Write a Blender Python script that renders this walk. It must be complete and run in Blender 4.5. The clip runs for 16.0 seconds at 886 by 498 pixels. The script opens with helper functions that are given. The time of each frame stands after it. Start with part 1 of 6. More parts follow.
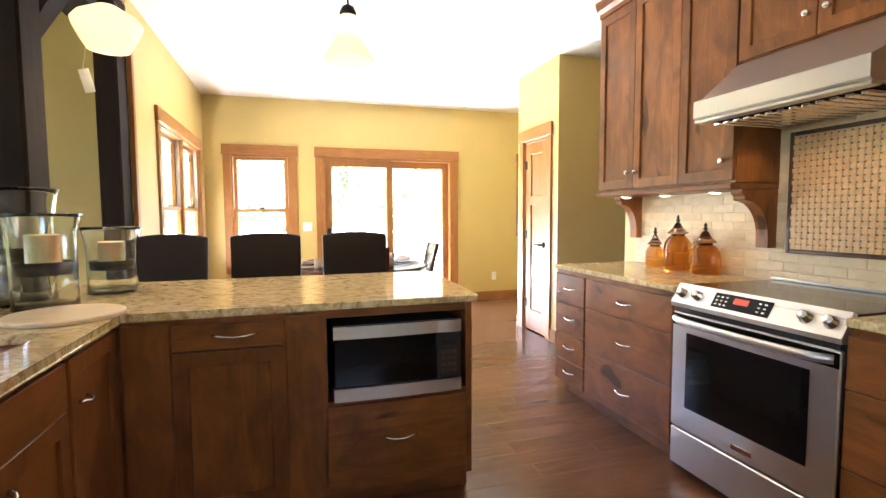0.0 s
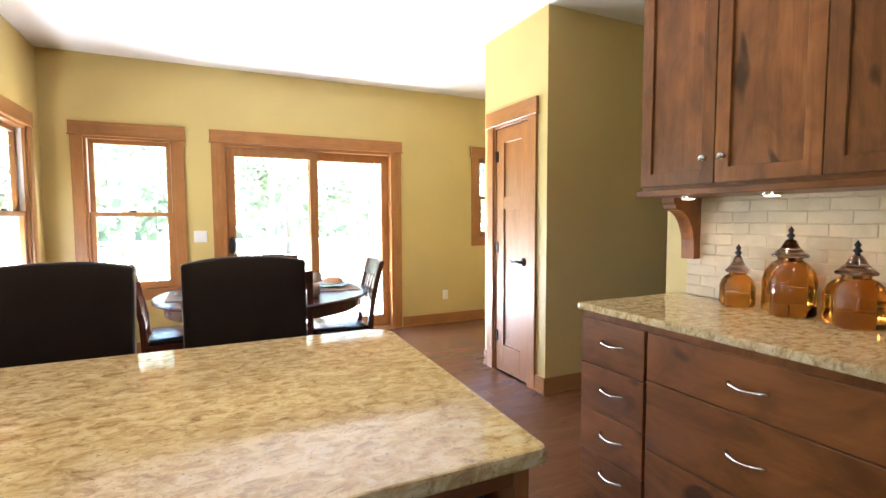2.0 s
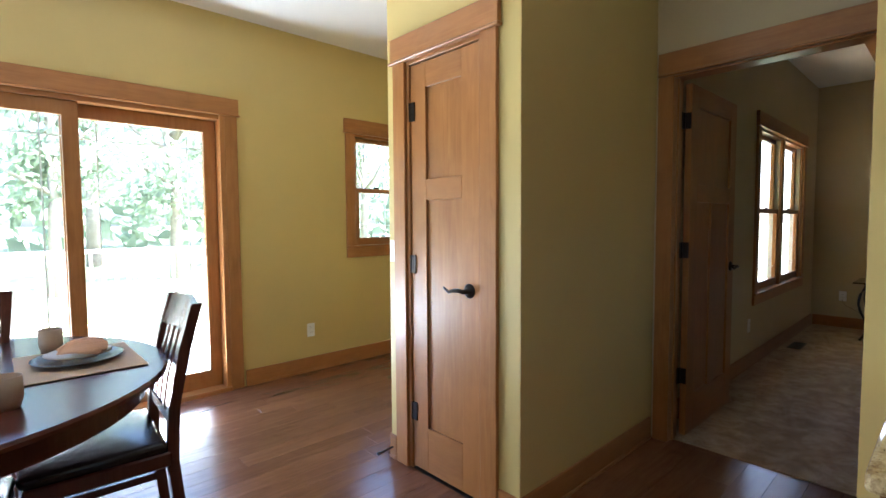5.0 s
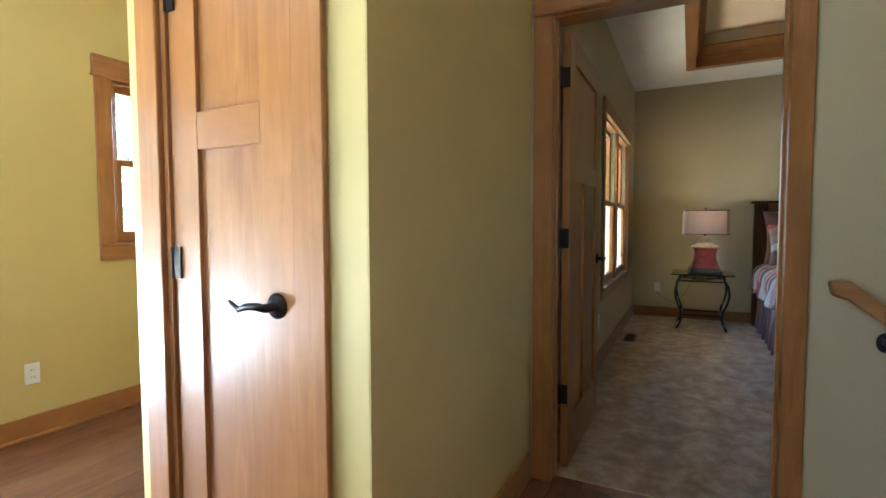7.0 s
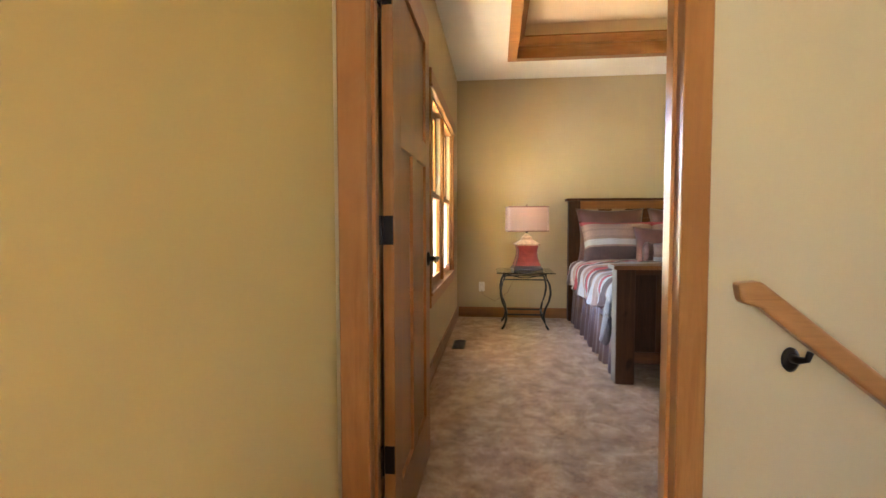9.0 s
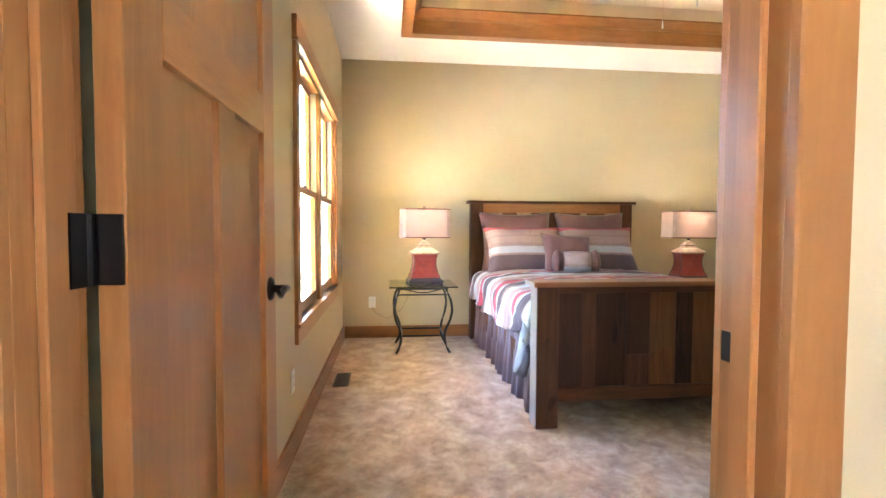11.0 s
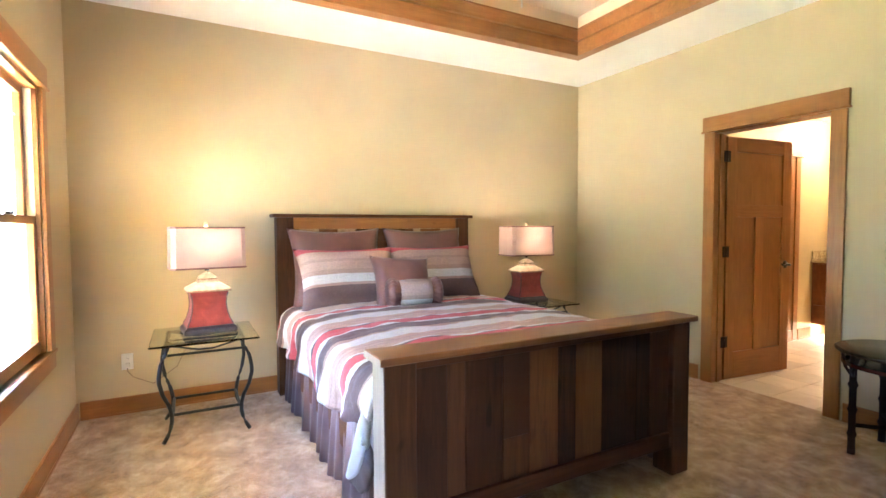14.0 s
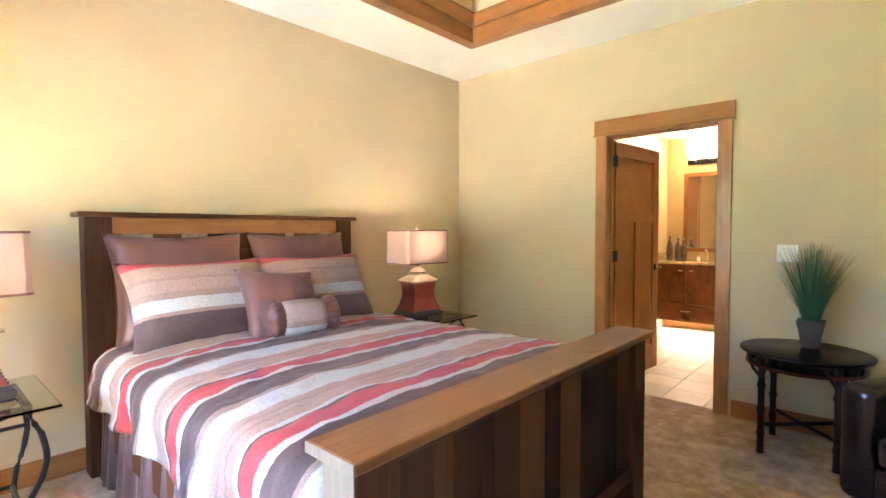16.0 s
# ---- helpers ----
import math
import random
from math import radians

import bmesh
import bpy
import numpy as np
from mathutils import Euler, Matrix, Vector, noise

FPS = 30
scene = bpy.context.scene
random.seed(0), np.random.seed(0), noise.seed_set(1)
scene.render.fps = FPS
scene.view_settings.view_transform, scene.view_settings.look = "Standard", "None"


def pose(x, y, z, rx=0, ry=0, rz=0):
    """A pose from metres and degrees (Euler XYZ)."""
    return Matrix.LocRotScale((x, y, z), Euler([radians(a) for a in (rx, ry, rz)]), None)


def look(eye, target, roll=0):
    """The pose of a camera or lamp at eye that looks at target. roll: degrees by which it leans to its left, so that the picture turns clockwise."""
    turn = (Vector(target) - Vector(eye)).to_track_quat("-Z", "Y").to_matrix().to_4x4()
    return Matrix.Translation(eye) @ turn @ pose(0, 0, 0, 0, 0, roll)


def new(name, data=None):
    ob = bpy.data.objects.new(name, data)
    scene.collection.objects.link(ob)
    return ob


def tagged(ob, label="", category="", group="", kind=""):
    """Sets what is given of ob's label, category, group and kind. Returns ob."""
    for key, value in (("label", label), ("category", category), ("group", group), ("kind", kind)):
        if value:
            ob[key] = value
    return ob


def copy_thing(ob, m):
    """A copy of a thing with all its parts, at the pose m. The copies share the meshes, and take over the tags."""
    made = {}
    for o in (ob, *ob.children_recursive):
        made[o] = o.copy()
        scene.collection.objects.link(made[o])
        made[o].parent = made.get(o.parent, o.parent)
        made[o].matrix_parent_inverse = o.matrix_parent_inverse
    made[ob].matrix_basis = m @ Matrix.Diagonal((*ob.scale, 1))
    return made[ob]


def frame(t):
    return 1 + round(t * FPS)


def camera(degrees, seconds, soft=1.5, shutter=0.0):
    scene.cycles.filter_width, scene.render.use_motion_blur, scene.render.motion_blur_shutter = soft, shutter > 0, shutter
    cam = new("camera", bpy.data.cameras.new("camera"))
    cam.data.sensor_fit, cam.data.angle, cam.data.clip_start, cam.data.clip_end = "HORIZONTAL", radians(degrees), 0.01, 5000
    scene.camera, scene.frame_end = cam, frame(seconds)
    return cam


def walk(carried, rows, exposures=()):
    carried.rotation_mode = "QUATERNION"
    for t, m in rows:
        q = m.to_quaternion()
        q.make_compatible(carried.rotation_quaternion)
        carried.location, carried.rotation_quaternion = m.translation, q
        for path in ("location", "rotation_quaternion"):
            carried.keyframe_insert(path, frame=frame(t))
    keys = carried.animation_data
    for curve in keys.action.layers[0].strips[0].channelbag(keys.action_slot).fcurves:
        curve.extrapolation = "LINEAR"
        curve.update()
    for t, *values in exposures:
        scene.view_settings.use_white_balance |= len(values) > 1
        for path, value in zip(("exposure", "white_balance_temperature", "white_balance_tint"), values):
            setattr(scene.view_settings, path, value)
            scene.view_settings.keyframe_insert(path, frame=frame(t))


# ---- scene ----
cam = camera(84.9, 16.0)
PATH = [
    (0, (0.271, 0.882, 1.264), (0.853, 2.791, 1.125), -0.3),
    (0.5, (0.372, 1.178, 1.264), (1.008, 3.069, 1.131), -0.2),
    (1, (0.465, 1.54, 1.277), (1.165, 3.408, 1.142), -0.2),
    (1.5, (0.515, 1.904, 1.293), (1.292, 3.742, 1.16), -0.3),
    (2, (0.542, 2.23, 1.296), (1.398, 4.033, 1.168), -0.2),
    (2.5, (0.583, 2.579, 1.294), (1.524, 4.34, 1.169), -0.1),
    (3, (0.697, 2.908, 1.296), (1.706, 4.63, 1.165), -0.1),
    (3.2, (0.738, 3.019, 1.292), (1.778, 4.723, 1.163), -0.2),
    (5.3, (1.243, 3.967, 1.245), (2.676, 5.357, 1.139), -0.2),
    (5.5, (1.305, 4.038, 1.229), (2.785, 5.38, 1.128), -0.1),
    (6, (1.471, 4.178, 1.212), (3.049, 5.403, 1.11), -0.3),
    (6.5, (1.624, 4.309, 1.187), (3.307, 5.383, 1.084), -0.4),
    (7, (1.812, 4.409, 1.157), (3.592, 5.315, 1.055), -0.2),
    (7.5, (1.95, 4.495, 1.146), (3.81, 5.219, 1.037), 0.0),
    (8, (2.12, 4.507, 1.134), (4.038, 5.064, 1.029), -0.1),
    (8.5, (2.334, 4.578, 1.139), (4.3, 4.931, 1.03), -0.4),
    (9, (2.577, 4.585, 1.106), (4.563, 4.803, 1.007), -0.1),
    (11.3, (3.527, 4.557, 1.124), (5.508, 4.288, 1.039), -0.2),
    (11.5, (3.615, 4.535, 1.139), (5.589, 4.229, 1.053), -0.5),
    (12, (3.818, 4.538, 1.153), (5.764, 4.083, 1.076), -0.3),
    (12.5, (3.976, 4.505, 1.198), (5.88, 3.9, 1.121), -0.4),
    (13, (4.111, 4.47, 1.247), (5.967, 3.729, 1.162), -0.3),
    (13.5, (4.227, 4.419, 1.266), (6.042, 3.584, 1.181), -0.3),
    (14, (4.376, 4.381, 1.287), (6.138, 3.441, 1.201), -0.3),
    (14.5, (4.584, 4.374, 1.314), (6.269, 3.301, 1.22), -0.2),
    (15, (4.794, 4.357, 1.307), (6.38, 3.142, 1.22), -0.1),
    (15.5, (4.992, 4.362, 1.292), (6.46, 3.006, 1.216), -0.2),
    (16, (5.175, 4.38, 1.299), (6.512, 2.894, 1.222), -0.2),
]
EXPOSURES = ((0, 5.45, 5900, 13), (1.5, 5.15, 5600, 12), (3, 4.42, 5350, 9), (5.5, 4.15, 5150, 6), (7, 4.95, 4900, 1), (8, 5.4, 5350, 3), (9, 6.22, 6200, 14), (11.5, 7.32, 5250, 13), (16, 7.38, 5450, 15))
walk(cam, [(t, look(eye, target, roll)) for t, eye, target, roll in PATH], EXPOSURES)

# ---- world, sun, large lights ----
world = bpy.data.worlds.new("sky")
scene.world = world
world.use_nodes = True
wn = world.node_tree.nodes
sky = wn.new("ShaderNodeTexSky")
sky.sky_type = "NISHITA"
sky.sun_disc = False
sky.sun_elevation = radians(52)
sky.sun_rotation = radians(123)
sky.air_density, sky.dust_density = 0.8, 4.0
wn["Background"].inputs[1].default_value = 0.15
world.node_tree.links.new(sky.outputs[0], wn["Background"].inputs[0])


def lamp(name, kind, m, energy, colour, **sizes):
    data = bpy.data.lights.new(name, kind)
    data.energy, data.color = energy, colour
    for key, value in sizes.items():
        if key == "size":
            data.size = value
        elif key == "size_y":
            data.shape, data.size_y = "RECTANGLE", value
        elif key == "radius":
            data.shadow_soft_size = value
        elif key == "angle":
            data.angle = value
        elif key == "spot":
            data.spot_size, data.spot_blend = value, 0.6
    ob = new(name, data)
    ob.matrix_world = m
    return ob


SUN_FROM = Vector((0.52, -0.34, 0.79))
lamp("sun", "SUN", look(SUN_FROM * 40, (0, 0, 0)), 5.0, (1.0, 0.95, 0.86), angle=radians(0.6))
WARM, LAMP = (1.0, 0.72, 0.42), (1.0, 0.78, 0.52)
# fill lamps added behind the walk, in assumed, unseen window openings
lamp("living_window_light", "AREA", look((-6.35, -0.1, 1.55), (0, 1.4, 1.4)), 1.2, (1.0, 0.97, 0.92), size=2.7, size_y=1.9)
# no stair window is known; this lamp only brightens the stair wall
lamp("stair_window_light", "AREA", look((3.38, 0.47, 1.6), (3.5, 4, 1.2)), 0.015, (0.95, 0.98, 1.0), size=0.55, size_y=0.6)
# daylight from the sunlit deck and sky in the openings of the dining windows
lamp("slider_light", "AREA", look((1.545, 8.0, 0.22), (1.545, 4.2, 2.3)), 9.5, (1.0, 0.98, 0.94), size=1.7, size_y=0.45)
lamp("dining_west_light", "AREA", look((-1.15, 6.37, 0.75), (2.5, 6.6, 2.4)), 3.0, (1.0, 0.98, 0.94), size=1.7, size_y=0.35)

# ---- materials ----
def mat(name, colour, rough=0.5, metal=0.0, spec=0.5):
    m = bpy.data.materials.new(name)
    m.use_nodes = True
    b = m.node_tree.nodes["Principled BSDF"]
    b.inputs["Base Color"].default_value = (*colour, 1)
    b.inputs["Roughness"].default_value = rough
    b.inputs["Metallic"].default_value = metal
    b.inputs["Specular IOR Level"].default_value = spec
    return m


def coords(m, scale=(1, 1, 1), shift=True):
    """Object coordinates, scaled, shifted at random from object to object."""
    n, l = m.node_tree.nodes, m.node_tree.links
    tc, mp = n.new("ShaderNodeTexCoord"), n.new("ShaderNodeMapping")
    mp.inputs["Scale"].default_value = scale
    l.new(tc.outputs["Object"], mp.inputs["Vector"])
    if shift:
        info, mul = n.new("ShaderNodeObjectInfo"), n.new("ShaderNodeVectorMath")
        mul.operation = "MULTIPLY"
        mul.inputs[1].default_value = (13.7, 7.3, 9.1)
        l.new(info.outputs["Random"], mul.inputs[0])
        l.new(mul.outputs[0], mp.inputs["Location"])
    return mp.outputs["Vector"]


def noise_tex(m, vector, scale, detail=4.0, rough=0.55, distort=0.0):
    t = m.node_tree.nodes.new("ShaderNodeTexNoise")
    t.inputs["Scale"].default_value = scale
    t.inputs["Detail"].default_value = detail
    t.inputs["Roughness"].default_value = rough
    t.inputs["Distortion"].default_value = distort
    m.node_tree.links.new(vector, t.inputs["Vector"])
    return t.outputs["Fac"]


def ramp(m, fac, stops, constant=False):
    r = m.node_tree.nodes.new("ShaderNodeValToRGB")
    r.color_ramp.interpolation = "CONSTANT" if constant else "LINEAR"
    e = r.color_ramp.elements
    while len(e) < len(stops):
        e.new(0.5)
    for el, (p, c) in zip(e, stops):
        el.position, el.color = p, (*c, 1)
    m.node_tree.links.new(fac, r.inputs["Fac"])
    return r.outputs["Color"]


def mix(m, fac, a, b, blend="MIX"):
    x = m.node_tree.nodes.new("ShaderNodeMix")
    x.data_type, x.blend_type = "RGBA", blend
    for value, socket in ((fac, x.inputs[0]), (a, x.inputs[6]), (b, x.inputs[7])):
        if isinstance(value, (int, float)):
            socket.default_value = value
        elif isinstance(value, tuple):
            socket.default_value = (*value, 1)
        else:
            m.node_tree.links.new(value, socket)
    return x.outputs[2]


def base(m, colour):
    m.node_tree.links.new(colour, m.node_tree.nodes["Principled BSDF"].inputs["Base Color"])


def bump(m, height, strength=0.3, distance=0.002):
    b = m.node_tree.nodes.new("ShaderNodeBump")
    b.inputs["Strength"].default_value = strength
    b.inputs["Distance"].default_value = distance
    m.node_tree.links.new(height, b.inputs["Height"])
    m.node_tree.links.new(b.outputs["Normal"], m.node_tree.nodes["Principled BSDF"].inputs["Normal"])


def gloss(m, fac, low, high):
    r = m.node_tree.nodes.new("ShaderNodeMapRange")
    r.inputs["To Min"].default_value, r.inputs["To Max"].default_value = low, high
    m.node_tree.links.new(fac, r.inputs["Value"])
    m.node_tree.links.new(r.outputs[0], m.node_tree.nodes["Principled BSDF"].inputs["Roughness"])


def wood(name, dark, light, grain, rough=0.35, knots=0.0, vary=0.25, spec=0.5, cloud=0.0):
    """Wood with its grain along axis 'x', 'y' or 'z'."""
    m = mat(name, light, rough, 0.0, spec)
    stretch = {"x": (0.7, 9, 9), "y": (9, 0.7, 9), "z": (9, 9, 0.7)}[grain]
    v = coords(m, stretch)
    fine = noise_tex(m, v, 5, 6, 0.65, 0.6)
    broad = noise_tex(m, coords(m, tuple(0.25 * s for s in stretch)), 3, 2, 0.5, 0.8)
    c = ramp(m, fine, [(0.28, dark), (0.72, light)])
    c = mix(m, ramp(m, broad, [(0.35, (0, 0, 0)), (0.7, (1, 1, 1))]), c, tuple(0.55 * a + 0.45 * b for a, b in zip(dark, light)))
    if knots:
        k = noise_tex(m, coords(m, tuple(1.0 if s > 1 else 0.45 for s in stretch)), 9, 1, 0.4, 0.4)
        c = mix(m, ramp(m, k, [(0.70, (0, 0, 0)), (0.77, (knots,) * 3)]), c, tuple(0.25 * a for a in dark))
    if cloud:
        k = noise_tex(m, coords(m, tuple(1.0 if s > 1 else 0.55 for s in stretch)), 7, 4, 0.6, 0.7)
        c = mix(m, 1.0, c, ramp(m, k, [(0.3, (1 - 0.42 * cloud,) * 3), (0.7, (1 + 0.2 * cloud,) * 3)]), "MULTIPLY")
    info = m.node_tree.nodes.new("ShaderNodeObjectInfo")
    c = mix(m, 1.0, c, ramp(m, info.outputs["Random"], [(0, (1 - vary,) * 3), (1, (1 + vary * 0.4, 1 + vary * 0.35, 1 + vary * 0.3))]), "MULTIPLY")
    base(m, c)
    bump(m, fine, 0.12, 0.001)
    gloss(m, fine, rough * 0.8, min(1, rough * 1.3))
    return m


def paint(name, colour, rough=0.6):
    m = mat(name, colour, rough)
    v = coords(m, shift=False)
    n1, n2 = noise_tex(m, v, 1.3, 3), noise_tex(m, v, 160, 2)
    base(m, mix(m, 1.0, colour, ramp(m, n1, [(0.3, (0.95, 0.95, 0.95)), (0.7, (1.04, 1.04, 1.04))]), "MULTIPLY"))
    bump(m, n2, 0.12, 0.0015)
    return m


MUSTARD = paint("mustard_wall_paint", (0.54, 0.41, 0.14), 0.5)
TAN = paint("tan_wall_paint", (0.495, 0.40, 0.24), 0.55)
CREAM = paint("cream_bath_paint", (0.62, 0.47, 0.22), 0.55)
# the mustard paint again, with the hall's warm shade mixed in
HALL_SHADE = paint("shaded_mustard_paint", (0.50, 0.355, 0.12), 0.5)
TRAYCREAM = paint("cream_tray_paint", (0.80, 0.66, 0.47), 0.7)
WHITE = paint("white_ceiling_paint", (0.86, 0.84, 0.79), 0.8)
TRIM_DARK, TRIM_LIGHT = (0.275, 0.110, 0.028), (0.41, 0.187, 0.058)
TRIM = {a: wood("fir_trim_" + a, TRIM_DARK, TRIM_LIGHT, a, 0.30, vary=0.12, spec=0.38, cloud=0.35) for a in "xyz"}
CAB = {a: wood("alder_cabinet_" + a, (0.185, 0.064, 0.016), (0.31, 0.118, 0.033), a, 0.34, knots=0.85, vary=0.18, spec=0.3, cloud=1.0) for a in "xyz"}
BARN = {a: wood("barnwood_" + a, (0.034, 0.012, 0.005), (0.15, 0.058, 0.021), a, 0.55, knots=0.6, vary=0.7, spec=0.15) for a in "xyz"}
BARNDARK = wood("dark_barnwood", (0.016, 0.007, 0.004), (0.075, 0.030, 0.013), "z", 0.55, knots=0.6, vary=0.35, spec=0.15)
BARNMID = wood("brown_barnwood", (0.045, 0.018, 0.008), (0.125, 0.052, 0.021), "z", 0.55, knots=0.7, vary=0.25, spec=0.15)
# weathered wood with the window's light mixed into its pale colour
EDGEBARN = wood("daylit_weathered_barnwood", (0.15, 0.115, 0.08), (0.34, 0.275, 0.20), "z", 0.6, knots=0.5, vary=0.1, spec=0.15)
HONEYBARN = wood("honey_barnwood", (0.085, 0.033, 0.012), (0.22, 0.095, 0.034), "z", 0.55, knots=0.7, vary=0.3, spec=0.15)
PALEBARN = wood("pale_barnwood", (0.22, 0.14, 0.085), (0.42, 0.30, 0.19), "z", 0.6, vary=0.3, spec=0.15)
CAPWOOD = wood("bed_cap_wood", (0.16, 0.062, 0.019), (0.31, 0.140, 0.045), "y", 0.45, knots=0.5, spec=0.25)
CHERRY = wood("dark_cherry_wood", (0.045, 0.012, 0.008), (0.10, 0.028, 0.017), "z", 0.22, vary=0.1)
TIMBER = wood("dark_timber", (0.010, 0.006, 0.005), (0.030, 0.018, 0.014), "z", 0.7, vary=0.1, spec=0.15)
PLANK = wood("hickory_floor", (0.135, 0.056, 0.026), (0.235, 0.105, 0.050), "x", 0.22, knots=0.3, vary=0.22, cloud=0.4)
RAIL = wood("oak_rail", (0.30, 0.13, 0.04), (0.47, 0.23, 0.08), "y", 0.35)
PALE = wood("pale_board_wood", (0.55, 0.40, 0.24), (0.72, 0.58, 0.40), "x", 0.45)

GRANITE = mat("granite", (0.55, 0.42, 0.22), 0.06)
v = coords(GRANITE, (1, 1.6, 1), False)
c = ramp(GRANITE, noise_tex(GRANITE, v, 24, 6, 0.72, 0.8), [(0.32, (0.22, 0.13, 0.06)), (0.42, (0.46, 0.33, 0.16)), (0.53, (0.68, 0.535, 0.29)), (0.70, (0.78, 0.67, 0.43))])
c = mix(GRANITE, ramp(GRANITE, noise_tex(GRANITE, v, 15, 5, 0.65, 1.4), [(0.47, (0, 0, 0)), (0.62, (0.5,) * 3)]), c, (0.46, 0.30, 0.11))
c = mix(GRANITE, ramp(GRANITE, noise_tex(GRANITE, v, 95, 3, 0.6), [(0.63, (0, 0, 0)), (0.70, (0.85,) * 3)]), c, (0.10, 0.055, 0.03))
base(GRANITE, c)

STEEL = mat("brushed_steel", (0.66, 0.65, 0.63), 0.36, 1.0)
bump(STEEL, noise_tex(STEEL, coords(STEEL, (60, 1.5, 60)), 20, 2), 0.02, 0.0003)
CHROME = mat("chrome", (0.75, 0.74, 0.72), 0.12, 1.0)
BRONZE = mat("oil_rubbed_bronze", (0.025, 0.02, 0.018), 0.35, 0.8)
IRON = mat("blackened_iron", (0.035, 0.036, 0.036), 0.42, 0.7)
bump(IRON, noise_tex(IRON, coords(IRON), 60), 0.25, 0.002)
BLACKGLASS = mat("black_oven_glass", (0.006, 0.006, 0.006), 0.05, 0.0, 0.22)
COOKTOP = mat("ceramic_cooktop", (0.03, 0.02, 0.016), 0.08)
BLACK = mat("black_plastic", (0.012, 0.012, 0.012), 0.4)
PLASTIC = mat("white_plastic", (0.75, 0.74, 0.70), 0.35)
# near black: painted shade of recesses; also a dead display and the subfloor
DARKGAP = mat("dark_cavity", (0.012, 0.009, 0.007), 0.8)
RED_GLOW = mat("red_display", (0.1, 0.0, 0.0), 0.4)
RED_GLOW.node_tree.nodes["Principled BSDF"].inputs["Emission Color"].default_value = (1, 0.12, 0.05, 1)
RED_GLOW.node_tree.nodes["Principled BSDF"].inputs["Emission Strength"].default_value = 0.018


def leather(name, colour, rough=0.38, spec=0.5):
    m = mat(name, colour, rough, 0.0, spec)
    v = coords(m)
    n = noise_tex(m, v, 7, 3)
    base(m, mix(m, 1.0, colour, ramp(m, n, [(0.3, (0.75,) * 3), (0.7, (1.2,) * 3)]), "MULTIPLY"))
    vo = m.node_tree.nodes.new("ShaderNodeTexVoronoi")
    vo.inputs["Scale"].default_value = 260
    m.node_tree.links.new(v, vo.inputs["Vector"])
    bump(m, vo.outputs["Distance"], 0.2, 0.0008)
    gloss(m, n, rough * 0.8, rough * 1.25)
    return m


STOOL = leather("dark_brown_leather", (0.012, 0.0062, 0.0046), 0.55, 0.22)
SEATL = leather("black_seat_leather", (0.010, 0.010, 0.012), 0.22)
CLUB = leather("espresso_club_leather", (0.017, 0.009, 0.009), 0.22)
PIPING = mat("pale_piping", (0.45, 0.40, 0.34), 0.6)


def glass(name, colour=(1, 1, 1), rough=0.0, ior=1.45):
    m = mat(name, colour, rough)
    b = m.node_tree.nodes["Principled BSDF"]
    b.inputs["Transmission Weight"].default_value, b.inputs["IOR"].default_value = 1.0, ior
    return m


PANE = bpy.data.materials.new("window_pane")
PANE.use_nodes = True
pn, pl = PANE.node_tree.nodes, PANE.node_tree.links
pn.remove(pn["Principled BSDF"])
tr, gl, ms = pn.new("ShaderNodeBsdfTransparent"), pn.new("ShaderNodeBsdfGlossy"), pn.new("ShaderNodeMixShader")
ms.inputs[0].default_value = 0.03
gl.inputs["Roughness"].default_value = 0.02
pl.new(tr.outputs[0], ms.inputs[1]), pl.new(gl.outputs[0], ms.inputs[2])
pl.new(ms.outputs[0], pn["Material Output"].inputs[0])
VASE = glass("clear_vase_glass", (0.93, 0.97, 0.95))
TABLEGLASS = glass("table_glass", (0.86, 0.93, 0.88))
AMBER = glass("amber_jar_glass", (0.62, 0.28, 0.035), 0.0)
LIDGLASS = glass("brown_lid_glass", (0.40, 0.26, 0.18), 0.08)
WAX = mat("ivory_wax", (0.80, 0.68, 0.42), 0.5)
WAX.node_tree.nodes["Principled BSDF"].inputs["Subsurface Weight"].default_value = 0.2
MIRROR = mat("mirror_silver", (0.9, 0.9, 0.88), 0.01, 1.0)


def shade(name, colour, glow, strength):
    m = bpy.data.materials.new(name)
    m.use_nodes = True
    n, l = m.node_tree.nodes, m.node_tree.links
    n.remove(n["Principled BSDF"])
    d, t, x = n.new("ShaderNodeBsdfDiffuse"), n.new("ShaderNodeBsdfTranslucent"), n.new("ShaderNodeMixShader")
    d.inputs[0].default_value = t.inputs[0].default_value = (*colour, 1)
    x.inputs[0].default_value = 0.6
    l.new(d.outputs[0], x.inputs[1]), l.new(t.outputs[0], x.inputs[2])
    out = x.outputs[0]
    if strength:
        e, a = n.new("ShaderNodeEmission"), n.new("ShaderNodeAddShader")
        e.inputs[0].default_value, e.inputs[1].default_value = (*glow, 1), strength
        l.new(out, a.inputs[0]), l.new(e.outputs[0], a.inputs[1])
        out = a.outputs[0]
    l.new(out, n["Material Output"].inputs[0])
    return m


LINEN = shade("taupe_linen_shade", (0.42, 0.33, 0.29), (1, 1, 1), 0)
ALABASTER = shade("alabaster_glass", (0.78, 0.70, 0.55), (1, 0.82, 0.55), 0.009)
VANITYGLASS = shade("lit_vanity_glass", (0.8, 0.76, 0.66), (1, 0.84, 0.58), 0.03)
BULB = shade("lit_bulb", (0.8, 0.8, 0.8), (1, 0.75, 0.42), 0.3)


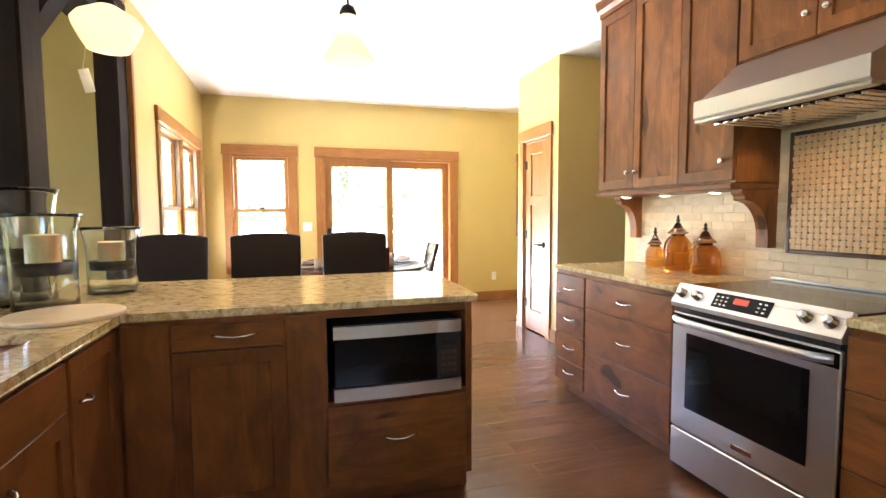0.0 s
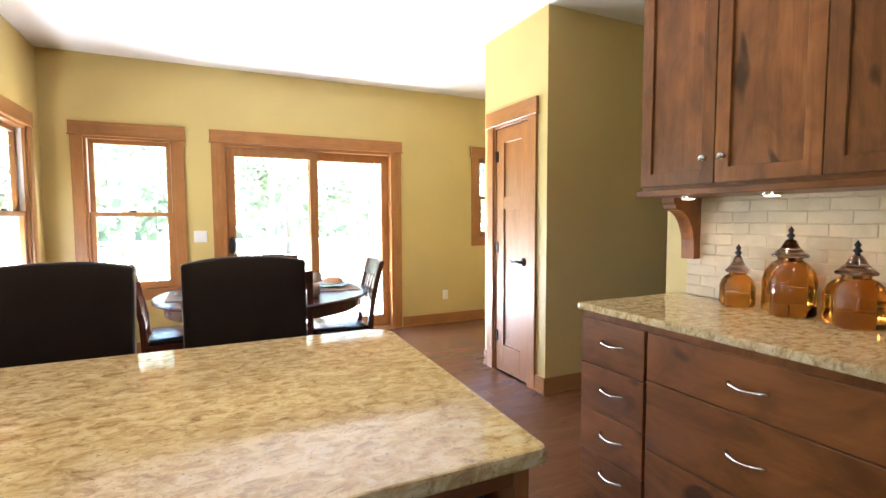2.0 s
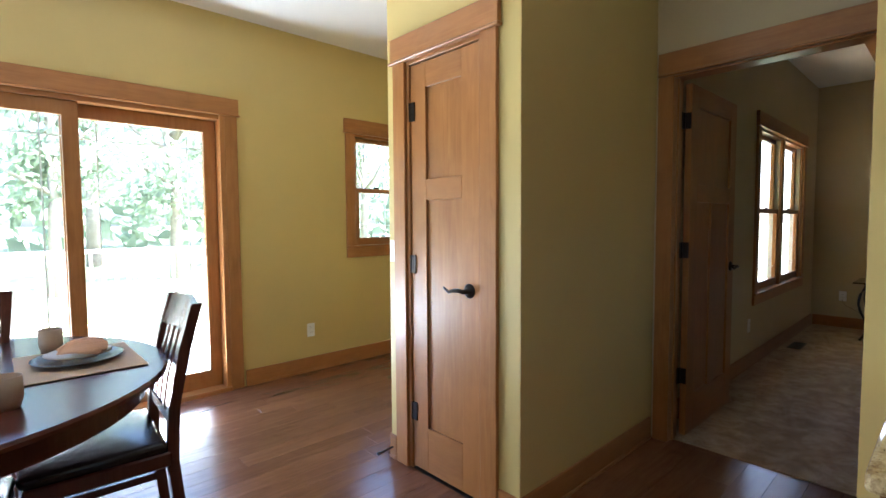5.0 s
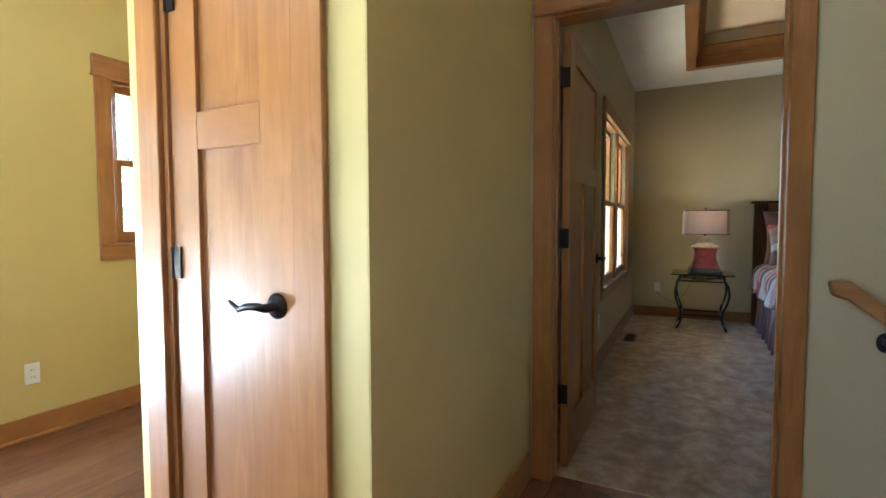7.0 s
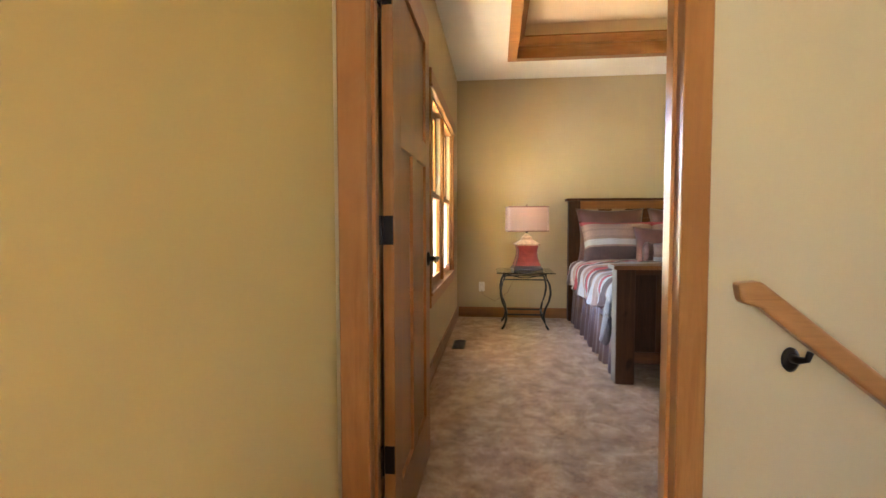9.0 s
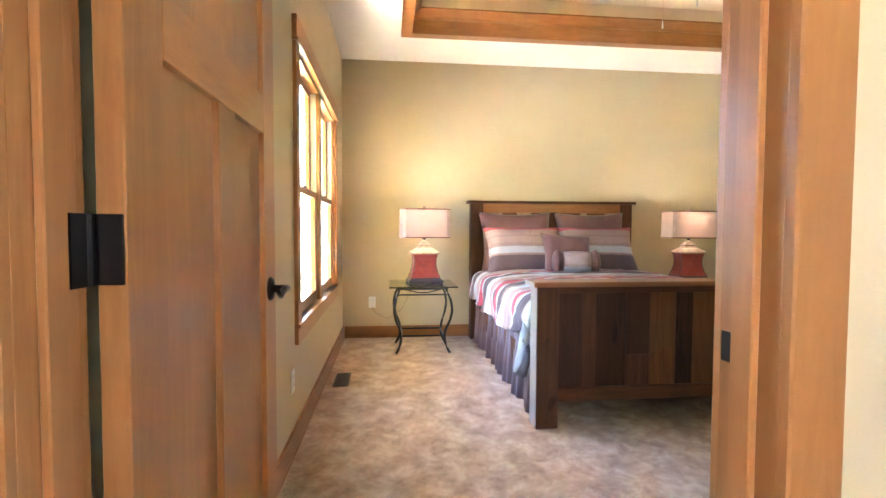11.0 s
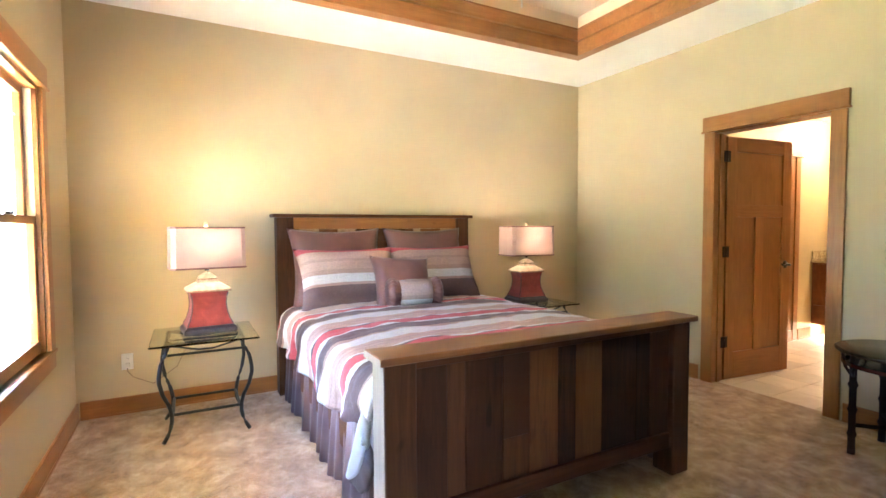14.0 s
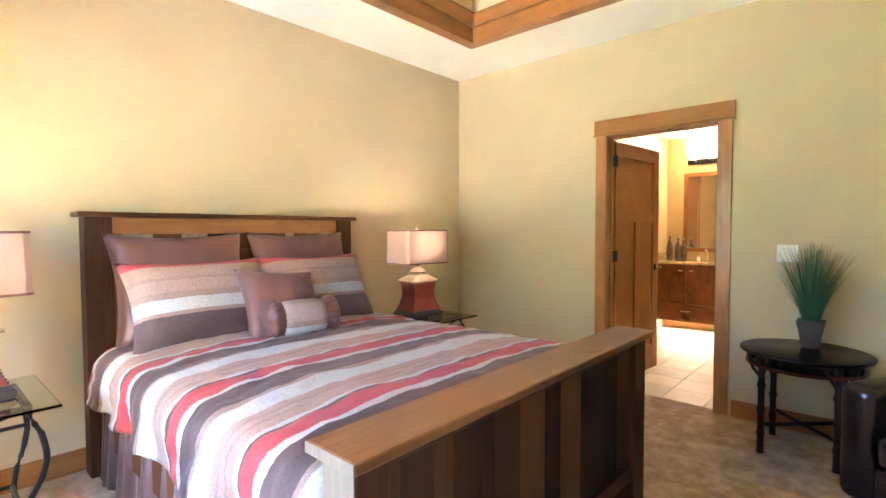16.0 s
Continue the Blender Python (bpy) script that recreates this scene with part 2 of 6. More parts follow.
def cloth(name, colour, rough=0.8, scale=300):
    m = mat(name, colour, rough)
    v = coords(m)
    n = noise_tex(m, v, 5, 3)
    base(m, mix(m, 1.0, colour, ramp(m, n, [(0.3, (0.8,) * 3), (0.7, (1.15,) * 3)]), "MULTIPLY"))
    bump(m, noise_tex(m, v, scale, 2), 0.3, 0.001)
    m.node_tree.nodes["Principled BSDF"].inputs["Sheen Weight"].default_value = 0.03
    return m


SATIN = cloth("brown_satin", (0.125, 0.050, 0.038), 0.42, 40)
SKIRT = cloth("mauve_brown_skirt", (0.13, 0.078, 0.074), 0.45)
MATTRESS = cloth("white_ticking", (0.6, 0.58, 0.55))
QUILTEDGE = cloth("pale_quilt_edge", (0.30, 0.295, 0.285), 0.75, 60)
LINING = cloth("dark_quilt_lining", (0.035, 0.022, 0.020), 0.6)
LINENMAT = cloth("woven_placemat", (0.38, 0.27, 0.17))
NAPKIN = cloth("striped_napkin", (0.55, 0.30, 0.16))
REDCLOTH = cloth("red_napkin", (0.45, 0.05, 0.04))


def striped(name, axis, period, offset, stops, wobble=0.012):
    """Cloth with woven stripes that follow one another along an axis."""
    m = mat(name, (0.5, 0.4, 0.35), 0.75)
    n, l = m.node_tree.nodes, m.node_tree.links
    v = coords(m, shift=False)
    sep, add, mul, fract = n.new("ShaderNodeSeparateXYZ"), n.new("ShaderNodeMath"), n.new("ShaderNodeMath"), n.new("ShaderNodeMath")
    l.new(v, sep.inputs[0])
    wob = n.new("ShaderNodeMath")
    wob.operation, wob.inputs[1].default_value = "MULTIPLY_ADD", wobble
    l.new(noise_tex(m, v, 45, 4, 0.7), wob.inputs[0])
    l.new(sep.outputs["XYZ".index(axis.upper())], wob.inputs[2])
    mul.operation, mul.inputs[1].default_value, mul.inputs[2].default_value = "MULTIPLY_ADD", 1 / period, offset
    l.new(wob.outputs[0], mul.inputs[0])
    fract.operation = "FRACT"
    l.new(mul.outputs[0], fract.inputs[0])
    c = ramp(m, fract.outputs[0], stops, True)
    w = noise_tex(m, v, 130, 3, 0.7)
    base(m, mix(m, 1.0, c, ramp(m, w, [(0.3, (0.72,) * 3), (0.7, (1.15,) * 3)]), "MULTIPLY"))
    bump(m, mix(m, 0.5, w, noise_tex(m, coords(m, (1, 0.6, 1), False), 38, 3, 0.6, 0.6)), 0.55, 0.006)
    m.node_tree.nodes["Principled BSDF"].inputs["Sheen Weight"].default_value = 0.04
    return m


S_WHITE, S_TAN, S_RED, S_BROWN, S_TAUPE = (0.40, 0.385, 0.37), (0.31, 0.205, 0.16), (0.33, 0.040, 0.048), (0.085, 0.047, 0.044), (0.26, 0.17, 0.135)
QUILT = striped("striped_comforter", "x", 0.545, 0.09, [
    (0.0, S_WHITE), (0.035, S_TAN), (0.12, S_TAUPE), (0.14, S_TAN), (0.20, S_TAUPE), (0.225, S_TAN), (0.28, S_WHITE), (0.47, S_TAUPE), (0.52, S_BROWN), (0.76, S_WHITE), (0.82, S_RED), (0.97, S_BROWN)])
SHAM = striped("striped_sham", "z", 0.52, 0.5, [
    (0.0, S_BROWN), (0.36, S_TAUPE), (0.40, S_WHITE), (0.53, S_TAUPE), (0.60, S_TAN), (0.72, S_TAUPE), (0.76, S_TAN), (0.89, S_RED)], 0.006)
ROLL = striped("striped_bolster", "z", 0.3, 0.5, [(0.0, S_TAUPE), (0.2, S_WHITE), (0.45, S_TAUPE), (0.55, S_TAN), (0.85, S_TAUPE)], 0.006)

CARPET = mat("beige_carpet", (0.4, 0.32, 0.24), 0.95)
v = coords(CARPET, shift=False)
big = noise_tex(CARPET, v, 7, 8, 0.78, 0.25)
fine = noise_tex(CARPET, v, 170, 3, 0.7)
c = ramp(CARPET, big, [(0.38, (0.25, 0.135, 0.062)), (0.50, (0.42, 0.265, 0.145)), (0.64, (0.62, 0.455, 0.30))])
base(CARPET, mix(CARPET, 1.0, c, ramp(CARPET, fine, [(0.25, (0.6,) * 3), (0.75, (1.25,) * 3)]), "MULTIPLY"))
bump(CARPET, fine, 0.9, 0.012)
CARPET.node_tree.nodes["Principled BSDF"].inputs["Sheen Weight"].default_value = 0.3


def stone(name, a, b, scale, rough, vary=0.15):
    m = mat(name, a, rough)
    v = coords(m)
    n = noise_tex(m, v, scale, 5, 0.6, 0.5)
    c = ramp(m, n, [(0.3, a), (0.7, b)])
    info = m.node_tree.nodes.new("ShaderNodeObjectInfo")
    base(m, mix(m, 1.0, c, ramp(m, info.outputs["Random"], [(0, (1 - vary,) * 3), (1, (1 + vary * 0.5,) * 3)]), "MULTIPLY"))
    bump(m, n, 0.2, 0.002)
    return m


TRAVERTINE = stone("travertine_tile", (0.50, 0.385, 0.235), (0.64, 0.51, 0.335), 9, 0.4, 0.08)
GROUT = stone("grout", (0.47, 0.37, 0.23), (0.56, 0.45, 0.30), 60, 0.9)
TILEJOINT = stone("pale_tile_joint", (0.55, 0.44, 0.28), (0.63, 0.51, 0.34), 60, 0.9)
MOSAIC = stone("mosaic_tile", (0.54, 0.32, 0.14), (0.72, 0.47, 0.23), 30, 0.35, 0.2)
MOSAICDARK = stone("dark_mosaic_dot", (0.08, 0.04, 0.02), (0.14, 0.07, 0.03), 30, 0.35)
PENCIL = stone("dark_pencil_tile", (0.05, 0.025, 0.015), (0.10, 0.05, 0.03), 20, 0.3)
BATHTILE = stone("bath_floor_tile", (0.52, 0.42, 0.28), (0.64, 0.54, 0.39), 5, 0.4)
LAMPRED = stone("distressed_red_lamp", (0.20, 0.028, 0.020), (0.30, 0.05, 0.035), 18, 0.4)
LAMPCREAM = stone("cream_lamp_cap", (0.22, 0.135, 0.075), (0.36, 0.25, 0.15), 30, 0.5)
LAMPBASE = stone("dark_lamp_base", (0.035, 0.03, 0.028), (0.07, 0.055, 0.05), 30, 0.45)
POT = stone("grey_brown_pot", (0.055, 0.040, 0.038), (0.095, 0.070, 0.067), 20, 0.5)
BLADE = stone("grass_blade", (0.022, 0.075, 0.040), (0.05, 0.14, 0.07), 10, 0.5)
PLATE = stone("dark_plate", (0.05, 0.05, 0.05), (0.09, 0.08, 0.075), 10, 0.25)
MUG = stone("tan_mug", (0.36, 0.26, 0.18), (0.44, 0.33, 0.23), 20, 0.4)
BOTTLE = stone("patterned_bottle", (0.02, 0.012, 0.010), (0.22, 0.17, 0.13), 45, 0.3)
GRASS = stone("lawn", (0.085, 0.095, 0.045), (0.15, 0.165, 0.085), 0.8, 0.9)
# paler and greyer than foliage is: haze and overexposure put into the colour
LEAF = stone("hazed_leaves", (0.13, 0.165, 0.11), (0.20, 0.24, 0.17), 2, 0.6)
ln, ll = LEAF.node_tree.nodes, LEAF.node_tree.links
lt, lm = ln.new("ShaderNodeBsdfTranslucent"), ln.new("ShaderNodeMixShader")
lt.inputs[0].default_value, lm.inputs[0].default_value = (0.30, 0.35, 0.24, 1), 0.6
ll.new(ln["Principled BSDF"].outputs[0], lm.inputs[1]), ll.new(lt.outputs[0], lm.inputs[2])
ll.new(lm.outputs[0], ln["Material Output"].inputs[0])
# lightened likewise, overexposure put into the bark's colour
BARK = stone("bark", (0.20, 0.17, 0.14), (0.33, 0.29, 0.24), 8, 0.9)
# tone raised so the deck throws more daylight onto the ceiling
DECK = stone("deck_boards", (0.42, 0.37, 0.31), (0.55, 0.50, 0.43), 4, 0.7)
RAILWHITE = stone("white_deck_rail", (0.70, 0.68, 0.64), (0.8, 0.78, 0.74), 4, 0.5)

# ---- mesh helpers ----
ORIGIN = {}


def thing(name, at, label, category, group="", kind=""):
    """An Empty at its base; its parts are given in world metres."""
    ob = new(name)
    ob.location = at
    ob.empty_display_size = 0.1
    ORIGIN[ob.name] = Vector(at)
    return tagged(ob, label, category, group, kind)


def part(name, bm, material, parent=None, label="", smooth=False):
    me = bpy.data.meshes.new(name)
    shift = ORIGIN.get(parent.name, Vector()) if parent else Vector()
    if shift.length:
        bmesh.ops.translate(bm, verts=bm.verts, vec=-shift)
    bmesh.ops.recalc_face_normals(bm, faces=bm.faces)
    if smooth:
        for f in bm.faces:
            f.smooth = True
    bm.to_mesh(me)
    bm.free()
    me.materials.append(material)
    ob = new(name, me)
    if parent:
        ob.parent = parent
        ORIGIN[ob.name] = shift
    if label:
        ob["label"] = label
    return ob


def setting(name, bm, material, label, category, kind="structure"):
    return tagged(part(name, bm, material), label, category, "", kind)


def box(x0, x1, y0, y1, z0, z1, r=0.0, bm=None, seg=1):
    bm = bm or bmesh.new()
    x0, x1, y0, y1, z0, z1 = min(x0, x1), max(x0, x1), min(y0, y1), max(y0, y1), min(z0, z1), max(z0, z1)
    m = Matrix.Translation(((x0 + x1) / 2, (y0 + y1) / 2, (z0 + z1) / 2)) @ Matrix.Diagonal((x1 - x0, y1 - y0, z1 - z0, 1))
    got = bmesh.ops.create_cube(bm, size=1, matrix=m)
    if r:
        edges = {e for vert in got["verts"] for e in vert.link_edges}
        bmesh.ops.bevel(bm, geom=list(edges), offset=r, segments=seg, affect="EDGES", profile=0.5)
    return bm


def lathe(profile, cx, cy, seg=24, bm=None, square=0.0):
    """A turned solid from (radius, z); square gives flat sides: 4 segments, half width = radius."""
    bm = bm or bmesh.new()
    rings = []
    for r, z in profile:
        ring = []
        for i in range(seg):
            a = 2 * math.pi * i / seg + (math.pi / 4 if square else 0)
            k = r * (math.sqrt(2) if square else 1)
            ring.append(bm.verts.new((cx + k * math.cos(a) * (square or 1), cy + k * math.sin(a), z)))
        rings.append(ring)
    for a, b in zip(rings, rings[1:]):
        for i in range(seg):
            j = (i + 1) % seg
            bm.faces.new((a[i], a[j], b[j], b[i]))
    if profile[0][0] > 1e-5:
        bm.faces.new(rings[0])
    if profile[-1][0] > 1e-5:
        bm.faces.new(list(reversed(rings[-1])))
    bmesh.ops.remove_doubles(bm, verts=bm.verts, dist=1e-6)
    return bm


def tube(points, r, seg=8, bm=None, flat=1.0):
    """A round bar along points."""
    bm = bm or bmesh.new()
    pts = [Vector(p) for p in points]
    rings = []
    for i, p in enumerate(pts):
        d = (pts[min(i + 1, len(pts) - 1)] - pts[max(i - 1, 0)]).normalized()
        up = Vector((0, 0, 1)) if abs(d.z) < 0.9 else Vector((1, 0, 0))
        s = d.cross(up).normalized()
        u = s.cross(d)
        rr = r[i] if isinstance(r, (list, tuple)) else r
        rings.append([bm.verts.new(p + s * rr * math.cos(2 * math.pi * k / seg) + u * rr * flat * math.sin(2 * math.pi * k / seg)) for k in range(seg)])
    for a, b in zip(rings, rings[1:]):
        for k in range(seg):
            j = (k + 1) % seg
            bm.faces.new((a[k], a[j], b[j], b[k]))
    bm.faces.new(rings[0]), bm.faces.new(list(reversed(rings[-1])))
    return bm


def prism(poly, axis, a, b, bm=None):
    """A polygon in the other two axes, drawn out along an axis from a to b."""
    bm = bm or bmesh.new()
    def at(p, k):
        return {"x": (k, p[0], p[1]), "y": (p[0], k, p[1]), "z": (p[0], p[1], k)}[axis]
    lo, hi = [bm.verts.new(at(p, a)) for p in poly], [bm.verts.new(at(p, b)) for p in poly]
    bm.faces.new(lo), bm.faces.new(list(reversed(hi)))
    n = len(poly)
    for i in range(n):
        j = (i + 1) % n
        bm.faces.new((lo[i], lo[j], hi[j], hi[i]))
    return bm


def turned(bm, m):
    bmesh.ops.transform(bm, matrix=m, verts=bm.verts)
    return bm


def pierced(a0, a1, b0, b1, holes, c0, c1, place):
    """One sheet from c0 to c1 thick over a and b, with rectangular holes (a0, a1, b0, b1); place(a, b, c) gives the point."""
    ca = sorted({a0, a1, *(v_ for h in holes for v_ in h[:2] if a0 < v_ < a1)})
    cb = sorted({b0, b1, *(v_ for h in holes for v_ in h[2:] if b0 < v_ < b1)})
    def solid(i, j):
        if not (0 <= i < len(ca) - 1 and 0 <= j < len(cb) - 1):
            return False
        ma, mb = (ca[i] + ca[i + 1]) / 2, (cb[j] + cb[j + 1]) / 2
        return not any(h[0] < ma < h[1] and h[2] < mb < h[3] for h in holes)
    bm, made = bmesh.new(), {}
    def vert(i, j, c):
        if (i, j, c) not in made:
            made[i, j, c] = bm.verts.new(place(ca[i], cb[j], c))
        return made[i, j, c]
    for i in range(len(ca) - 1):
        for j in range(len(cb) - 1):
            if not solid(i, j):
                continue
            for c in (c0, c1):
                bm.faces.new([vert(i + u, j + w, c) for u, w in ((0, 0), (1, 0), (1, 1), (0, 1))])
            for di, dj, p, q in ((-1, 0, (0, 0), (0, 1)), (1, 0, (1, 0), (1, 1)), (0, -1, (0, 0), (1, 0)), (0, 1, (0, 1), (1, 1))):
                if not solid(i + di, j + dj):
                    bm.faces.new((vert(i + p[0], j + p[1], c0), vert(i + q[0], j + q[1], c0), vert(i + q[0], j + q[1], c1), vert(i + p[0], j + p[1], c1)))
    return bm


def framed(a0, a1, b0, b1, hole, c0, c1, place, r=0.002):
    """One connected frame round a rectangular hole, its edges eased by r."""
    bm = pierced(a0, a1, b0, b1, [hole], c0, c1, place)
    bmesh.ops.recalc_face_normals(bm, faces=bm.faces)
    sharp = [e for e in bm.edges if len(e.link_faces) == 2 and e.calc_face_angle(0) > 0.5]
    bmesh.ops.bevel(bm, geom=sharp, offset=r, segments=1, affect="EDGES", profile=0.5)
    return bm


def wall(name, axis, c0, c1, a0, a1, z0, z1, holes, material, label):
    """A wall across an axis, from c0 to c1 thick, along the other from a0 to a1, with openings (a0, a1, z0, z1)."""
    bm = pierced(a0, a1, z0, z1, holes, c0, c1, (lambda a, b, c: (c, a, b)) if axis == "x" else (lambda a, b, c: (a, c, b)))
    return setting(name, bm, material, label, "wall")


# ---- large structure ----
CEIL, CEILB = 2.78, 2.803


def slab(axis, c0, c1, a0, a1, z0, z1, r=0.0, bm=None):
    """A box given across and along a wall."""
    return box(*((c0, c1, a0, a1) if axis == "x" else (a0, a1, c0, c1)), z0, z1, r, bm)


def setting_root(name, at, label, category):
    return thing(name, at, label, category, "", "structure")


MW, TW = "mustard yellow painted wall with a matt finish", "tan painted bedroom wall"
wall("wall_north", "y", 7.59, 7.69, -0.95, 4.60, -0.1, CEIL + 0.1, [(-0.49, 0.22, 0.63, 2.05), (0.64, 2.45, -0.1, 2.05), (3.57, 4.10, 1.05, 2.05)], MUSTARD, MW)
wall("wall_west", "x", -0.90, -0.80, 4.76, 7.59, -0.1, CEIL + 0.1, [(5.50, 7.25, 0.63, 2.05)], MUSTARD, MW)
wall("wall_living_north", "y", 4.76, 4.88, -6.60, -0.90, -0.1, CEIL + 0.1, [], MUSTARD, MW)
# next two walls are unseen; their openings are assumed, sized to light the kitchen
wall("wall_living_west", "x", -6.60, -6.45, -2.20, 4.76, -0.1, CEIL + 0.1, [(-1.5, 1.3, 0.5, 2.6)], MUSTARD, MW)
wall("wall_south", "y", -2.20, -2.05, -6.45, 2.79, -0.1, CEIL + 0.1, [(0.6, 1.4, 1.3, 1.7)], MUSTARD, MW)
wall("wall_kitchen_east", "x", 2.67, 2.79, -2.05, 4.00, -1.6, CEIL + 0.1, [], MUSTARD, MW)
wall("wall_pantry_west", "x", 2.70, 2.82, 5.05, 5.91, -0.1, CEIL + 0.1, [(5.25, 5.755, -0.1, 2.05)], MUSTARD, MW)
# south face of the mustard pantry box, its shade painted in
setting("wall_pantry_south", prism([(2.7005, 5.046), (3.9295, 5.046), (3.9295, 5.17), (2.8205, 5.17), (2.8205, 5.0496), (2.7005, 5.0496)], "z", -0.1, CEIL - 0.001), HALL_SHADE, "mustard hallway wall with warm shade put into its paint", "wall")
wall("wall_pantry_north", "y", 5.79, 5.91, 2.82, 4.45, -0.1, CEIL + 0.1, [], MUSTARD, MW)
wall("wall_dining_east", "x", 4.45, 4.60, 5.21, 7.59, -0.1, CEIL + 0.1, [], MUSTARD, MW)
wall("wall_hall_east", "x", 3.93, 4.03, 0.45, 5.21, -1.6, CEIL + 0.3, [(4.083, 4.965, -0.05, 2.06)], TAN, "tan painted wall between hallway and bedroom")
# opening added to light the stair wall; no window is known here
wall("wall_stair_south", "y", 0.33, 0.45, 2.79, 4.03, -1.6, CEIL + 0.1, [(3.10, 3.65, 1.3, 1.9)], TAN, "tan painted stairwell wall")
wall("wall_bedroom_north", "y", 5.05, 5.15, 4.03, 8.53, -0.1, CEIL + 0.3, [(5.99, 7.67, 0.63, 2.05)], TAN, TW)
wall("wall_bedroom_east", "x", 8.37, 8.53, 0.45, 5.05, -0.1, CEIL + 0.3, [], TAN, TW)
wall("wall_bedroom_south", "y", 0.45, 0.58, 4.03, 8.37, -0.1, CEIL + 0.3, [(6.00, 6.83, -0.1, 2.06)], TAN, TW)
wall("wall_bath_east", "x", 7.30, 7.42, -2.62, 0.45, -0.1, 2.62, [], CREAM, "warm cream painted bathroom wall")
wall("wall_bath_west", "x", 5.08, 5.20, -2.62, 0.45, -0.1, 2.62, [], CREAM, "warm cream painted bathroom wall")
wall("wall_bath_south", "y", -2.62, -2.50, 5.20, 7.30, -0.1, 2.62, [], CREAM, "warm cream painted bathroom wall")

bm = pierced(-6.60, 4.60, -2.20, 7.75, [(-7, -0.95, 4.88, 8), (3.93, 5, -3, 5.21)], CEIL, CEIL + 0.15, lambda a, b, c: (a, b, c))
setting("ceiling_kitchen", bm, WHITE, "white painted flat ceiling", "ceiling")
TX0, TX1, TY0, TY1 = 4.85, 7.62, 1.30, 4.40
bm = pierced(4.03, 8.37, 0.58, 5.05, [(TX0, TX1, TY0, TY1)], CEILB, CEILB + 0.1, lambda a, b, c: (a, b, c))
setting("ceiling_bedroom", bm, WHITE, "white bedroom ceiling round a raised tray", "ceiling")
bm = box(TX0 - 0.1, TX1 + 0.1, TY0 - 0.1, TY1 + 0.1, 3.12, 3.2)
for a in ((TX0 - 0.1, TX0, TY0 - 0.1, TY1 + 0.1), (TX1, TX1 + 0.1, TY0 - 0.1, TY1 + 0.1), (TX0, TX1, TY0 - 0.1, TY0), (TX0, TX1, TY1, TY1 + 0.1)):
    box(*a, CEILB + 0.1, 3.12, bm=bm)
setting("ceiling_tray", bm, TRAYCREAM, "raised cream tray ceiling over the bed", "ceiling")
setting("ceiling_bath", box(5.20, 7.30, -2.50, 0.45, 2.5, 2.62), WHITE, "white bathroom ceiling", "ceiling")
# out of view; added so no direct sun enters the openings
setting("roof", box(-7.3, 9.3, -3.3, 8.0, 3.34, 3.5), DECK, "unseen roof slab, its wide eaves added to block the sun", "roof")

# wooden trim round the tray: casing, fascia and crown, mitred into rings
def ring_trim(name, x0, x1, y0, y1, profile, material, label):
    """A moulding run round a rectangle; profile (inward, z)."""
    bm = bmesh.new()
    loops = []
    for d, z in profile:
        loops.append([bm.verts.new(p) for p in ((x0 + d, y0 + d, z), (x1 - d, y0 + d, z), (x1 - d, y1 - d, z), (x0 + d, y1 - d, z))])
    n = len(loops)
    for i in range(n):
        a, b = loops[i], loops[(i + 1) % n]
        for k in range(4):
            j = (k + 1) % 4
            bm.faces.new((a[k], a[j], b[j], b[k]))
    return setting(name, bm, material, label, "trim")


ring_trim("tray_trim", TX0, TX1, TY0, TY1, [(-0.075, CEILB - 0.002), (-0.075, CEILB - 0.022), (0.018, CEILB - 0.022), (0.018, CEILB + 0.072), (0.008, CEILB + 0.076), (0.008, CEILB + 0.098), (0.030, CEILB + 0.102), (0.036, CEILB + 0.118), (0.075, CEILB + 0.155), (0.085, CEILB + 0.160), (0.085, CEILB + 0.176), (0.0, CEILB + 0.176), (0.0, CEILB - 0.002)], TRIM["y"], "honey stained wooden crown moulding round the tray ceiling")


def baseboard(axis, f, s, a0, a1, material=None):
    bm = slab(axis, f, f + s * 0.016, a0, a1, 0.0, 0.125, 0.003)
    slab(axis, f, f + s * 0.022, a0, a1, 0.0, 0.018, 0.003, bm)
    return setting("baseboard", bm, material or TRIM["y" if axis == "x" else "x"], "honey stained wooden baseboard along the wall", "baseboard")


baseboard("y", 7.59, -1, 2.56, 4.45)
baseboard("y", 7.59, -1, -0.80, 0.53)
baseboard("x", -0.80, 1, 4.80, 7.57)
baseboard("x", 2.70, -1, 5.05, 5.155)
baseboard("x", 2.70, -1, 5.855, 5.91)
baseboard("y", 5.05, -1, 2.68, 3.905)
baseboard("y", 5.91, 1, 2.70, 4.45)
baseboard("x", 4.45, -1, 5.93, 7.57)
baseboard("y", 4.00, 1, 2.66, 2.80)
baseboard("y", 5.05, -1, 4.055, 8.35)
baseboard("x", 8.37, -1, 0.60, 5.03)
baseboard("y", 0.58, 1, 4.04, 5.91)
baseboard("y", 0.58, 1, 6.93, 8.35)
baseboard("x", 4.03, 1, 0.60, 4.01)
baseboard("x", 7.30, -1, -1.60, -0.95)
baseboard("x", 7.30, -1, -2.0, -1.72)


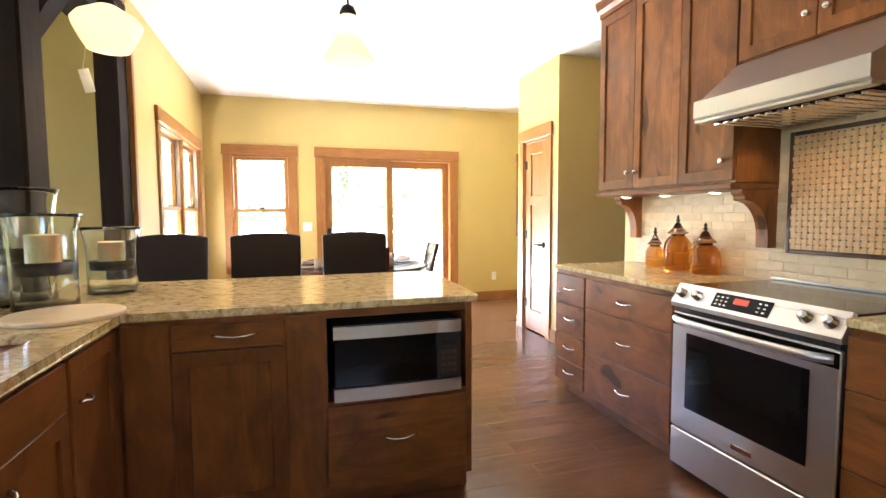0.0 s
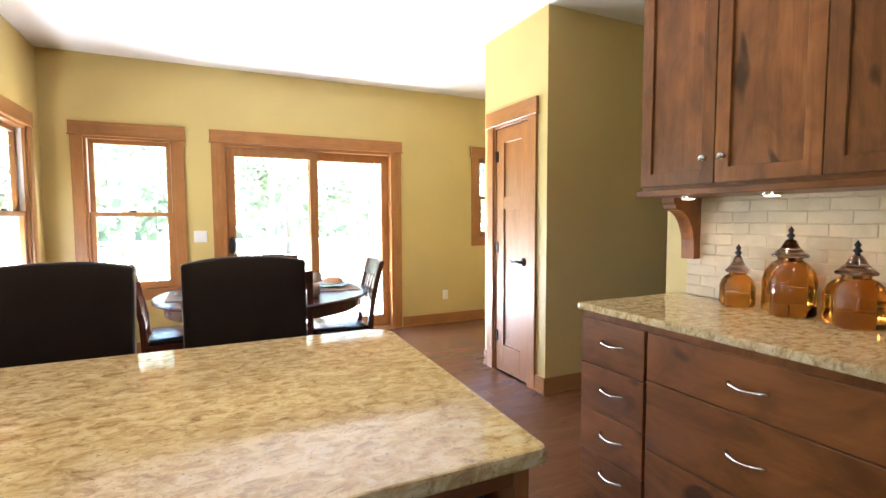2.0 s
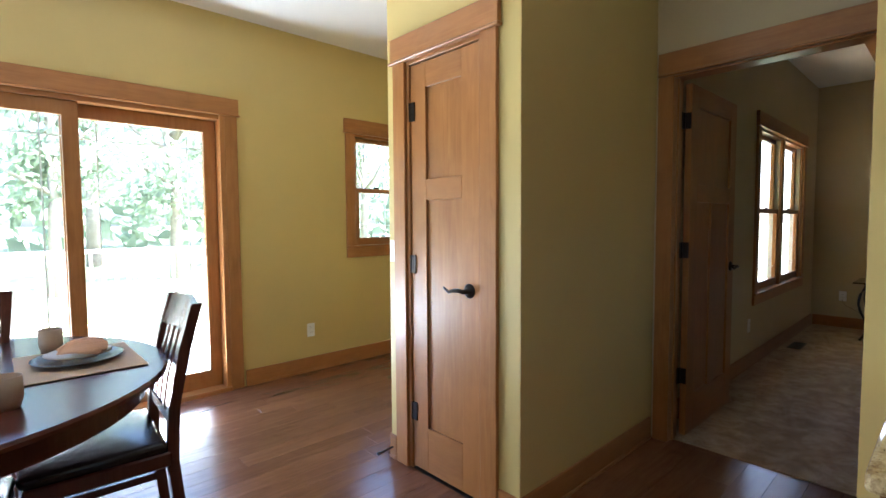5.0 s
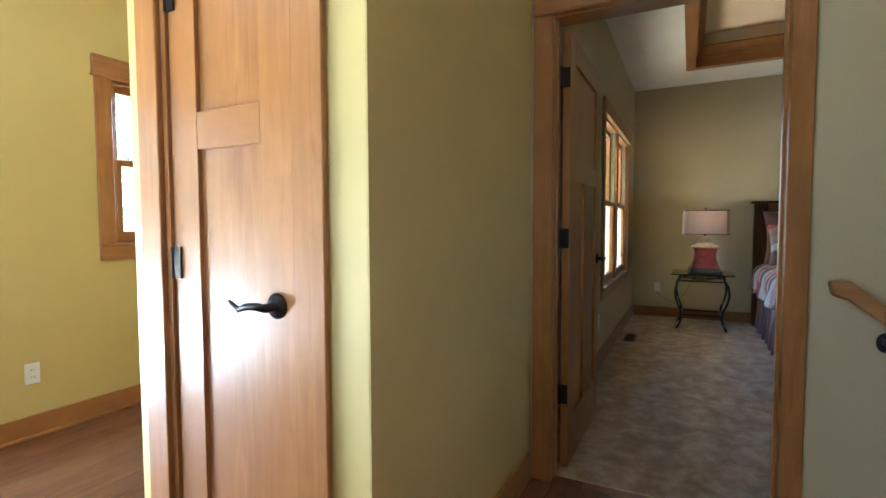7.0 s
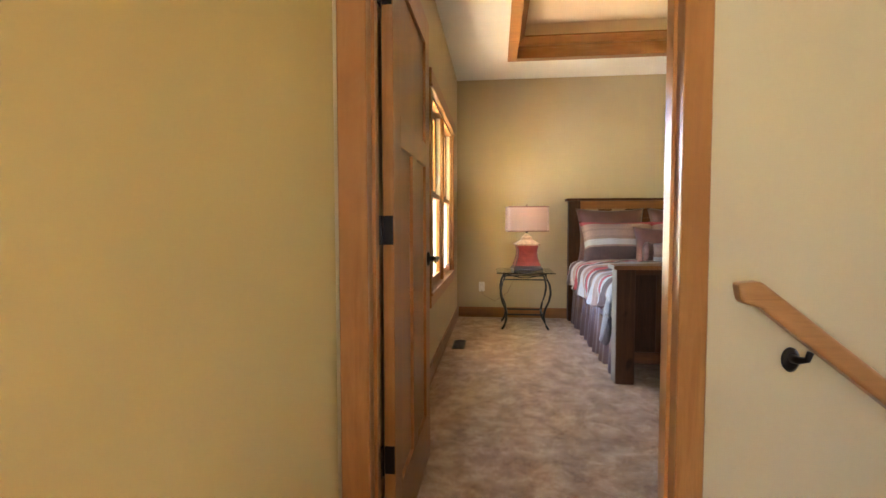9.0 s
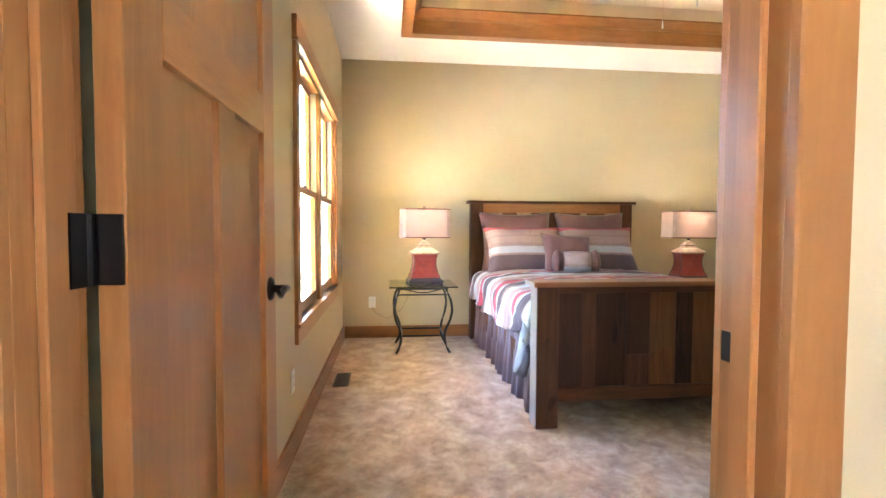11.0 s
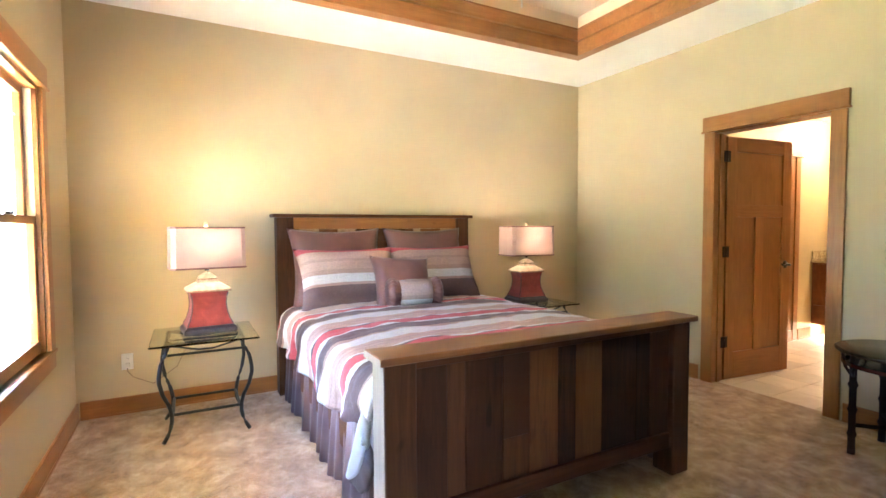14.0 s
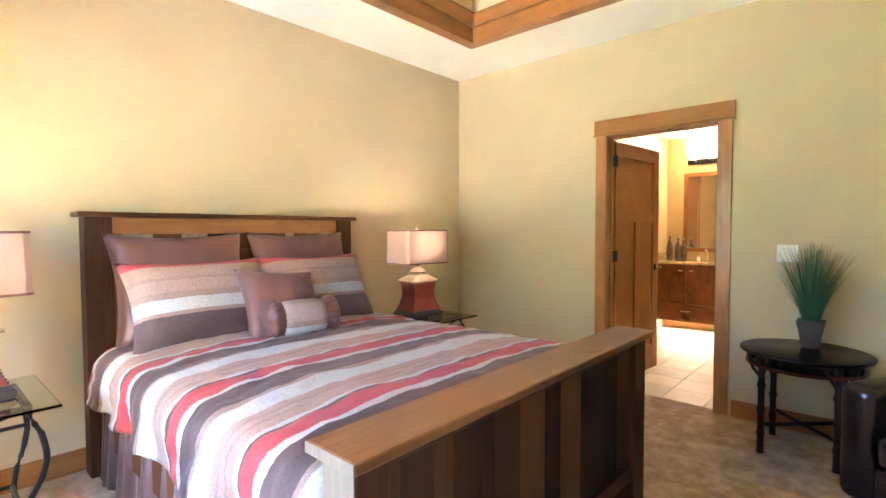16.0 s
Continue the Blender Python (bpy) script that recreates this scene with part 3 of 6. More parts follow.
def casing(root, axis, f, s, a0, a1, z1, w=0.092, z0=0.0, w1=None):
    """Flat craftsman casing with an overhanging head, on the wall face f whose room lies towards s."""
    v, h = TRIM["z"], TRIM["y" if axis == "x" else "x"]
    part("side_casing", slab(axis, f, f + s * 0.020, a0 - w, a0, z0, z1, 0.003), v, root)
    part("side_casing", slab(axis, f, f + s * 0.020, a1, a1 + (w1 or w), z0, z1, 0.003), v, root)
    part("head_casing", slab(axis, f, f + s * 0.026, a0 - w - 0.012, a1 + (w1 or w + 0.012), z1, z1 + 0.125, 0.003), h, root)
    part("head_fillet", slab(axis, f, f + s * 0.034, a0 - w - 0.020, a1 + (w1 or w + 0.020), z1 - 0.002, z1 + 0.012, 0.004), h, root)


def jamb(root, axis, c0, c1, a0, a1, z1, t=0.02):
    v, h = TRIM["z"], TRIM["y" if axis == "x" else "x"]
    e = 0.004
    part("jamb", slab(axis, c0 - e, c1 + e, a0, a0 + t, 0, z1 - t, 0.002), v, root)
    part("jamb", slab(axis, c0 - e, c1 + e, a1 - t, a1, 0, z1 - t, 0.002), v, root)
    part("head_jamb", slab(axis, c0 - e, c1 + e, a0, a1, z1 - t, z1, 0.002), h, root)
    mid = (c0 + c1) / 2
    part("door_stop", slab(axis, mid - 0.02, mid + 0.02, a0 + t, a0 + t + 0.011, 0, z1 - t, 0.002), v, root)
    part("door_stop", slab(axis, mid - 0.02, mid + 0.02, a1 - t - 0.011, a1 - t, 0, z1 - t, 0.002), v, root)


def window(name, m, w, z0, z1, units, label, grille=True):
    """Wooden double-hung windows side by side in an opening w wide; local x along the wall, y outward, the wall's inner face at y 0."""
    root = setting_root(name, (0, 0, 0), label, "window")
    cw = 0.092
    X, Z = TRIM["x"], TRIM["z"]
    for a in ((-cw, 0), (w, w + cw)):
        part("side_casing", box(*a, -0.020, 0, z0 - 0.0, z1, 0.003), Z, root)
    part("head_casing", box(-cw - 0.012, w + cw + 0.012, -0.026, 0, z1, z1 + 0.125, 0.003), X, root)
    part("head_fillet", box(-cw - 0.02, w + cw + 0.02, -0.034, 0, z1 - 0.002, z1 + 0.012, 0.004), X, root)
    part("window_sill", box(-cw, w + cw, -0.030, 0.07, z0 - 0.02, z0, 0.004), X, root)
    part("apron", box(-cw, w + cw, -0.020, 0, z0 - 0.105, z0 - 0.02, 0.003), X, root)
    for a in ((0, 0.022), (w - 0.022, w)):
        part("jamb", box(*a, 0.0, 0.10, z0, z1, 0.002), Z, root)
    part("head_jamb", box(0.022, w - 0.022, 0.0, 0.10, z1 - 0.022, z1, 0.002), X, root)
    part("outer_sill", box(0.022, w - 0.022, 0.07, 0.115, z0 - 0.01, z0 + 0.012), X, root)
    uw = (w - 0.044 - 0.07 * (units - 1)) / units
    for i in range(units):
        x0 = 0.022 + i * (uw + 0.07)
        if i:
            part("mullion", box(x0 - 0.07, x0, -0.005, 0.10, z0, z1 - 0.022, 0.003), Z, root)
        zm = (z0 + z1) / 2
        for what, a, b, y in (("upper_sash", zm - 0.02, z1 - 0.022, 0.058), ("lower_sash", z0 + 0.004, zm + 0.02, 0.021)):
            r, x1 = 0.045, x0 + uw
            low = 0.065 if what == "lower_sash" else 0.04
            bm = framed(x0, x1, a, b, (x0 + r, x1 - r, a + low, b - 0.04), y, y + 0.035, lambda p, q, c: (p, c, q), 0.003)
            sash = part(what, bm, Z, root)
            pane = part("pane", box(x0 + r, x1 - r, y + 0.015, y + 0.019, a + low, b - 0.04), PANE, sash)
            pane.visible_shadow = False
            if grille:
                g = bmesh.new()
                zz = b - 0.04 - 0.11 if what == "upper_sash" else a + low + 0.11
                box(x0 + r, x1 - r, y + 0.021, y + 0.027, zz - 0.003, zz + 0.003, bm=g)
                for xx in (x0 + r + 0.09, x1 - r - 0.09):
                    box(xx - 0.003, xx + 0.003, y + 0.021, y + 0.027, a + low, b - 0.04, bm=g)
                part("grille", g, RAILWHITE, sash)
        for xa in (x0 - 0.0005, x0 + uw - 0.0025):
            part("exterior_cladding", box(xa, xa + 0.003, 0.0565, 0.1015, z0 + 0.013, zm - 0.0205), RAILWHITE, root, "white exterior cladding")
            part("jamb_liner", box(xa, xa + 0.003, 0.0215, 0.0575, zm + 0.0215, z1 - 0.0225), RAILWHITE, root, "white sash track liner")
        part("sash_lock", box(x0 + uw / 2 - 0.03, x0 + uw / 2 + 0.03, 0.022, 0.045, zm + 0.02, zm + 0.035, 0.005), BRONZE, root)
    root.matrix_world = m
    return root


WL = "honey stained wooden double-hung window with craftsman casing"
window("window_1", pose(-0.49, 7.59, 0), 0.71, 0.63, 2.05, 1, WL)
window("window_2", pose(3.57, 7.59, 0), 0.53, 1.05, 2.05, 1, "small " + WL)
window("window_3", pose(-0.80, 5.50, 0, 0, 0, 90), 1.75, 0.63, 2.05, 2, "pair of honey stained wooden double-hung windows")
window("window_4", pose(5.99, 5.05, 0), 1.68, 0.63, 2.05, 2, "pair of honey stained wooden double-hung bedroom windows")

# sliding glass door
root = setting_root("sliding_door", (1.545, 7.59, 0), "honey stained wooden sliding glass patio door, closed", "door")
casing(root, "y", 7.59, -1, 0.64, 2.45, 2.05)
for a in ((0.64, 0.675), (2.415, 2.45)):
    part("jamb", box(*a, 7.57, 7.715, 0.0, 2.05, 0.003), TRIM["z"], root)
part("head_jamb", box(0.675, 2.415, 7.58, 7.715, 2.015, 2.05, 0.003), TRIM["x"], root)
part("threshold", box(0.64, 2.45, 7.555, 7.73, -0.02, 0.03, 0.004), TRIM["x"], root, "worn wooden threshold with track")
for a, b, y in ((0.675, 1.59, 7.60), (1.50, 2.415, 7.665)):
    bm = framed(a, b, 0.03, 2.015, (a + 0.085, b - 0.085, 0.16, 1.925), y, y + 0.045, lambda p, q, c: (p, c, q), 0.003)
    panel = part("door_panel", bm, TRIM["z"], root)
    pane = part("pane", box(a + 0.085, b - 0.085, y + 0.02, y + 0.025, 0.16, 1.925), PANE, panel)
    pane.visible_shadow = False
    g = bmesh.new()
    for z in (0.30, 1.80):
        box(a + 0.085, b - 0.085, y + 0.027, y + 0.033, z - 0.004, z + 0.004, bm=g)
    for x in (a + 0.19, b - 0.19):
        box(x - 0.004, x + 0.004, y + 0.027, y + 0.033, 0.16, 1.925, bm=g)
    part("grille", g, RAILWHITE, panel)
    if a < 1:
        part("pull_handle", lathe([(0.0, 0.93), (0.03, 0.95), (0.038, 1.02), (0.03, 1.09), (0.0, 1.11)], a + 0.045, y - 0.008, 16), BRONZE, panel, "dark oval pull handle", True)


def hinge(root, x, y, z, along):
    bm = lathe([(0.007, z - 0.045), (0.007, z + 0.045)], x, y, 10)
    if along == "x":
        box(x - 0.035, x + 0.035, y - 0.003, y + 0.003, z - 0.045, z + 0.045, bm=bm)
    else:
        box(x - 0.003, x + 0.003, y - 0.035, y + 0.035, z - 0.045, z + 0.045, bm=bm)
    part("hinge", bm, BRONZE, root, "dark bronze butt hinge")


def door_leaf(root, w, h, lower):
    """A craftsman leaf in its own frame: x from the hinge edge, y through it (0 to 0.035), one panel over `lower` panels."""
    t, s, Z, X = 0.036, 0.11, TRIM["z"], TRIM["x"]
    z0 = 0.012
    part("stile", box(0, s, 0, t, z0, h, 0.0015), Z, root)
    part("stile", box(w - s, w, 0, t, z0, h, 0.0015), Z, root)
    part("bottom_rail", box(s, w - s, 0, t, z0, 0.235, 0.0015), X, root)
    part("lock_rail", box(s, w - s, 0, t, 1.365, 1.467, 0.0015), X, root)
    part("top_rail", box(s, w - s, 0, t, h - 0.12, h, 0.0015), X, root)
    part("panel", box(s, w - s, 0.013, t - 0.013, 1.467, h - 0.12), Z, root)
    if lower == 1:
        part("panel", box(s, w - s, 0.013, t - 0.013, 0.235, 1.365), Z, root)
    else:
        c = w / 2
        part("mullion", box(c - 0.05, c + 0.05, 0, t, 0.235, 1.365, 0.0015), Z, root)
        part("panel", box(s, c - 0.05, 0.013, t - 0.013, 0.235, 1.365), Z, root)
        part("panel", box(c + 0.05, w - s, 0.013, t - 0.013, 0.235, 1.365), Z, root)
    for y, d in ((0, -1), (t, 1)):
        x, z = w - 0.062, 0.952
        rose = turned(lathe([(0.033, 0), (0.033, 0.004), (0.026, 0.010), (0.011, 0.012), (0.011, 0.045)], 0, 0, 20), Matrix.Translation((x, y, z)) @ Matrix.Rotation(radians(-90 * d), 4, "X"))
        handle = part("lever_handle", rose, BRONZE, root, "dark bronze lever handle", True)
        pts = [(x + 0.004, y + d * 0.045, z), (x - 0.025, y + d * 0.048, z + 0.004), (x - 0.055, y + d * 0.048, z + 0.002), (x - 0.085, y + d * 0.048, z - 0.008), (x - 0.108, y + d * 0.048, z + 0.004), (x - 0.12, y + d * 0.048, z + 0.012)]
        part("lever", tube(pts, [0.010, 0.010, 0.009, 0.008, 0.006, 0.004], 10), BRONZE, handle, "", True)


# pantry door, closed
root = setting_root("pantry_frame", (2.70, 5.50, 0), "honey stained wooden door frame with flat casing", "door frame")
casing(root, "x", 2.70, -1, 5.25, 5.755, 2.05)
jamb(root, "x", 2.70, 2.82, 5.25, 5.755, 2.05)
root = setting_root("door_1", (0, 0, 0), "narrow closed wooden pantry door with a bronze lever", "door")
door_leaf(root, 0.461, 2.025, 1)
for z in (0.30, 1.05, 1.80):
    hinge(root, -0.002, -0.004, z, "x")
root.matrix_world = pose(2.706, 5.733, 0, 0, 0, -90)

# bedroom door, swung open into the bedroom
root = setting_root("bedroom_frame", (3.98, 4.51, 0), "honey stained wooden door frame with flat casing", "door frame")
casing(root, "x", 3.93, -1, 4.103, 4.945, 2.05, 0.073, w1=0.085)
casing(root, "x", 4.03, 1, 4.103, 4.945, 2.05)
jamb(root, "x", 3.93, 4.03, 4.083, 4.965, 2.06)
part("strike_plate", box(4.004, 4.029, 4.103, 4.1045, 0.936, 0.978), BRONZE, root)
root = setting_root("door_2", (0, 0, 0), "open wooden bedroom door with one panel over two", "door")
door_leaf(root, 0.775, 2.025, 2)
for z in (0.36, 1.09, 1.82):
    hinge(root, -0.012, 0.04, z, "x")
    part("hinge_leaf", box(-0.004, 0.0, 0.002, 0.034, z - 0.045, z + 0.045, 0.001), BRONZE, root, "dark bronze hinge leaf on the door edge")
root.matrix_world = pose(4.055, 4.900, 0, 0, 0, -0.3)

# bathroom door, swung open into the bathroom
root = setting_root("bath_frame", (6.41, 0.51, 0), "honey stained wooden door frame with flat casing", "door frame")
casing(root, "y", 0.58, 1, 6.02, 6.81, 2.05)
casing(root, "y", 0.45, -1, 6.02, 6.81, 2.05)
jamb(root, "y", 0.45, 0.58, 6.00, 6.83, 2.06)
root = setting_root("door_3", (0, 0, 0), "open wooden bathroom door with one panel over two", "door")
door_leaf(root, 0.80, 2.025, 2)
for z in (0.33, 1.08, 1.86):
    hinge(root, -0.012, -0.006, z, "x")
root.matrix_world = pose(6.796, 0.445, 0, 0, 0, 264)

# ground outside, deck, woods
setting("ground", box(-400, 400, -400, 400, -1.25, -0.9), GRASS, "sunlit lawn reaching into the distance", "ground")
setting("foundation", box(-6.6, 8.53, 5.17, 7.72, -0.95, -0.16), GROUT, "plain concrete foundation under the house", "foundation")

# ---- kitchen ----
def at_wall(axis, c, a, z):
    return (c, a, z) if axis == "x" else (a, c, z)


def bar_pull(parent, axis, f, s, a, z, n=0.128):
    """A bowed bar pull, along the wall."""
    pts, rr = [], []
    for i in range(9):
        u = i / 8
        pts.append(at_wall(axis, f + s * (0.003 + 0.027 * math.sin(math.pi * u) ** 0.6), a + (u - 0.5) * n, z - 0.006 * math.sin(math.pi * u)))
        rr.append(0.0048 + 0.0025 * abs(2 * u - 1))
    part("handle", tube(pts, rr, 8), CHROME, parent, "satin nickel bow handle", True)


def knob(parent, axis, f, s, a, z, material=None, r=0.0145):
    bm = lathe([(0.009, 0), (0.006, 0.006), (0.006, 0.014), (r, 0.020), (r, 0.026), (r * 0.6, 0.030), (0, 0.031)], 0, 0, 16)
    rot = Matrix.Rotation(radians(90 * s), 4, "Y") if axis == "x" else Matrix.Rotation(radians(-90 * s), 4, "X")
    part("knob", turned(bm, Matrix.Translation(at_wall(axis, f, a, z)) @ rot), material or CHROME, parent, "satin nickel knob", True)


def front(root, name, axis, f, s, a0, a1, z0, z1, shaker, grain=None, rail=0.058):
    """A drawer or door front 2 cm thick, proud of the plane f."""
    wood_ = CAB[grain or ("z" if shaker else ("y" if axis == "x" else "x"))]
    g = 0.0018
    a0, a1, z0, z1 = a0 + g, a1 - g, z0 + g, z1 - g
    if not shaker:
        return part(name, slab(axis, f, f + s * 0.020, a0, a1, z0, z1, 0.003), wood_, root)
    place = (lambda p, q, c: (c, p, q)) if axis == "x" else (lambda p, q, c: (p, c, q))
    bm = framed(a0, a1, z0, z1, (a0 + rail, a1 - rail, z0 + rail, z1 - rail), f, f + s * 0.020, place)
    ob = part(name, bm, wood_, root)
    part("panel", slab(axis, f, f + s * 0.008, a0 + rail - 0.004, a1 - rail + 0.004, z0 + rail - 0.004, z1 - rail + 0.004), wood_, ob)
    return ob


CL = "stained knotty alder base cabinet with "


def base_unit(axis, f, s, depth, a0, a1, label, toe=True):
    at = at_wall(axis, f - s * depth / 2, (a0 + a1) / 2, 0)
    root = thing("base_cabinet", at, CL + label, "cabinet", "kitchen base cabinets")
    part("body", slab(axis, f, f - s * depth, a0, a1, 0.10, 0.882), CAB["z"], root)
    part("toe_kick", slab(axis, f - s * 0.07, f - s * depth, a0, a1, 0.0, 0.10), CAB["y" if axis == "x" else "x"], root)
    return root


# run along the east wall
r = base_unit("x", 2.05, -1, 0.615, 3.552, 3.915, "four slab drawers")
for z0, z1 in ((0.655, 0.858), (0.452, 0.655), (0.262, 0.452), (0.11, 0.262)):
    d = front(r, "drawer", "x", 2.05, -1, 3.556, 3.911, z0, z1, False)
    bar_pull(d, "x", 2.03, -1, 3.715, (z0 + z1) / 2 + 0.012)
r = base_unit("x", 2.05, -1, 0.615, 2.795, 3.552, "three wide slab drawers")
for z0, z1 in ((0.672, 0.858), (0.398, 0.672), (0.11, 0.398)):
    d = front(r, "drawer", "x", 2.05, -1, 2.80, 3.548, z0, z1, False)
    bar_pull(d, "x", 2.03, -1, 3.155, (z0 + z1) / 2)
for a0, a1 in ((1.25, 2.02), (0.45, 1.25), (-0.35, 0.45)):
    r = base_unit("x", 2.05, -1, 0.615, a0, a1, "three wide slab drawers")
    for z0, z1 in ((0.672, 0.858), (0.398, 0.672), (0.11, 0.398)):
        d = front(r, "drawer", "x", 2.05, -1, a0 + 0.004, a1 - 0.004, z0, z1, False)
        bar_pull(d, "x", 2.03, -1, (a0 + a1) / 2, (z0 + z1) / 2)

GL = "polished beige granite countertop with dark flecks"
bm = box(2.022, 2.67, 2.79, 3.93, 0.884, 0.915, 0.007, seg=2)
tagged(part("countertop", bm, GRANITE), GL, "countertop")
bm = box(2.022, 2.67, -0.35, 2.02, 0.884, 0.915, 0.007, seg=2)
tagged(part("countertop", bm, GRANITE), GL, "countertop")

# peninsula and sink run
r = base_unit("y", 2.89, -1, 0.60, 0.365, 1.014, "a microwave niche over a drawer")
for ch in list(r.children):
    if ch.name.startswith("body"):
        bpy.data.objects.remove(ch)
part("side_panel", box(0.365, 0.383, 2.89, 3.49, 0.10, 0.882), CAB["z"], r)
part("side_panel", box(0.985, 1.014, 2.885, 3.49, 0.10, 0.882, 0.002), CAB["z"], r)
part("lower_box", box(0.3832, 0.9848, 2.89, 3.49, 0.10, 0.495), CAB["x"], r)
part("top_rail", box(0.3832, 0.9848, 2.89, 3.49, 0.846, 0.882), CAB["x"], r)
part("back_panel", box(0.3832, 0.9848, 3.47, 3.49, 0.4952, 0.8458), CAB["z"], r)
# black sheet before the back panel, painting the niche's shade
part("niche_lining", box(0.3835, 0.9845, 3.40, 3.469, 0.496, 0.845), DARKGAP, r)
d = front(r, "drawer", "y", 2.89, -1, 0.375, 0.985, 0.145, 0.480, False)
bar_pull(d, "y", 2.87, -1, 0.68, 0.325, 0.14)
r = base_unit("y", 2.89, -1, 0.60, -0.345, 0.365, "a panelled waste drawer")
part("stile", box(0.225, 0.365, 2.872, 2.89, 0.105, 0.866, 0.002), CAB["z"], r)
part("stile", box(-0.345, -0.185, 2.872, 2.89, 0.105, 0.866, 0.002), CAB["z"], r)
d = front(r, "drawer", "y", 2.89, -1, -0.185, 0.225, 0.755, 0.858, False)
bar_pull(d, "y", 2.87, -1, 0.04, 0.812, 0.16)
front(r, "door", "y", 2.89, -1, -0.185, 0.225, 0.11, 0.755, True, rail=0.058)
for a0, a1, kn in ((2.47, 2.87, None), (2.08, 2.47, 2.12), (1.69, 2.08, 2.04), (0.9, 1.69, 0.95)):
    r = base_unit("x", -0.375, 1, 0.58, a0, a1, "a panelled door below the sink")
    d = front(r, "door", "x", -0.375, 1, a0 + 0.02, a1, 0.11, 0.72 if kn else 0.858, True)
    if kn:
        e = front(r, "false_drawer", "x", -0.375, 1, a0 + 0.02, a1, 0.72, 0.858, False)
        bar_pull(d, "x", -0.355, 1, kn, 0.655, 0.07)
    else:
        bar_pull(d, "x", -0.355, 1, 2.56, 0.72, 0.06)
# counter: an L with a rounded bar corner, and a hole for the sink
bm = bmesh.new()
outline = [(-0.338, 2.862), (1.022, 2.862), (1.035, 2.868), (1.041, 2.882)]
outline += [(1.083 - 0.07 * (1 - math.cos(u)), 3.755 + 0.07 * math.sin(u)) for u in (0, 0.35, 0.7, 1.05, 1.3, 1.571)]
outline += [(-0.785, 3.825), (-0.785, 3.34), (-0.98, 3.34), (-0.98, 2.1805), (-0.86, 2.1805), (-0.86, 2.62), (-0.46, 2.62), (-0.46, 1.75), (-0.86, 1.75), (-0.86, 2.1795), (-0.98, 2.1795), (-0.98, 0.30), (-0.338, 0.30)]
prism(outline, "z", 0.884, 0.915, bm)
bmesh.ops.bevel(bm, geom=[e for e in bm.edges if abs(e.verts[0].co.z - e.verts[1].co.z) < 1e-6 and e.calc_length() > 0.002 and (e.verts[0].co + e.verts[1].co).x / 2 > -0.45], offset=0.007, segments=2, affect="EDGES", profile=0.5)
tagged(part("countertop", bm, GRANITE), "polished beige granite peninsula countertop with dark flecks", "countertop")
r = thing("sink", (-0.66, 2.18, 0.70), "undermount stainless steel kitchen sink", "sink")
bm = box(-0.86, -0.46, 1.75, 2.62, 0.69, 0.70)
for a in ((-0.87, -0.86, 1.75, 2.62), (-0.46, -0.45, 1.75, 2.62), (-0.86, -0.46, 1.74, 1.75), (-0.86, -0.46, 2.62, 2.63)):
    box(*a, 0.69, 0.869, bm=bm)
part("basin", bm, STEEL, r)
part("drain", lathe([(0.045, 0.700), (0.045, 0.704), (0.03, 0.703)], -0.66, 2.2, 20), CHROME, r)
setting("peninsula_back_panel", box(-0.785, 1.014, 3.49, 3.51, 0.0, 0.882), CAB["z"], "stained alder back panel of the peninsula", "panel")
setting("peninsula_end_filler", box(-0.955, -0.345, 2.89, 3.49, 0.0, 0.882), CAB["z"], "stained alder blind corner cabinet side", "panel")

# microwave in its niche
r = thing("microwave", (0.68, 3.1, 0.4955), "stainless steel microwave oven with a black glass door", "microwave")
part("body", box(0.408, 0.957, 2.895, 3.36, 0.497, 0.812, 0.006), BLACK, r)
part("door_glass", box(0.410, 0.845, 2.872, 2.894, 0.553, 0.758, 0.004), BLACKGLASS, r)
def bowed(x0, x1, z0, z1):
    poly = [(x0, 2.892), (x1, 2.892)] + [(x1 + (x0 - x1) * i / 8, 2.868 - 0.014 * math.sin(math.pi * (0.12 + 0.76 * i / 8))) for i in range(9)]
    return prism(poly, "z", z0, z1)
part("top_band", bowed(0.408, 0.845, 0.759, 0.811), STEEL, r, "brushed steel top band")
part("bottom_band", bowed(0.408, 0.957, 0.498, 0.552), STEEL, r, "brushed steel bottom band")
part("top_band", bowed(0.847, 0.957, 0.759, 0.811), STEEL, r)
p = part("control_panel", box(0.848, 0.956, 2.872, 2.894, 0.553, 0.758, 0.003), BLACK, r)
part("display", box(0.868, 0.938, 2.8705, 2.873, 0.700, 0.722), DARKGAP, p)
for i in range(4):
    for j in range(3):
        part("button", box(0.868 + j * 0.025, 0.888 + j * 0.025, 2.8712, 2.873, 0.575 + i * 0.028, 0.593 + i * 0.028), PENCIL, p)

# range
r = thing("range", (2.30, 2.407, 0), "stainless steel slide-in range with a black glass oven door", "range")
Y0, Y1 = 2.025, 2.788
part("body", box(2.05, 2.64, Y0, Y1, 0.02, 0.905), BLACK, r)
part("cooktop", box(2.075, 2.655, Y0 - 0.004, Y1 + 0.004, 0.906, 0.921, 0.003), COOKTOP, r, "dark ceramic glass cooktop")
part("rear_trim", box(2.640, 2.657, Y0, Y1, 0.921, 0.935, 0.003), STEEL, r)
p = part("control_panel", prism([(2.018, 0.822), (2.062, 0.822), (2.085, 0.922), (2.066, 0.930), (2.012, 0.842)], "y", Y0 - 0.004, Y1 + 0.004), STEEL, r, "sloping brushed steel control panel")
nrm = Vector((-0.862, 0, 0.506)).normalized()
rot = Matrix(((0.506, 0, -0.862, 0), (0, 1, 0, 0), (0.862, 0, 0.506, 0), (0, 0, 0, 1)))
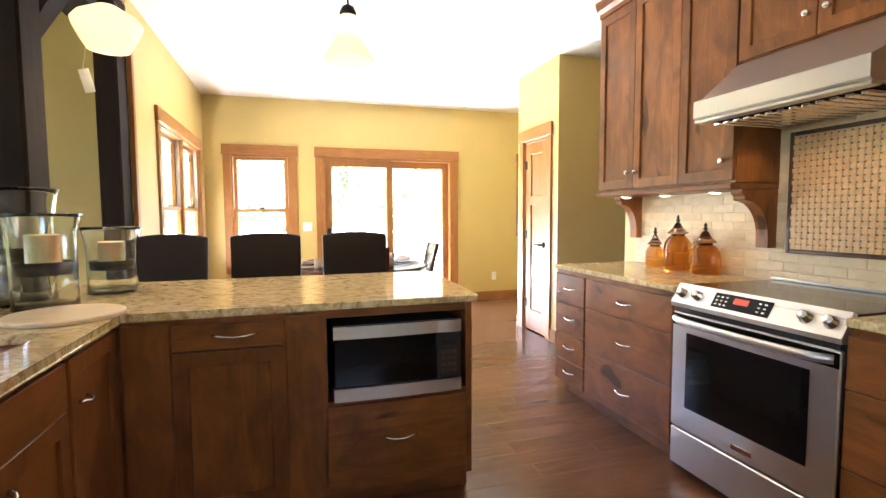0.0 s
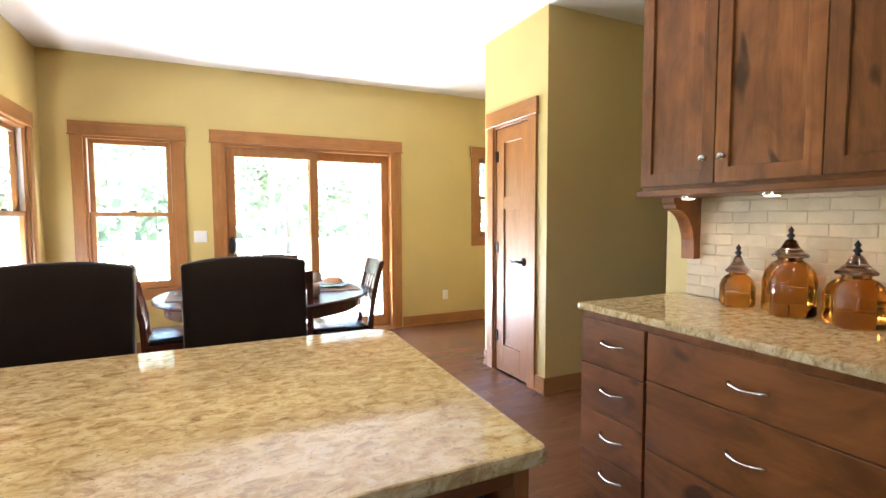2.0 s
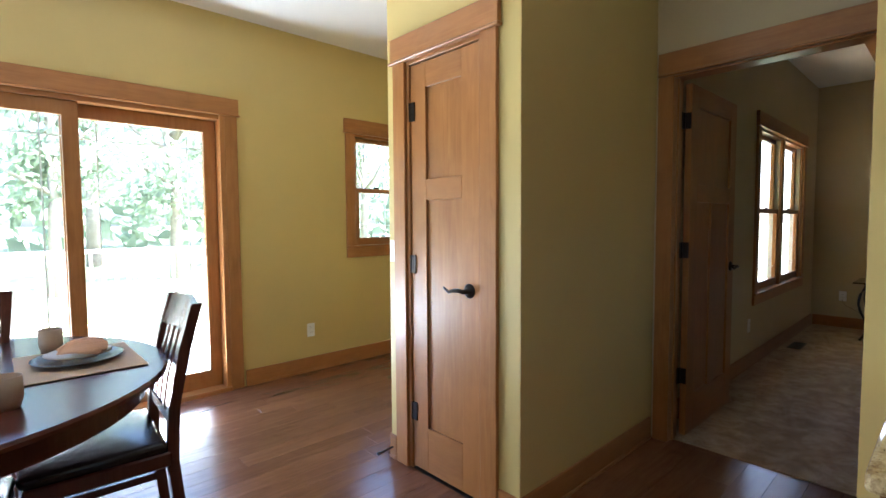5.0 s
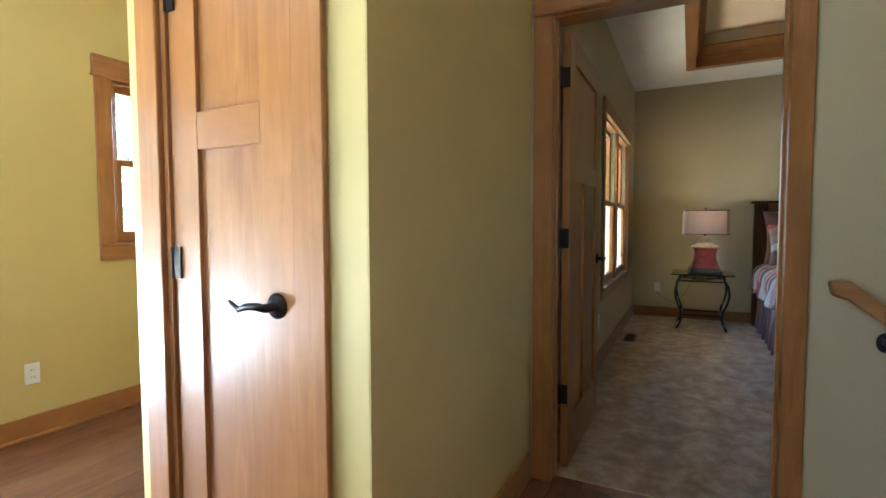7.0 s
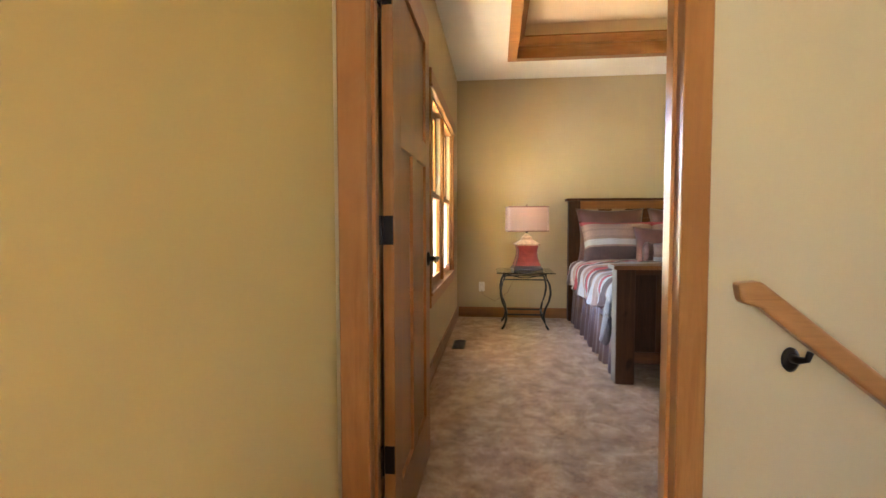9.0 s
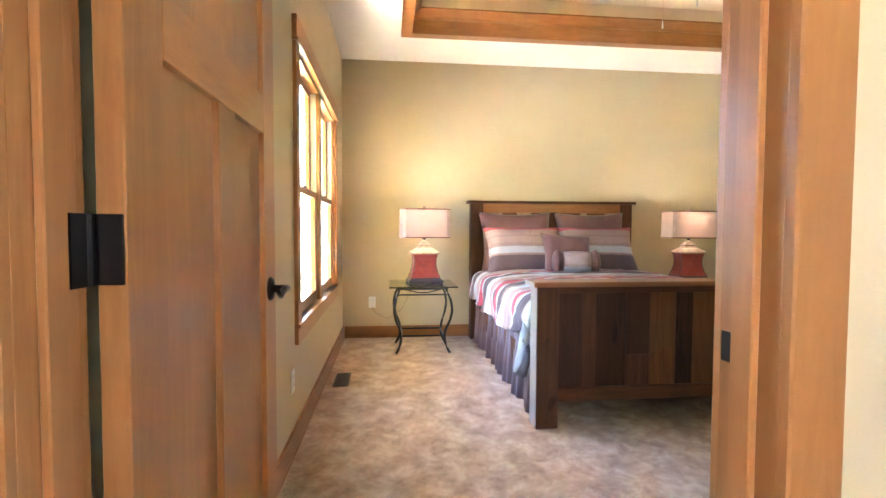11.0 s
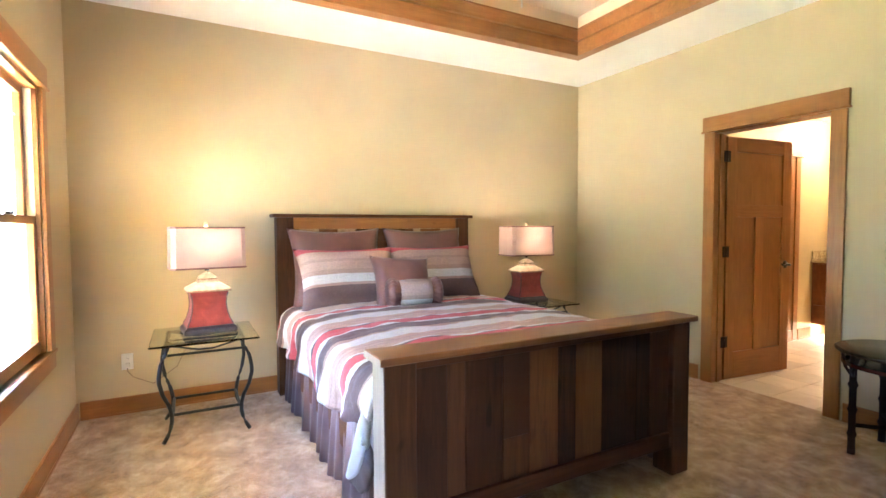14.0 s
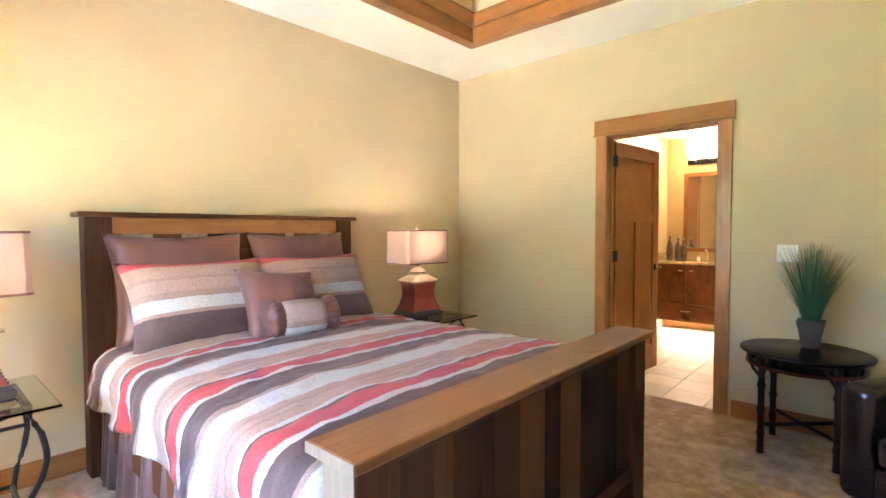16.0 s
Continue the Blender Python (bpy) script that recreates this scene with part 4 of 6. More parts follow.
for y in (2.745, 2.655, 2.16, 2.072):
    c = Vector((2.040, y, 0.886))
    part("knob", turned(lathe([(0.026, 0), (0.026, 0.006), (0.020, 0.010), (0.019, 0.030), (0.015, 0.034), (0, 0.034)], 0, 0, 20), Matrix.Translation(c - nrm * 0.002) @ rot), CHROME, p, "steel burner knob", True)
face = Matrix.Translation((2.0385, 2.43, 0.886)) @ rot
part("touch_panel", turned(box(-0.034, 0.034, -0.135, 0.135, 0.0, 0.003), face), BLACKGLASS, p, "black touch control panel")
part("display", turned(box(-0.005, 0.022, -0.035, 0.035, 0.003, 0.0036), face), RED_GLOW, p, "red lit display")
bm = bmesh.new()
for i in range(3):
    for j in (-0.115, -0.09, 0.065, 0.088, 0.111):
        box(-0.022 + i * 0.018, -0.016 + i * 0.018, j, j + 0.012, 0.003, 0.0034, bm=bm)
tagged(part("touch_marks", turned(bm, face), PLASTIC, p), kind="stuff")
part("oven_door", box(2.022, 2.05, Y0, Y1, 0.235, 0.795, 0.006), STEEL, r, "brushed steel oven door")
part("oven_window", box(2.0195, 2.0225, Y0 + 0.10, Y1 - 0.09, 0.345, 0.705, 0.001), BLACKGLASS, r, "black oven window")
part("vent_gap", box(2.030, 2.05, Y0 + 0.01, Y1 - 0.01, 0.797, 0.820), BLACK, r)
part("oven_top_band", box(2.020, 2.0225, Y0 + 0.004, Y1 - 0.004, 0.735, 0.790), BLACKGLASS, r)
pts = [(2.022 - 0.05 * math.sin(math.pi * min(1, max(0, u))) ** 0.35 - 0.004, Y0 + 0.02 + u * (Y1 - Y0 - 0.04), 0.765) for u in [i / 16 for i in range(17)]]
part("oven_handle", tube(pts, 0.013, 10, flat=1.3), STEEL, r, "curved brushed steel oven handle", True)
part("storage_drawer", box(2.024, 2.05, Y0, Y1, 0.045, 0.225, 0.005), STEEL, r, "brushed steel storage drawer")
part("badge", box(2.0205, 2.0222, 2.34, 2.44, 0.268, 0.290, 0.0005), CHROME, r)
part("plinth", box(2.09, 2.6, Y0 + 0.01, Y1 - 0.01, 0.0, 0.02), BLACK, r)

# wall cabinets
UL = "stained knotty alder wall cabinet with "
def upper(a0, a1, z0, z1, doors, label):
    root = thing("wall_cabinet", (2.51, (a0 + a1) / 2, z0), UL + label, "cabinet", "kitchen wall cabinets")
    part("body", box(2.372, 2.668, a0, a1, z0, z1, 0.002), CAB["z"], root)
    for d0, d1, k in doors:
        d = front(root, "door", "x", 2.372, -1, d0, d1, z0 + 0.012, z1 - 0.005, True)
        knob(d, "x", 2.352, -1, k, z0 + 0.115)
    return root


upper(2.775, 3.895, 1.418, 2.62, [(3.525, 3.892, 3.565), (3.142, 3.525, 3.485), (2.778, 3.142, 2.835)], "three panelled doors")
upper(2.03, 2.772, 1.985, 2.62, [(2.40, 2.769, 2.436), (2.033, 2.40, 2.352)], "two panelled doors above the hood")
upper(0.90, 2.027, 1.418, 2.62, [(1.66, 2.024, 1.70), (1.28, 1.66, 1.62), (0.903, 1.28, 0.96)], "three panelled doors")
for a0, a1 in ((2.775, 3.905), (0.90, 2.027)):
    setting("light_rail", box(2.340, 2.668, a0 - 0.0, a1, 1.388, 1.417, 0.004), CAB["y"], "stained alder light rail under the wall cabinets", "trim")
bm = prism([(2.352, 2.622), (2.668, 2.622), (2.668, CEIL - 0.002), (2.268, CEIL - 0.002), (2.272, CEIL - 0.03), (2.31, CEIL - 0.06), (2.325, CEIL - 0.11), (2.35, CEIL - 0.13)], "y", 0.90, 3.905)
setting("crown_moulding", bm, CAB["y"], "stained alder crown moulding above the cabinets", "trim")


def corbel(y0, y1, wide, tall):
    poly = [(2.668, 1.386), (2.668 - wide, 1.386), (2.668 - wide, 1.366), (2.668 - wide * 0.93, 1.352), (2.668 - wide * 0.93, 1.338)]
    for i in range(9):
        u = i / 8 * math.pi / 2
        poly.append((2.668 - wide * (0.28 + 0.60 * (1 - math.sin(u))), 1.330 - tall * 0.62 * (1 - math.cos(u))))
    poly += [(2.668 - wide * 0.28, 1.386 - tall), (2.668, 1.386 - tall)]
    return tagged(part("corbel", prism(poly, "y", y0, y1), CAB["z"]), "stained alder scroll corbel under the wall cabinets", "corbel", "corbels")


corbel(3.80, 3.868, 0.20, 0.29)
corbel(2.778, 2.846, 0.25, 0.30)

# hood
r = thing("range_hood", (2.4, 2.407, 1.70), "brushed stainless steel under-cabinet range hood", "range hood")
H0, H1 = 2.03, 2.772
part("canopy", prism([(2.094, 1.715), (2.094, 1.790), (2.150, 1.815), (2.352, 1.984), (2.664, 1.984), (2.664, 1.705), (2.11, 1.705)], "y", H0, H1), STEEL, r)
# flat black sheet that paints the shade behind the baffles
part("filter_recess", box(2.16, 2.62, H0 + 0.03, H1 - 0.03, 1.698, 1.7045), DARKGAP, r)
for i in range(13):
    y = H0 + 0.05 + i * 0.052
    part("baffle", box(2.18, 2.58, y, y + 0.034, 1.680, 1.697, 0.007, seg=3), CHROME, r, "steel baffle bar")
part("front_lip", box(2.10, 2.155, H0, H1, 1.690, 1.704, 0.003), STEEL, r)

# under-cabinet puck lights
for y in (3.72, 3.36, 2.98):
    r = thing("puck_light", (2.46, y, 1.376), "small round under-cabinet light, lit", "light", "under-cabinet lights")
    part("housing", lathe([(0.034, 1.388), (0.034, 1.378), (0.028, 1.376)], 2.46, y, 20), CHROME, r)
    part("lens", lathe([(0.027, 1.3765), (0.024, 1.3735), (0, 1.373)], 2.46, y, 20), BULB, r)
    lamp("puck_bulb", "SPOT", look((2.46, y, 1.368), (2.52, y, 0.9)), 0.06, WARM, radius=0.02, spot=radians(140))
for y in (2.2, 2.6):
    lamp("hood_bulb", "SPOT", look((2.40, y, 1.68), (2.45, y, 0.9)), 0.10, WARM, radius=0.03, spot=radians(140))

# apothecary jars
def jar(x, y, w, h, body):
    root = thing("glass_jar", (x, y, 0.915), "square amber glass jar with a pointed brown lid", "jar", "amber jars")
    z = 0.915
    bm = bmesh.new()
    n = 32
    def ring(k, zz, p):
        vs = []
        for i in range(n):
            a = 2 * math.pi * i / n + 0.35
            c, s = math.cos(a), math.sin(a)
            rr = k / (abs(c) ** p + abs(s) ** p) ** (1 / p)
            vs.append(bm.verts.new((x + rr * math.cos(a - 0.6), y + rr * math.sin(a - 0.6), zz)))
        return vs
    rows = [ring(w * 0.44, z + 0.002, 6), ring(w * 0.5, z + 0.015, 6), ring(w * 0.5, z + body * 0.6, 6), ring(w * 0.46, z + body * 0.78, 4), ring(w * 0.36, z + body * 0.9, 3), ring(w * 0.27, z + body * 0.96, 2), ring(w * 0.29, z + body, 2)]
    for a, b in zip(rows, rows[1:]):
        for i in range(n):
            bm.faces.new((a[i], a[(i + 1) % n], b[(i + 1) % n], b[i]))
    bm.faces.new(rows[0]), bm.faces.new(list(reversed(rows[-1])))
    part("jar_body", bm, AMBER, root, "", True)
    t = z + body + 0.002
    q = h - body
    lid = part("lid", lathe([(w * 0.40, t), (w * 0.41, t + 0.008), (w * 0.34, t + 0.016), (w * 0.20, t + q * 0.32), (w * 0.13, t + q * 0.5), (w * 0.10, t + q * 0.55), (0, t + q * 0.55)], x, y, 20), LIDGLASS, root, "domed brown glass lid", True)
    part("finial", lathe([(0.012, t + q * 0.55), (0.007, t + q * 0.6), (0.015, t + q * 0.68), (0.006, t + q * 0.77), (0.011, t + q * 0.85), (0.003, t + q * 0.95), (0, t + q)], x, y, 14), BRONZE, lid, "turned dark finial", True)
    return root


jar(2.560, 3.548, 0.115, 0.265, 0.145)
jar(2.545, 3.335, 0.150, 0.345, 0.225)
jar(2.540, 3.118, 0.150, 0.300, 0.180)

# glass hurricane vases with candles
def hurricane(x, y, r0, h):
    root = thing("hurricane_vase", (x, y, 0.915), "clear glass hurricane vase holding an ivory pillar candle", "candle holder", "hurricane vases")
    z, t = 0.9155, 0.005
    prof = [(0.0, z), (r0 * 0.86, z), (r0 * 0.84, z + h * 0.3), (r0 * 0.86, z + h * 0.75), (r0 * 0.98, z + h * 0.97), (r0 * 1.06, z + h), (r0 * 1.02, z + h + 0.004), (r0 * 0.92, z + h * 0.96), (r0 * 0.86 - t, z + h * 0.75), (r0 * 0.84 - t, z + h * 0.3), (r0 * 0.82, z + 0.016), (0.0, z + 0.014)]
    part("glass", lathe(prof, x, y, 40), VASE, root, "", True)
    k = z + h * 0.36
    part("candle_cup", lathe([(0.0, k), (r0 * 0.72, k), (r0 * 0.76, k + h * 0.14), (r0 * 0.70, k + h * 0.14), (r0 * 0.66, k + 0.012), (0.0, k + 0.012)], x, y, 28), BRONZE, root, "dark metal candle cup", True)
    c = part("candle", lathe([(0.0, k + 0.013), (r0 * 0.45, k + 0.013), (r0 * 0.45, k + h * 0.42), (r0 * 0.40, k + h * 0.435), (0, k + h * 0.42)], x, y, 28), WAX, root, "ivory pillar candle")
    part("wick", lathe([(0.0012, k + h * 0.42), (0.001, k + h * 0.42 + 0.012)], x, y, 6), BLACK, c)


hurricane(-0.545, 3.47, 0.118, 0.30)
hurricane(-0.655, 3.10, 0.125, 0.36)
hurricane(-0.78, 3.235, 0.125, 0.46)
tagged(part("serving_board", lathe([(0.0, 0.9155), (0.172, 0.9155), (0.178, 0.921), (0.178, 0.930), (0.172, 0.934), (0, 0.934)], -0.50, 2.86, 48), PALE), "round pale wooden serving board lying on the counter", "board")

# timber posts, beam and brace
def post(x0, x1, y0, y1):
    bm = box(x0, x1, y0, y1, 0.0, 2.46, 0.012)
    setting("timber_post", bm, TIMBER, "dark stained heavy timber post", "post")
post(-1.0, -0.80, 3.36, 3.56)
post(-0.935, -0.803, 4.55, 4.75)
setting("timber_beam", box(-1.01, -0.79, 3.30, 4.75, 2.46, 2.70, 0.012), TIMBER, "dark stained heavy timber beam", "beam")
setting("timber_brace", prism([(3.56, 2.10), (3.56, 1.98), (3.66, 2.10), (3.92, 2.34), (4.06, 2.46), (3.93, 2.46), (3.72, 2.28)], "x", -0.955, -0.845), TIMBER, "dark stained curved timber knee brace", "brace")
setting("wall_end_trim", box(-0.80, -0.772, 4.745, 4.80, 0.0, 2.46, 0.003), TRIM["z"], "honey stained wooden corner trim", "trim")

# pendant lights
def pendant(x, y, profile, glow):
    root = thing("pendant_light", (x, y, CEIL), "lit pendant lamp with a frosted alabaster glass shade", "pendant light", "pendant lights")
    part("canopy", lathe([(0.06, CEIL - 0.001), (0.06, CEIL - 0.012), (0.02, CEIL - 0.03), (0, CEIL - 0.03)], x, y, 24), BRONZE, root, "", True)
    part("stem", tube([(x, y, CEIL - 0.03), (x, y, 2.30)], 0.006, 8), BRONZE, root)
    part("fitter", lathe([(0.014, 2.31), (0.03, 2.30), (0.042, 2.275), (0.042, 2.255)], x, y, 20), BRONZE, root, "", True)
    part("shade", lathe(profile + [(r_ - 0.004, z_ + 0.002) for r_, z_ in reversed(profile)], x, y, 36), ALABASTER, root, "", True)
    part("bulb", lathe([(0, 2.15), (0.022, 2.16), (0.03, 2.185), (0.015, 2.22), (0.012, 2.25), (0, 2.25)], x, y, 16), BULB, root, "", True)
    lamp("pendant_bulb", "POINT", pose(x, y, 2.17), glow, WARM, radius=0.035)
    lamp("pendant_glow", "SPOT", look((x, y, 2.03), (x, y + 0.001, 0.9)), 0.65, WARM, radius=0.09, spot=radians(150))


pendant(0.55, 3.40, [(0.040, 2.262), (0.046, 2.23), (0.060, 2.18), (0.078, 2.13), (0.105, 2.08), (0.128, 2.045), (0.120, 2.040)], 0.06)
pendant(-0.56, 3.62, [(0.045, 2.262), (0.065, 2.25), (0.125, 2.215), (0.148, 2.185), (0.142, 2.16), (0.115, 2.105), (0.09, 2.06), (0.03, 2.045)], 0.06)
r = thing("paper_tag", (-0.585, 3.60, 1.9), "small white paper tag hanging on a string", "tag")
part("string", tube([(-0.645, 3.60, 2.075), (-0.664, 3.60, 1.955)], 0.0012, 5), PLASTIC, r)
part("card", turned(box(-0.022, 0.022, -0.0012, 0.0012, -0.055, 0.055, 0.0004), Matrix.Translation((-0.650, 3.60, 1.905)) @ Matrix.Rotation(radians(-14), 4, "Y")), PLASTIC, r, "white paper card")

# counter stools
r = thing("counter_stool", (0, 0, 0), "dark brown leather counter stool with a tall curved back", "stool", "counter stools")
part("seat", box(-0.205, 0.205, -0.40, -0.03, 0.555, 0.665, 0.03, seg=3), STOOL, r, "", True)
bm = bmesh.new()
cols, rows_ = 10, 8
grid = {}
for side in (0, 1):
    for i in range(cols + 1):
        for j in range(rows_ + 1):
            u, w = i / cols * 2 - 1, j / rows_
            hw = 0.198 + 0.008 * w
            top = 1.160 - 0.022 * abs(u) ** 2.5
            z = 0.56 + (top - 0.56) * w
            yb = 0.055 * w ** 1.5 - 0.018 * (1 - u * u) * -1
            y = yb + (0.05 if side else -0.012 * (1 - abs(u) ** 4) - 0.0)
            grid[side, i, j] = bm.verts.new((u * hw, y, z))
    for i in range(cols):
        for j in range(rows_):
            bm.faces.new((grid[side, i, j], grid[side, i + 1, j], grid[side, i + 1, j + 1], grid[side, i, j + 1]))
for i in range(cols):
    bm.faces.new((grid[0, i, 0], grid[0, i + 1, 0], grid[1, i + 1, 0], grid[1, i, 0]))
    bm.faces.new((grid[0, i, rows_], grid[0, i + 1, rows_], grid[1, i + 1, rows_], grid[1, i, rows_]))
for j in range(rows_):
    for i in (0, cols):
        bm.faces.new((grid[0, i, j], grid[0, i, j + 1], grid[1, i, j + 1], grid[1, i, j]))
back = part("backrest", bm, STOOL, r, "", True)
mod = back.modifiers.new("bevel", "BEVEL")
mod.width, mod.segments, mod.limit_method = 0.008, 2, "ANGLE"
for sx in (-1, 1):
    part("piping", tube([(sx * (0.199 + 0.008 * w), 0.055 * w ** 1.5 + 0.052, 0.56 + 0.578 * w) for w in [i / 8 for i in range(9)]], 0.003, 6), PIPING, back, "pale welt seam", True)
for sx in (-0.18, 0.18):
    for sy in (-0.375, 0.01):
        part("leg", prism([(sx - 0.02, sy - 0.02), (sx + 0.02, sy - 0.02), (sx + 0.02, sy + 0.02), (sx - 0.02, sy + 0.02)], "z", 0.0, 0.56), CHERRY, r)
    part("stretcher", box(sx - 0.011, sx + 0.011, -0.36, 0.0, 0.2, 0.23), CHERRY, r)
part("foot_rail", box(-0.165, 0.165, -0.385, -0.363, 0.2, 0.235), CHERRY, r)
stool = r
stool.matrix_world = pose(0.645, 4.03, 0)
for x in (0.095, -0.445):
    copy_thing(stool, pose(x, 4.03, 0))

# dining table, chairs, settings
TCX, TCY = 0.90, 6.07
r = thing("dining_table", (TCX, TCY, 0), "round dark cherry pedestal dining table", "table")
part("tabletop", lathe([(0.0, 0.718), (0.735, 0.718), (0.752, 0.726), (0.755, 0.738), (0.748, 0.748), (0.0, 0.750)], TCX, TCY, 72), CHERRY, r, "polished dark cherry tabletop")
part("apron", lathe([(0.66, 0.640), (0.68, 0.640), (0.68, 0.718), (0.66, 0.718)], TCX, TCY, 56), CHERRY, r)
part("pedestal", lathe([(0.10, 0.10), (0.12, 0.16), (0.075, 0.26), (0.06, 0.36), (0.10, 0.46), (0.11, 0.54), (0.07, 0.60), (0.16, 0.66), (0.16, 0.717)], TCX, TCY, 28), CHERRY, r, "", True)
for k in range(4):
    a = math.pi / 4 + k * math.pi / 2
    part("foot", tube([(TCX + d * math.cos(a), TCY + d * math.sin(a), z) for d, z in ((0.06, 0.17), (0.2, 0.14), (0.34, 0.07), (0.45, 0.035))], [0.04, 0.036, 0.032, 0.034], 10), CHERRY, r, "", True)

r = thing("dining_chair", (0, 0, 0), "dark cherry slat-back dining chair with a black leather seat", "chair", "dining chairs")
part("seat_frame", box(-0.215, 0.215, -0.21, 0.20, 0.385, 0.44, 0.006), CHERRY, r)
bm = box(-0.218, 0.218, -0.222, 0.188, 0.441, 0.482, 0.018, seg=3)
part("seat", bm, SEATL, r, "padded black leather seat", True)
for sx in (-0.19, 0.19):
    part("front_leg", prism([(sx - 0.02, -0.205), (sx + 0.02, -0.205), (sx + 0.02, -0.165), (sx - 0.02, -0.165)], "z", 0, 0.385), CHERRY, r)
    bm = bmesh.new()
    prof = [(0.245, 0.0), (0.205, 0.40), (0.215, 0.60), (0.255, 0.80), (0.30, 0.965)]
    poly = [(y - 0.018, z) for y, z in prof] + [(y + 0.02, z) for y, z in reversed(prof)]
    part("back_post", prism(poly, "x", sx - 0.018, sx + 0.018, bm), CHERRY, r)
    part("side_stretcher", box(sx - 0.01, sx + 0.01, -0.17, 0.215, 0.17, 0.20), CHERRY, r)
part("front_stretcher", box(-0.17, 0.17, -0.195, -0.175, 0.25, 0.28), CHERRY, r)
bm = bmesh.new()
n = 8
for i in range(n):
    u0, u1 = -1 + 2 * i / n, -1 + 2 * (i + 1) / n
    f = lambda u: 0.02 * (1 - u * u)
    q = [(u0 * 0.172, 0.262 + f(u0), 0.845), (u1 * 0.172, 0.262 + f(u1), 0.845), (u1 * 0.172, 0.300 + f(u1), 0.975 - 0.012 * abs(u1)), (u0 * 0.172, 0.300 + f(u0), 0.975 - 0.012 * abs(u0))]
    fr_, bk = [bm.verts.new((a, b - 0.011, c)) for a, b, c in q], [bm.verts.new((a, b + 0.011, c)) for a, b, c in q]
    bm.faces.new(fr_), bm.faces.new(bk)
    for k in range(4):
        bm.faces.new((fr_[k], fr_[(k + 1) % 4], bk[(k + 1) % 4], bk[k]))
bmesh.ops.remove_doubles(bm, verts=bm.verts, dist=1e-5)
part("crest_rail", bm, CHERRY, r)
part("lower_rail", box(-0.172, 0.172, 0.200, 0.222, 0.53, 0.57), CHERRY, r)
for x in (-0.115, -0.04, 0.04, 0.115):
    poly = [(y - 0.007, z) for y, z in ((0.212, 0.57), (0.228, 0.68), (0.272, 0.85))] + [(y + 0.007, z) for y, z in ((0.272, 0.85), (0.228, 0.68), (0.212, 0.57))]
    part("slat", prism(poly, "x", x - 0.021, x + 0.021), CHERRY, r)
chair = r
chair.matrix_world = pose(1.415, 5.99, 0, 0, 0, -93)
for x, y, a in ((0.93, 6.52, -20), (0.30, 6.20, 93), (0.94, 5.66, 172)):
    copy_thing(chair, pose(x, y, 0, 0, 0, a))

for k, (a, cloth_) in enumerate(((0, NAPKIN), (90, REDCLOTH), (180, NAPKIN), (270, NAPKIN))):
    m = Matrix.Translation((TCX, TCY, 0)) @ Matrix.Rotation(radians(a), 4, "Z")
    tagged(part("placemat", turned(box(0.30, 0.66, -0.22, 0.22, 0.7505, 0.7545, 0.001), m), LINENMAT), "woven tan placemat on the dining table", "placemat", "placemats")
    tagged(part("plate", turned(lathe([(0, 0.7555), (0.08, 0.7555), (0.135, 0.770), (0.142, 0.774), (0.132, 0.773), (0.08, 0.762), (0, 0.762)], 0.48, 0, 32), m), PLATE, None, "", True), "dark stoneware dinner plate on a placemat", "plate", "plates")
    tagged(part("salad_plate", turned(lathe([(0, 0.7745), (0.06, 0.7745), (0.10, 0.785), (0.105, 0.788), (0.06, 0.780), (0, 0.780)], 0.48, 0, 32), m), MUG, None, "", True), "tan stoneware salad plate stacked on a dinner plate", "plate", "salad plates")
    bm = bmesh.new()
    for j in range(6):
        w0 = radians(-40 + j * 16)
        tube([(0.42, 0, 0.792 + j * 0.003), (0.42 + 0.07 * math.cos(w0), 0.07 * math.sin(w0), 0.80 + j * 0.004), (0.42 + 0.15 * math.cos(w0), 0.15 * math.sin(w0), 0.797 + j * 0.003)], [0.008, 0.016, 0.02], 8, bm, 0.45)
    tagged(part("napkin", turned(bm, m), cloth_, None, "", True), "folded fanned cloth napkin on a plate", "napkin", "napkins")
    mug = lathe([(0, 0.7505), (0.032, 0.7505), (0.040, 0.775), (0.040, 0.840), (0.037, 0.840), (0.036, 0.775), (0.02, 0.757), (0, 0.757)], 0.42, 0.27, 24)
    tagged(part("mug", turned(mug, m), MUG, None, "", True), "tan stoneware cup on the dining table", "cup", "cups")


def plate(name, axis, f, s, a, z, label, category, gangs=1, outlet=False):
    root = thing(name, at_wall(axis, f, a, z), label, category)
    w = 0.035 + 0.023 * (gangs - 1)
    part("cover", slab(axis, f, f + s * 0.006, a - w, a + w, z - 0.057, z + 0.057, 0.003), PLASTIC, root)
    for g in range(gangs):
        c = a + (g - (gangs - 1) / 2) * 0.046
        if outlet:
            for dz in (-0.021, 0.021):
                p = part("socket", slab(axis, f + s * 0.006, f + s * 0.008, c - 0.016, c + 0.016, z + dz - 0.014, z + dz + 0.014, 0.002), PLASTIC, root)
                for da in (-0.006, 0.006):
                    part("slot", slab(axis, f + s * 0.008, f + s * 0.0085, c + da - 0.001, c + da + 0.001, z + dz - 0.003, z + dz + 0.006), BLACK, p)
        else:
            part("rocker", slab(axis, f + s * 0.006, f + s * 0.010, c - 0.016, c + 0.016, z - 0.032, z + 0.032, 0.002), PLASTIC, root)


plate("light_switch", "y", 7.59, -1, 0.43, 1.12, "white double rocker light switch on the mustard wall", "switch", 2)
plate("wall_outlet", "y", 7.59, -1, 3.115, 0.352, "white duplex outlet on the mustard wall", "outlet", 1, True)
plate("light_switch", "x", 2.70, -1, 5.868, 1.11, "white rocker light switch beside the pantry door", "switch")
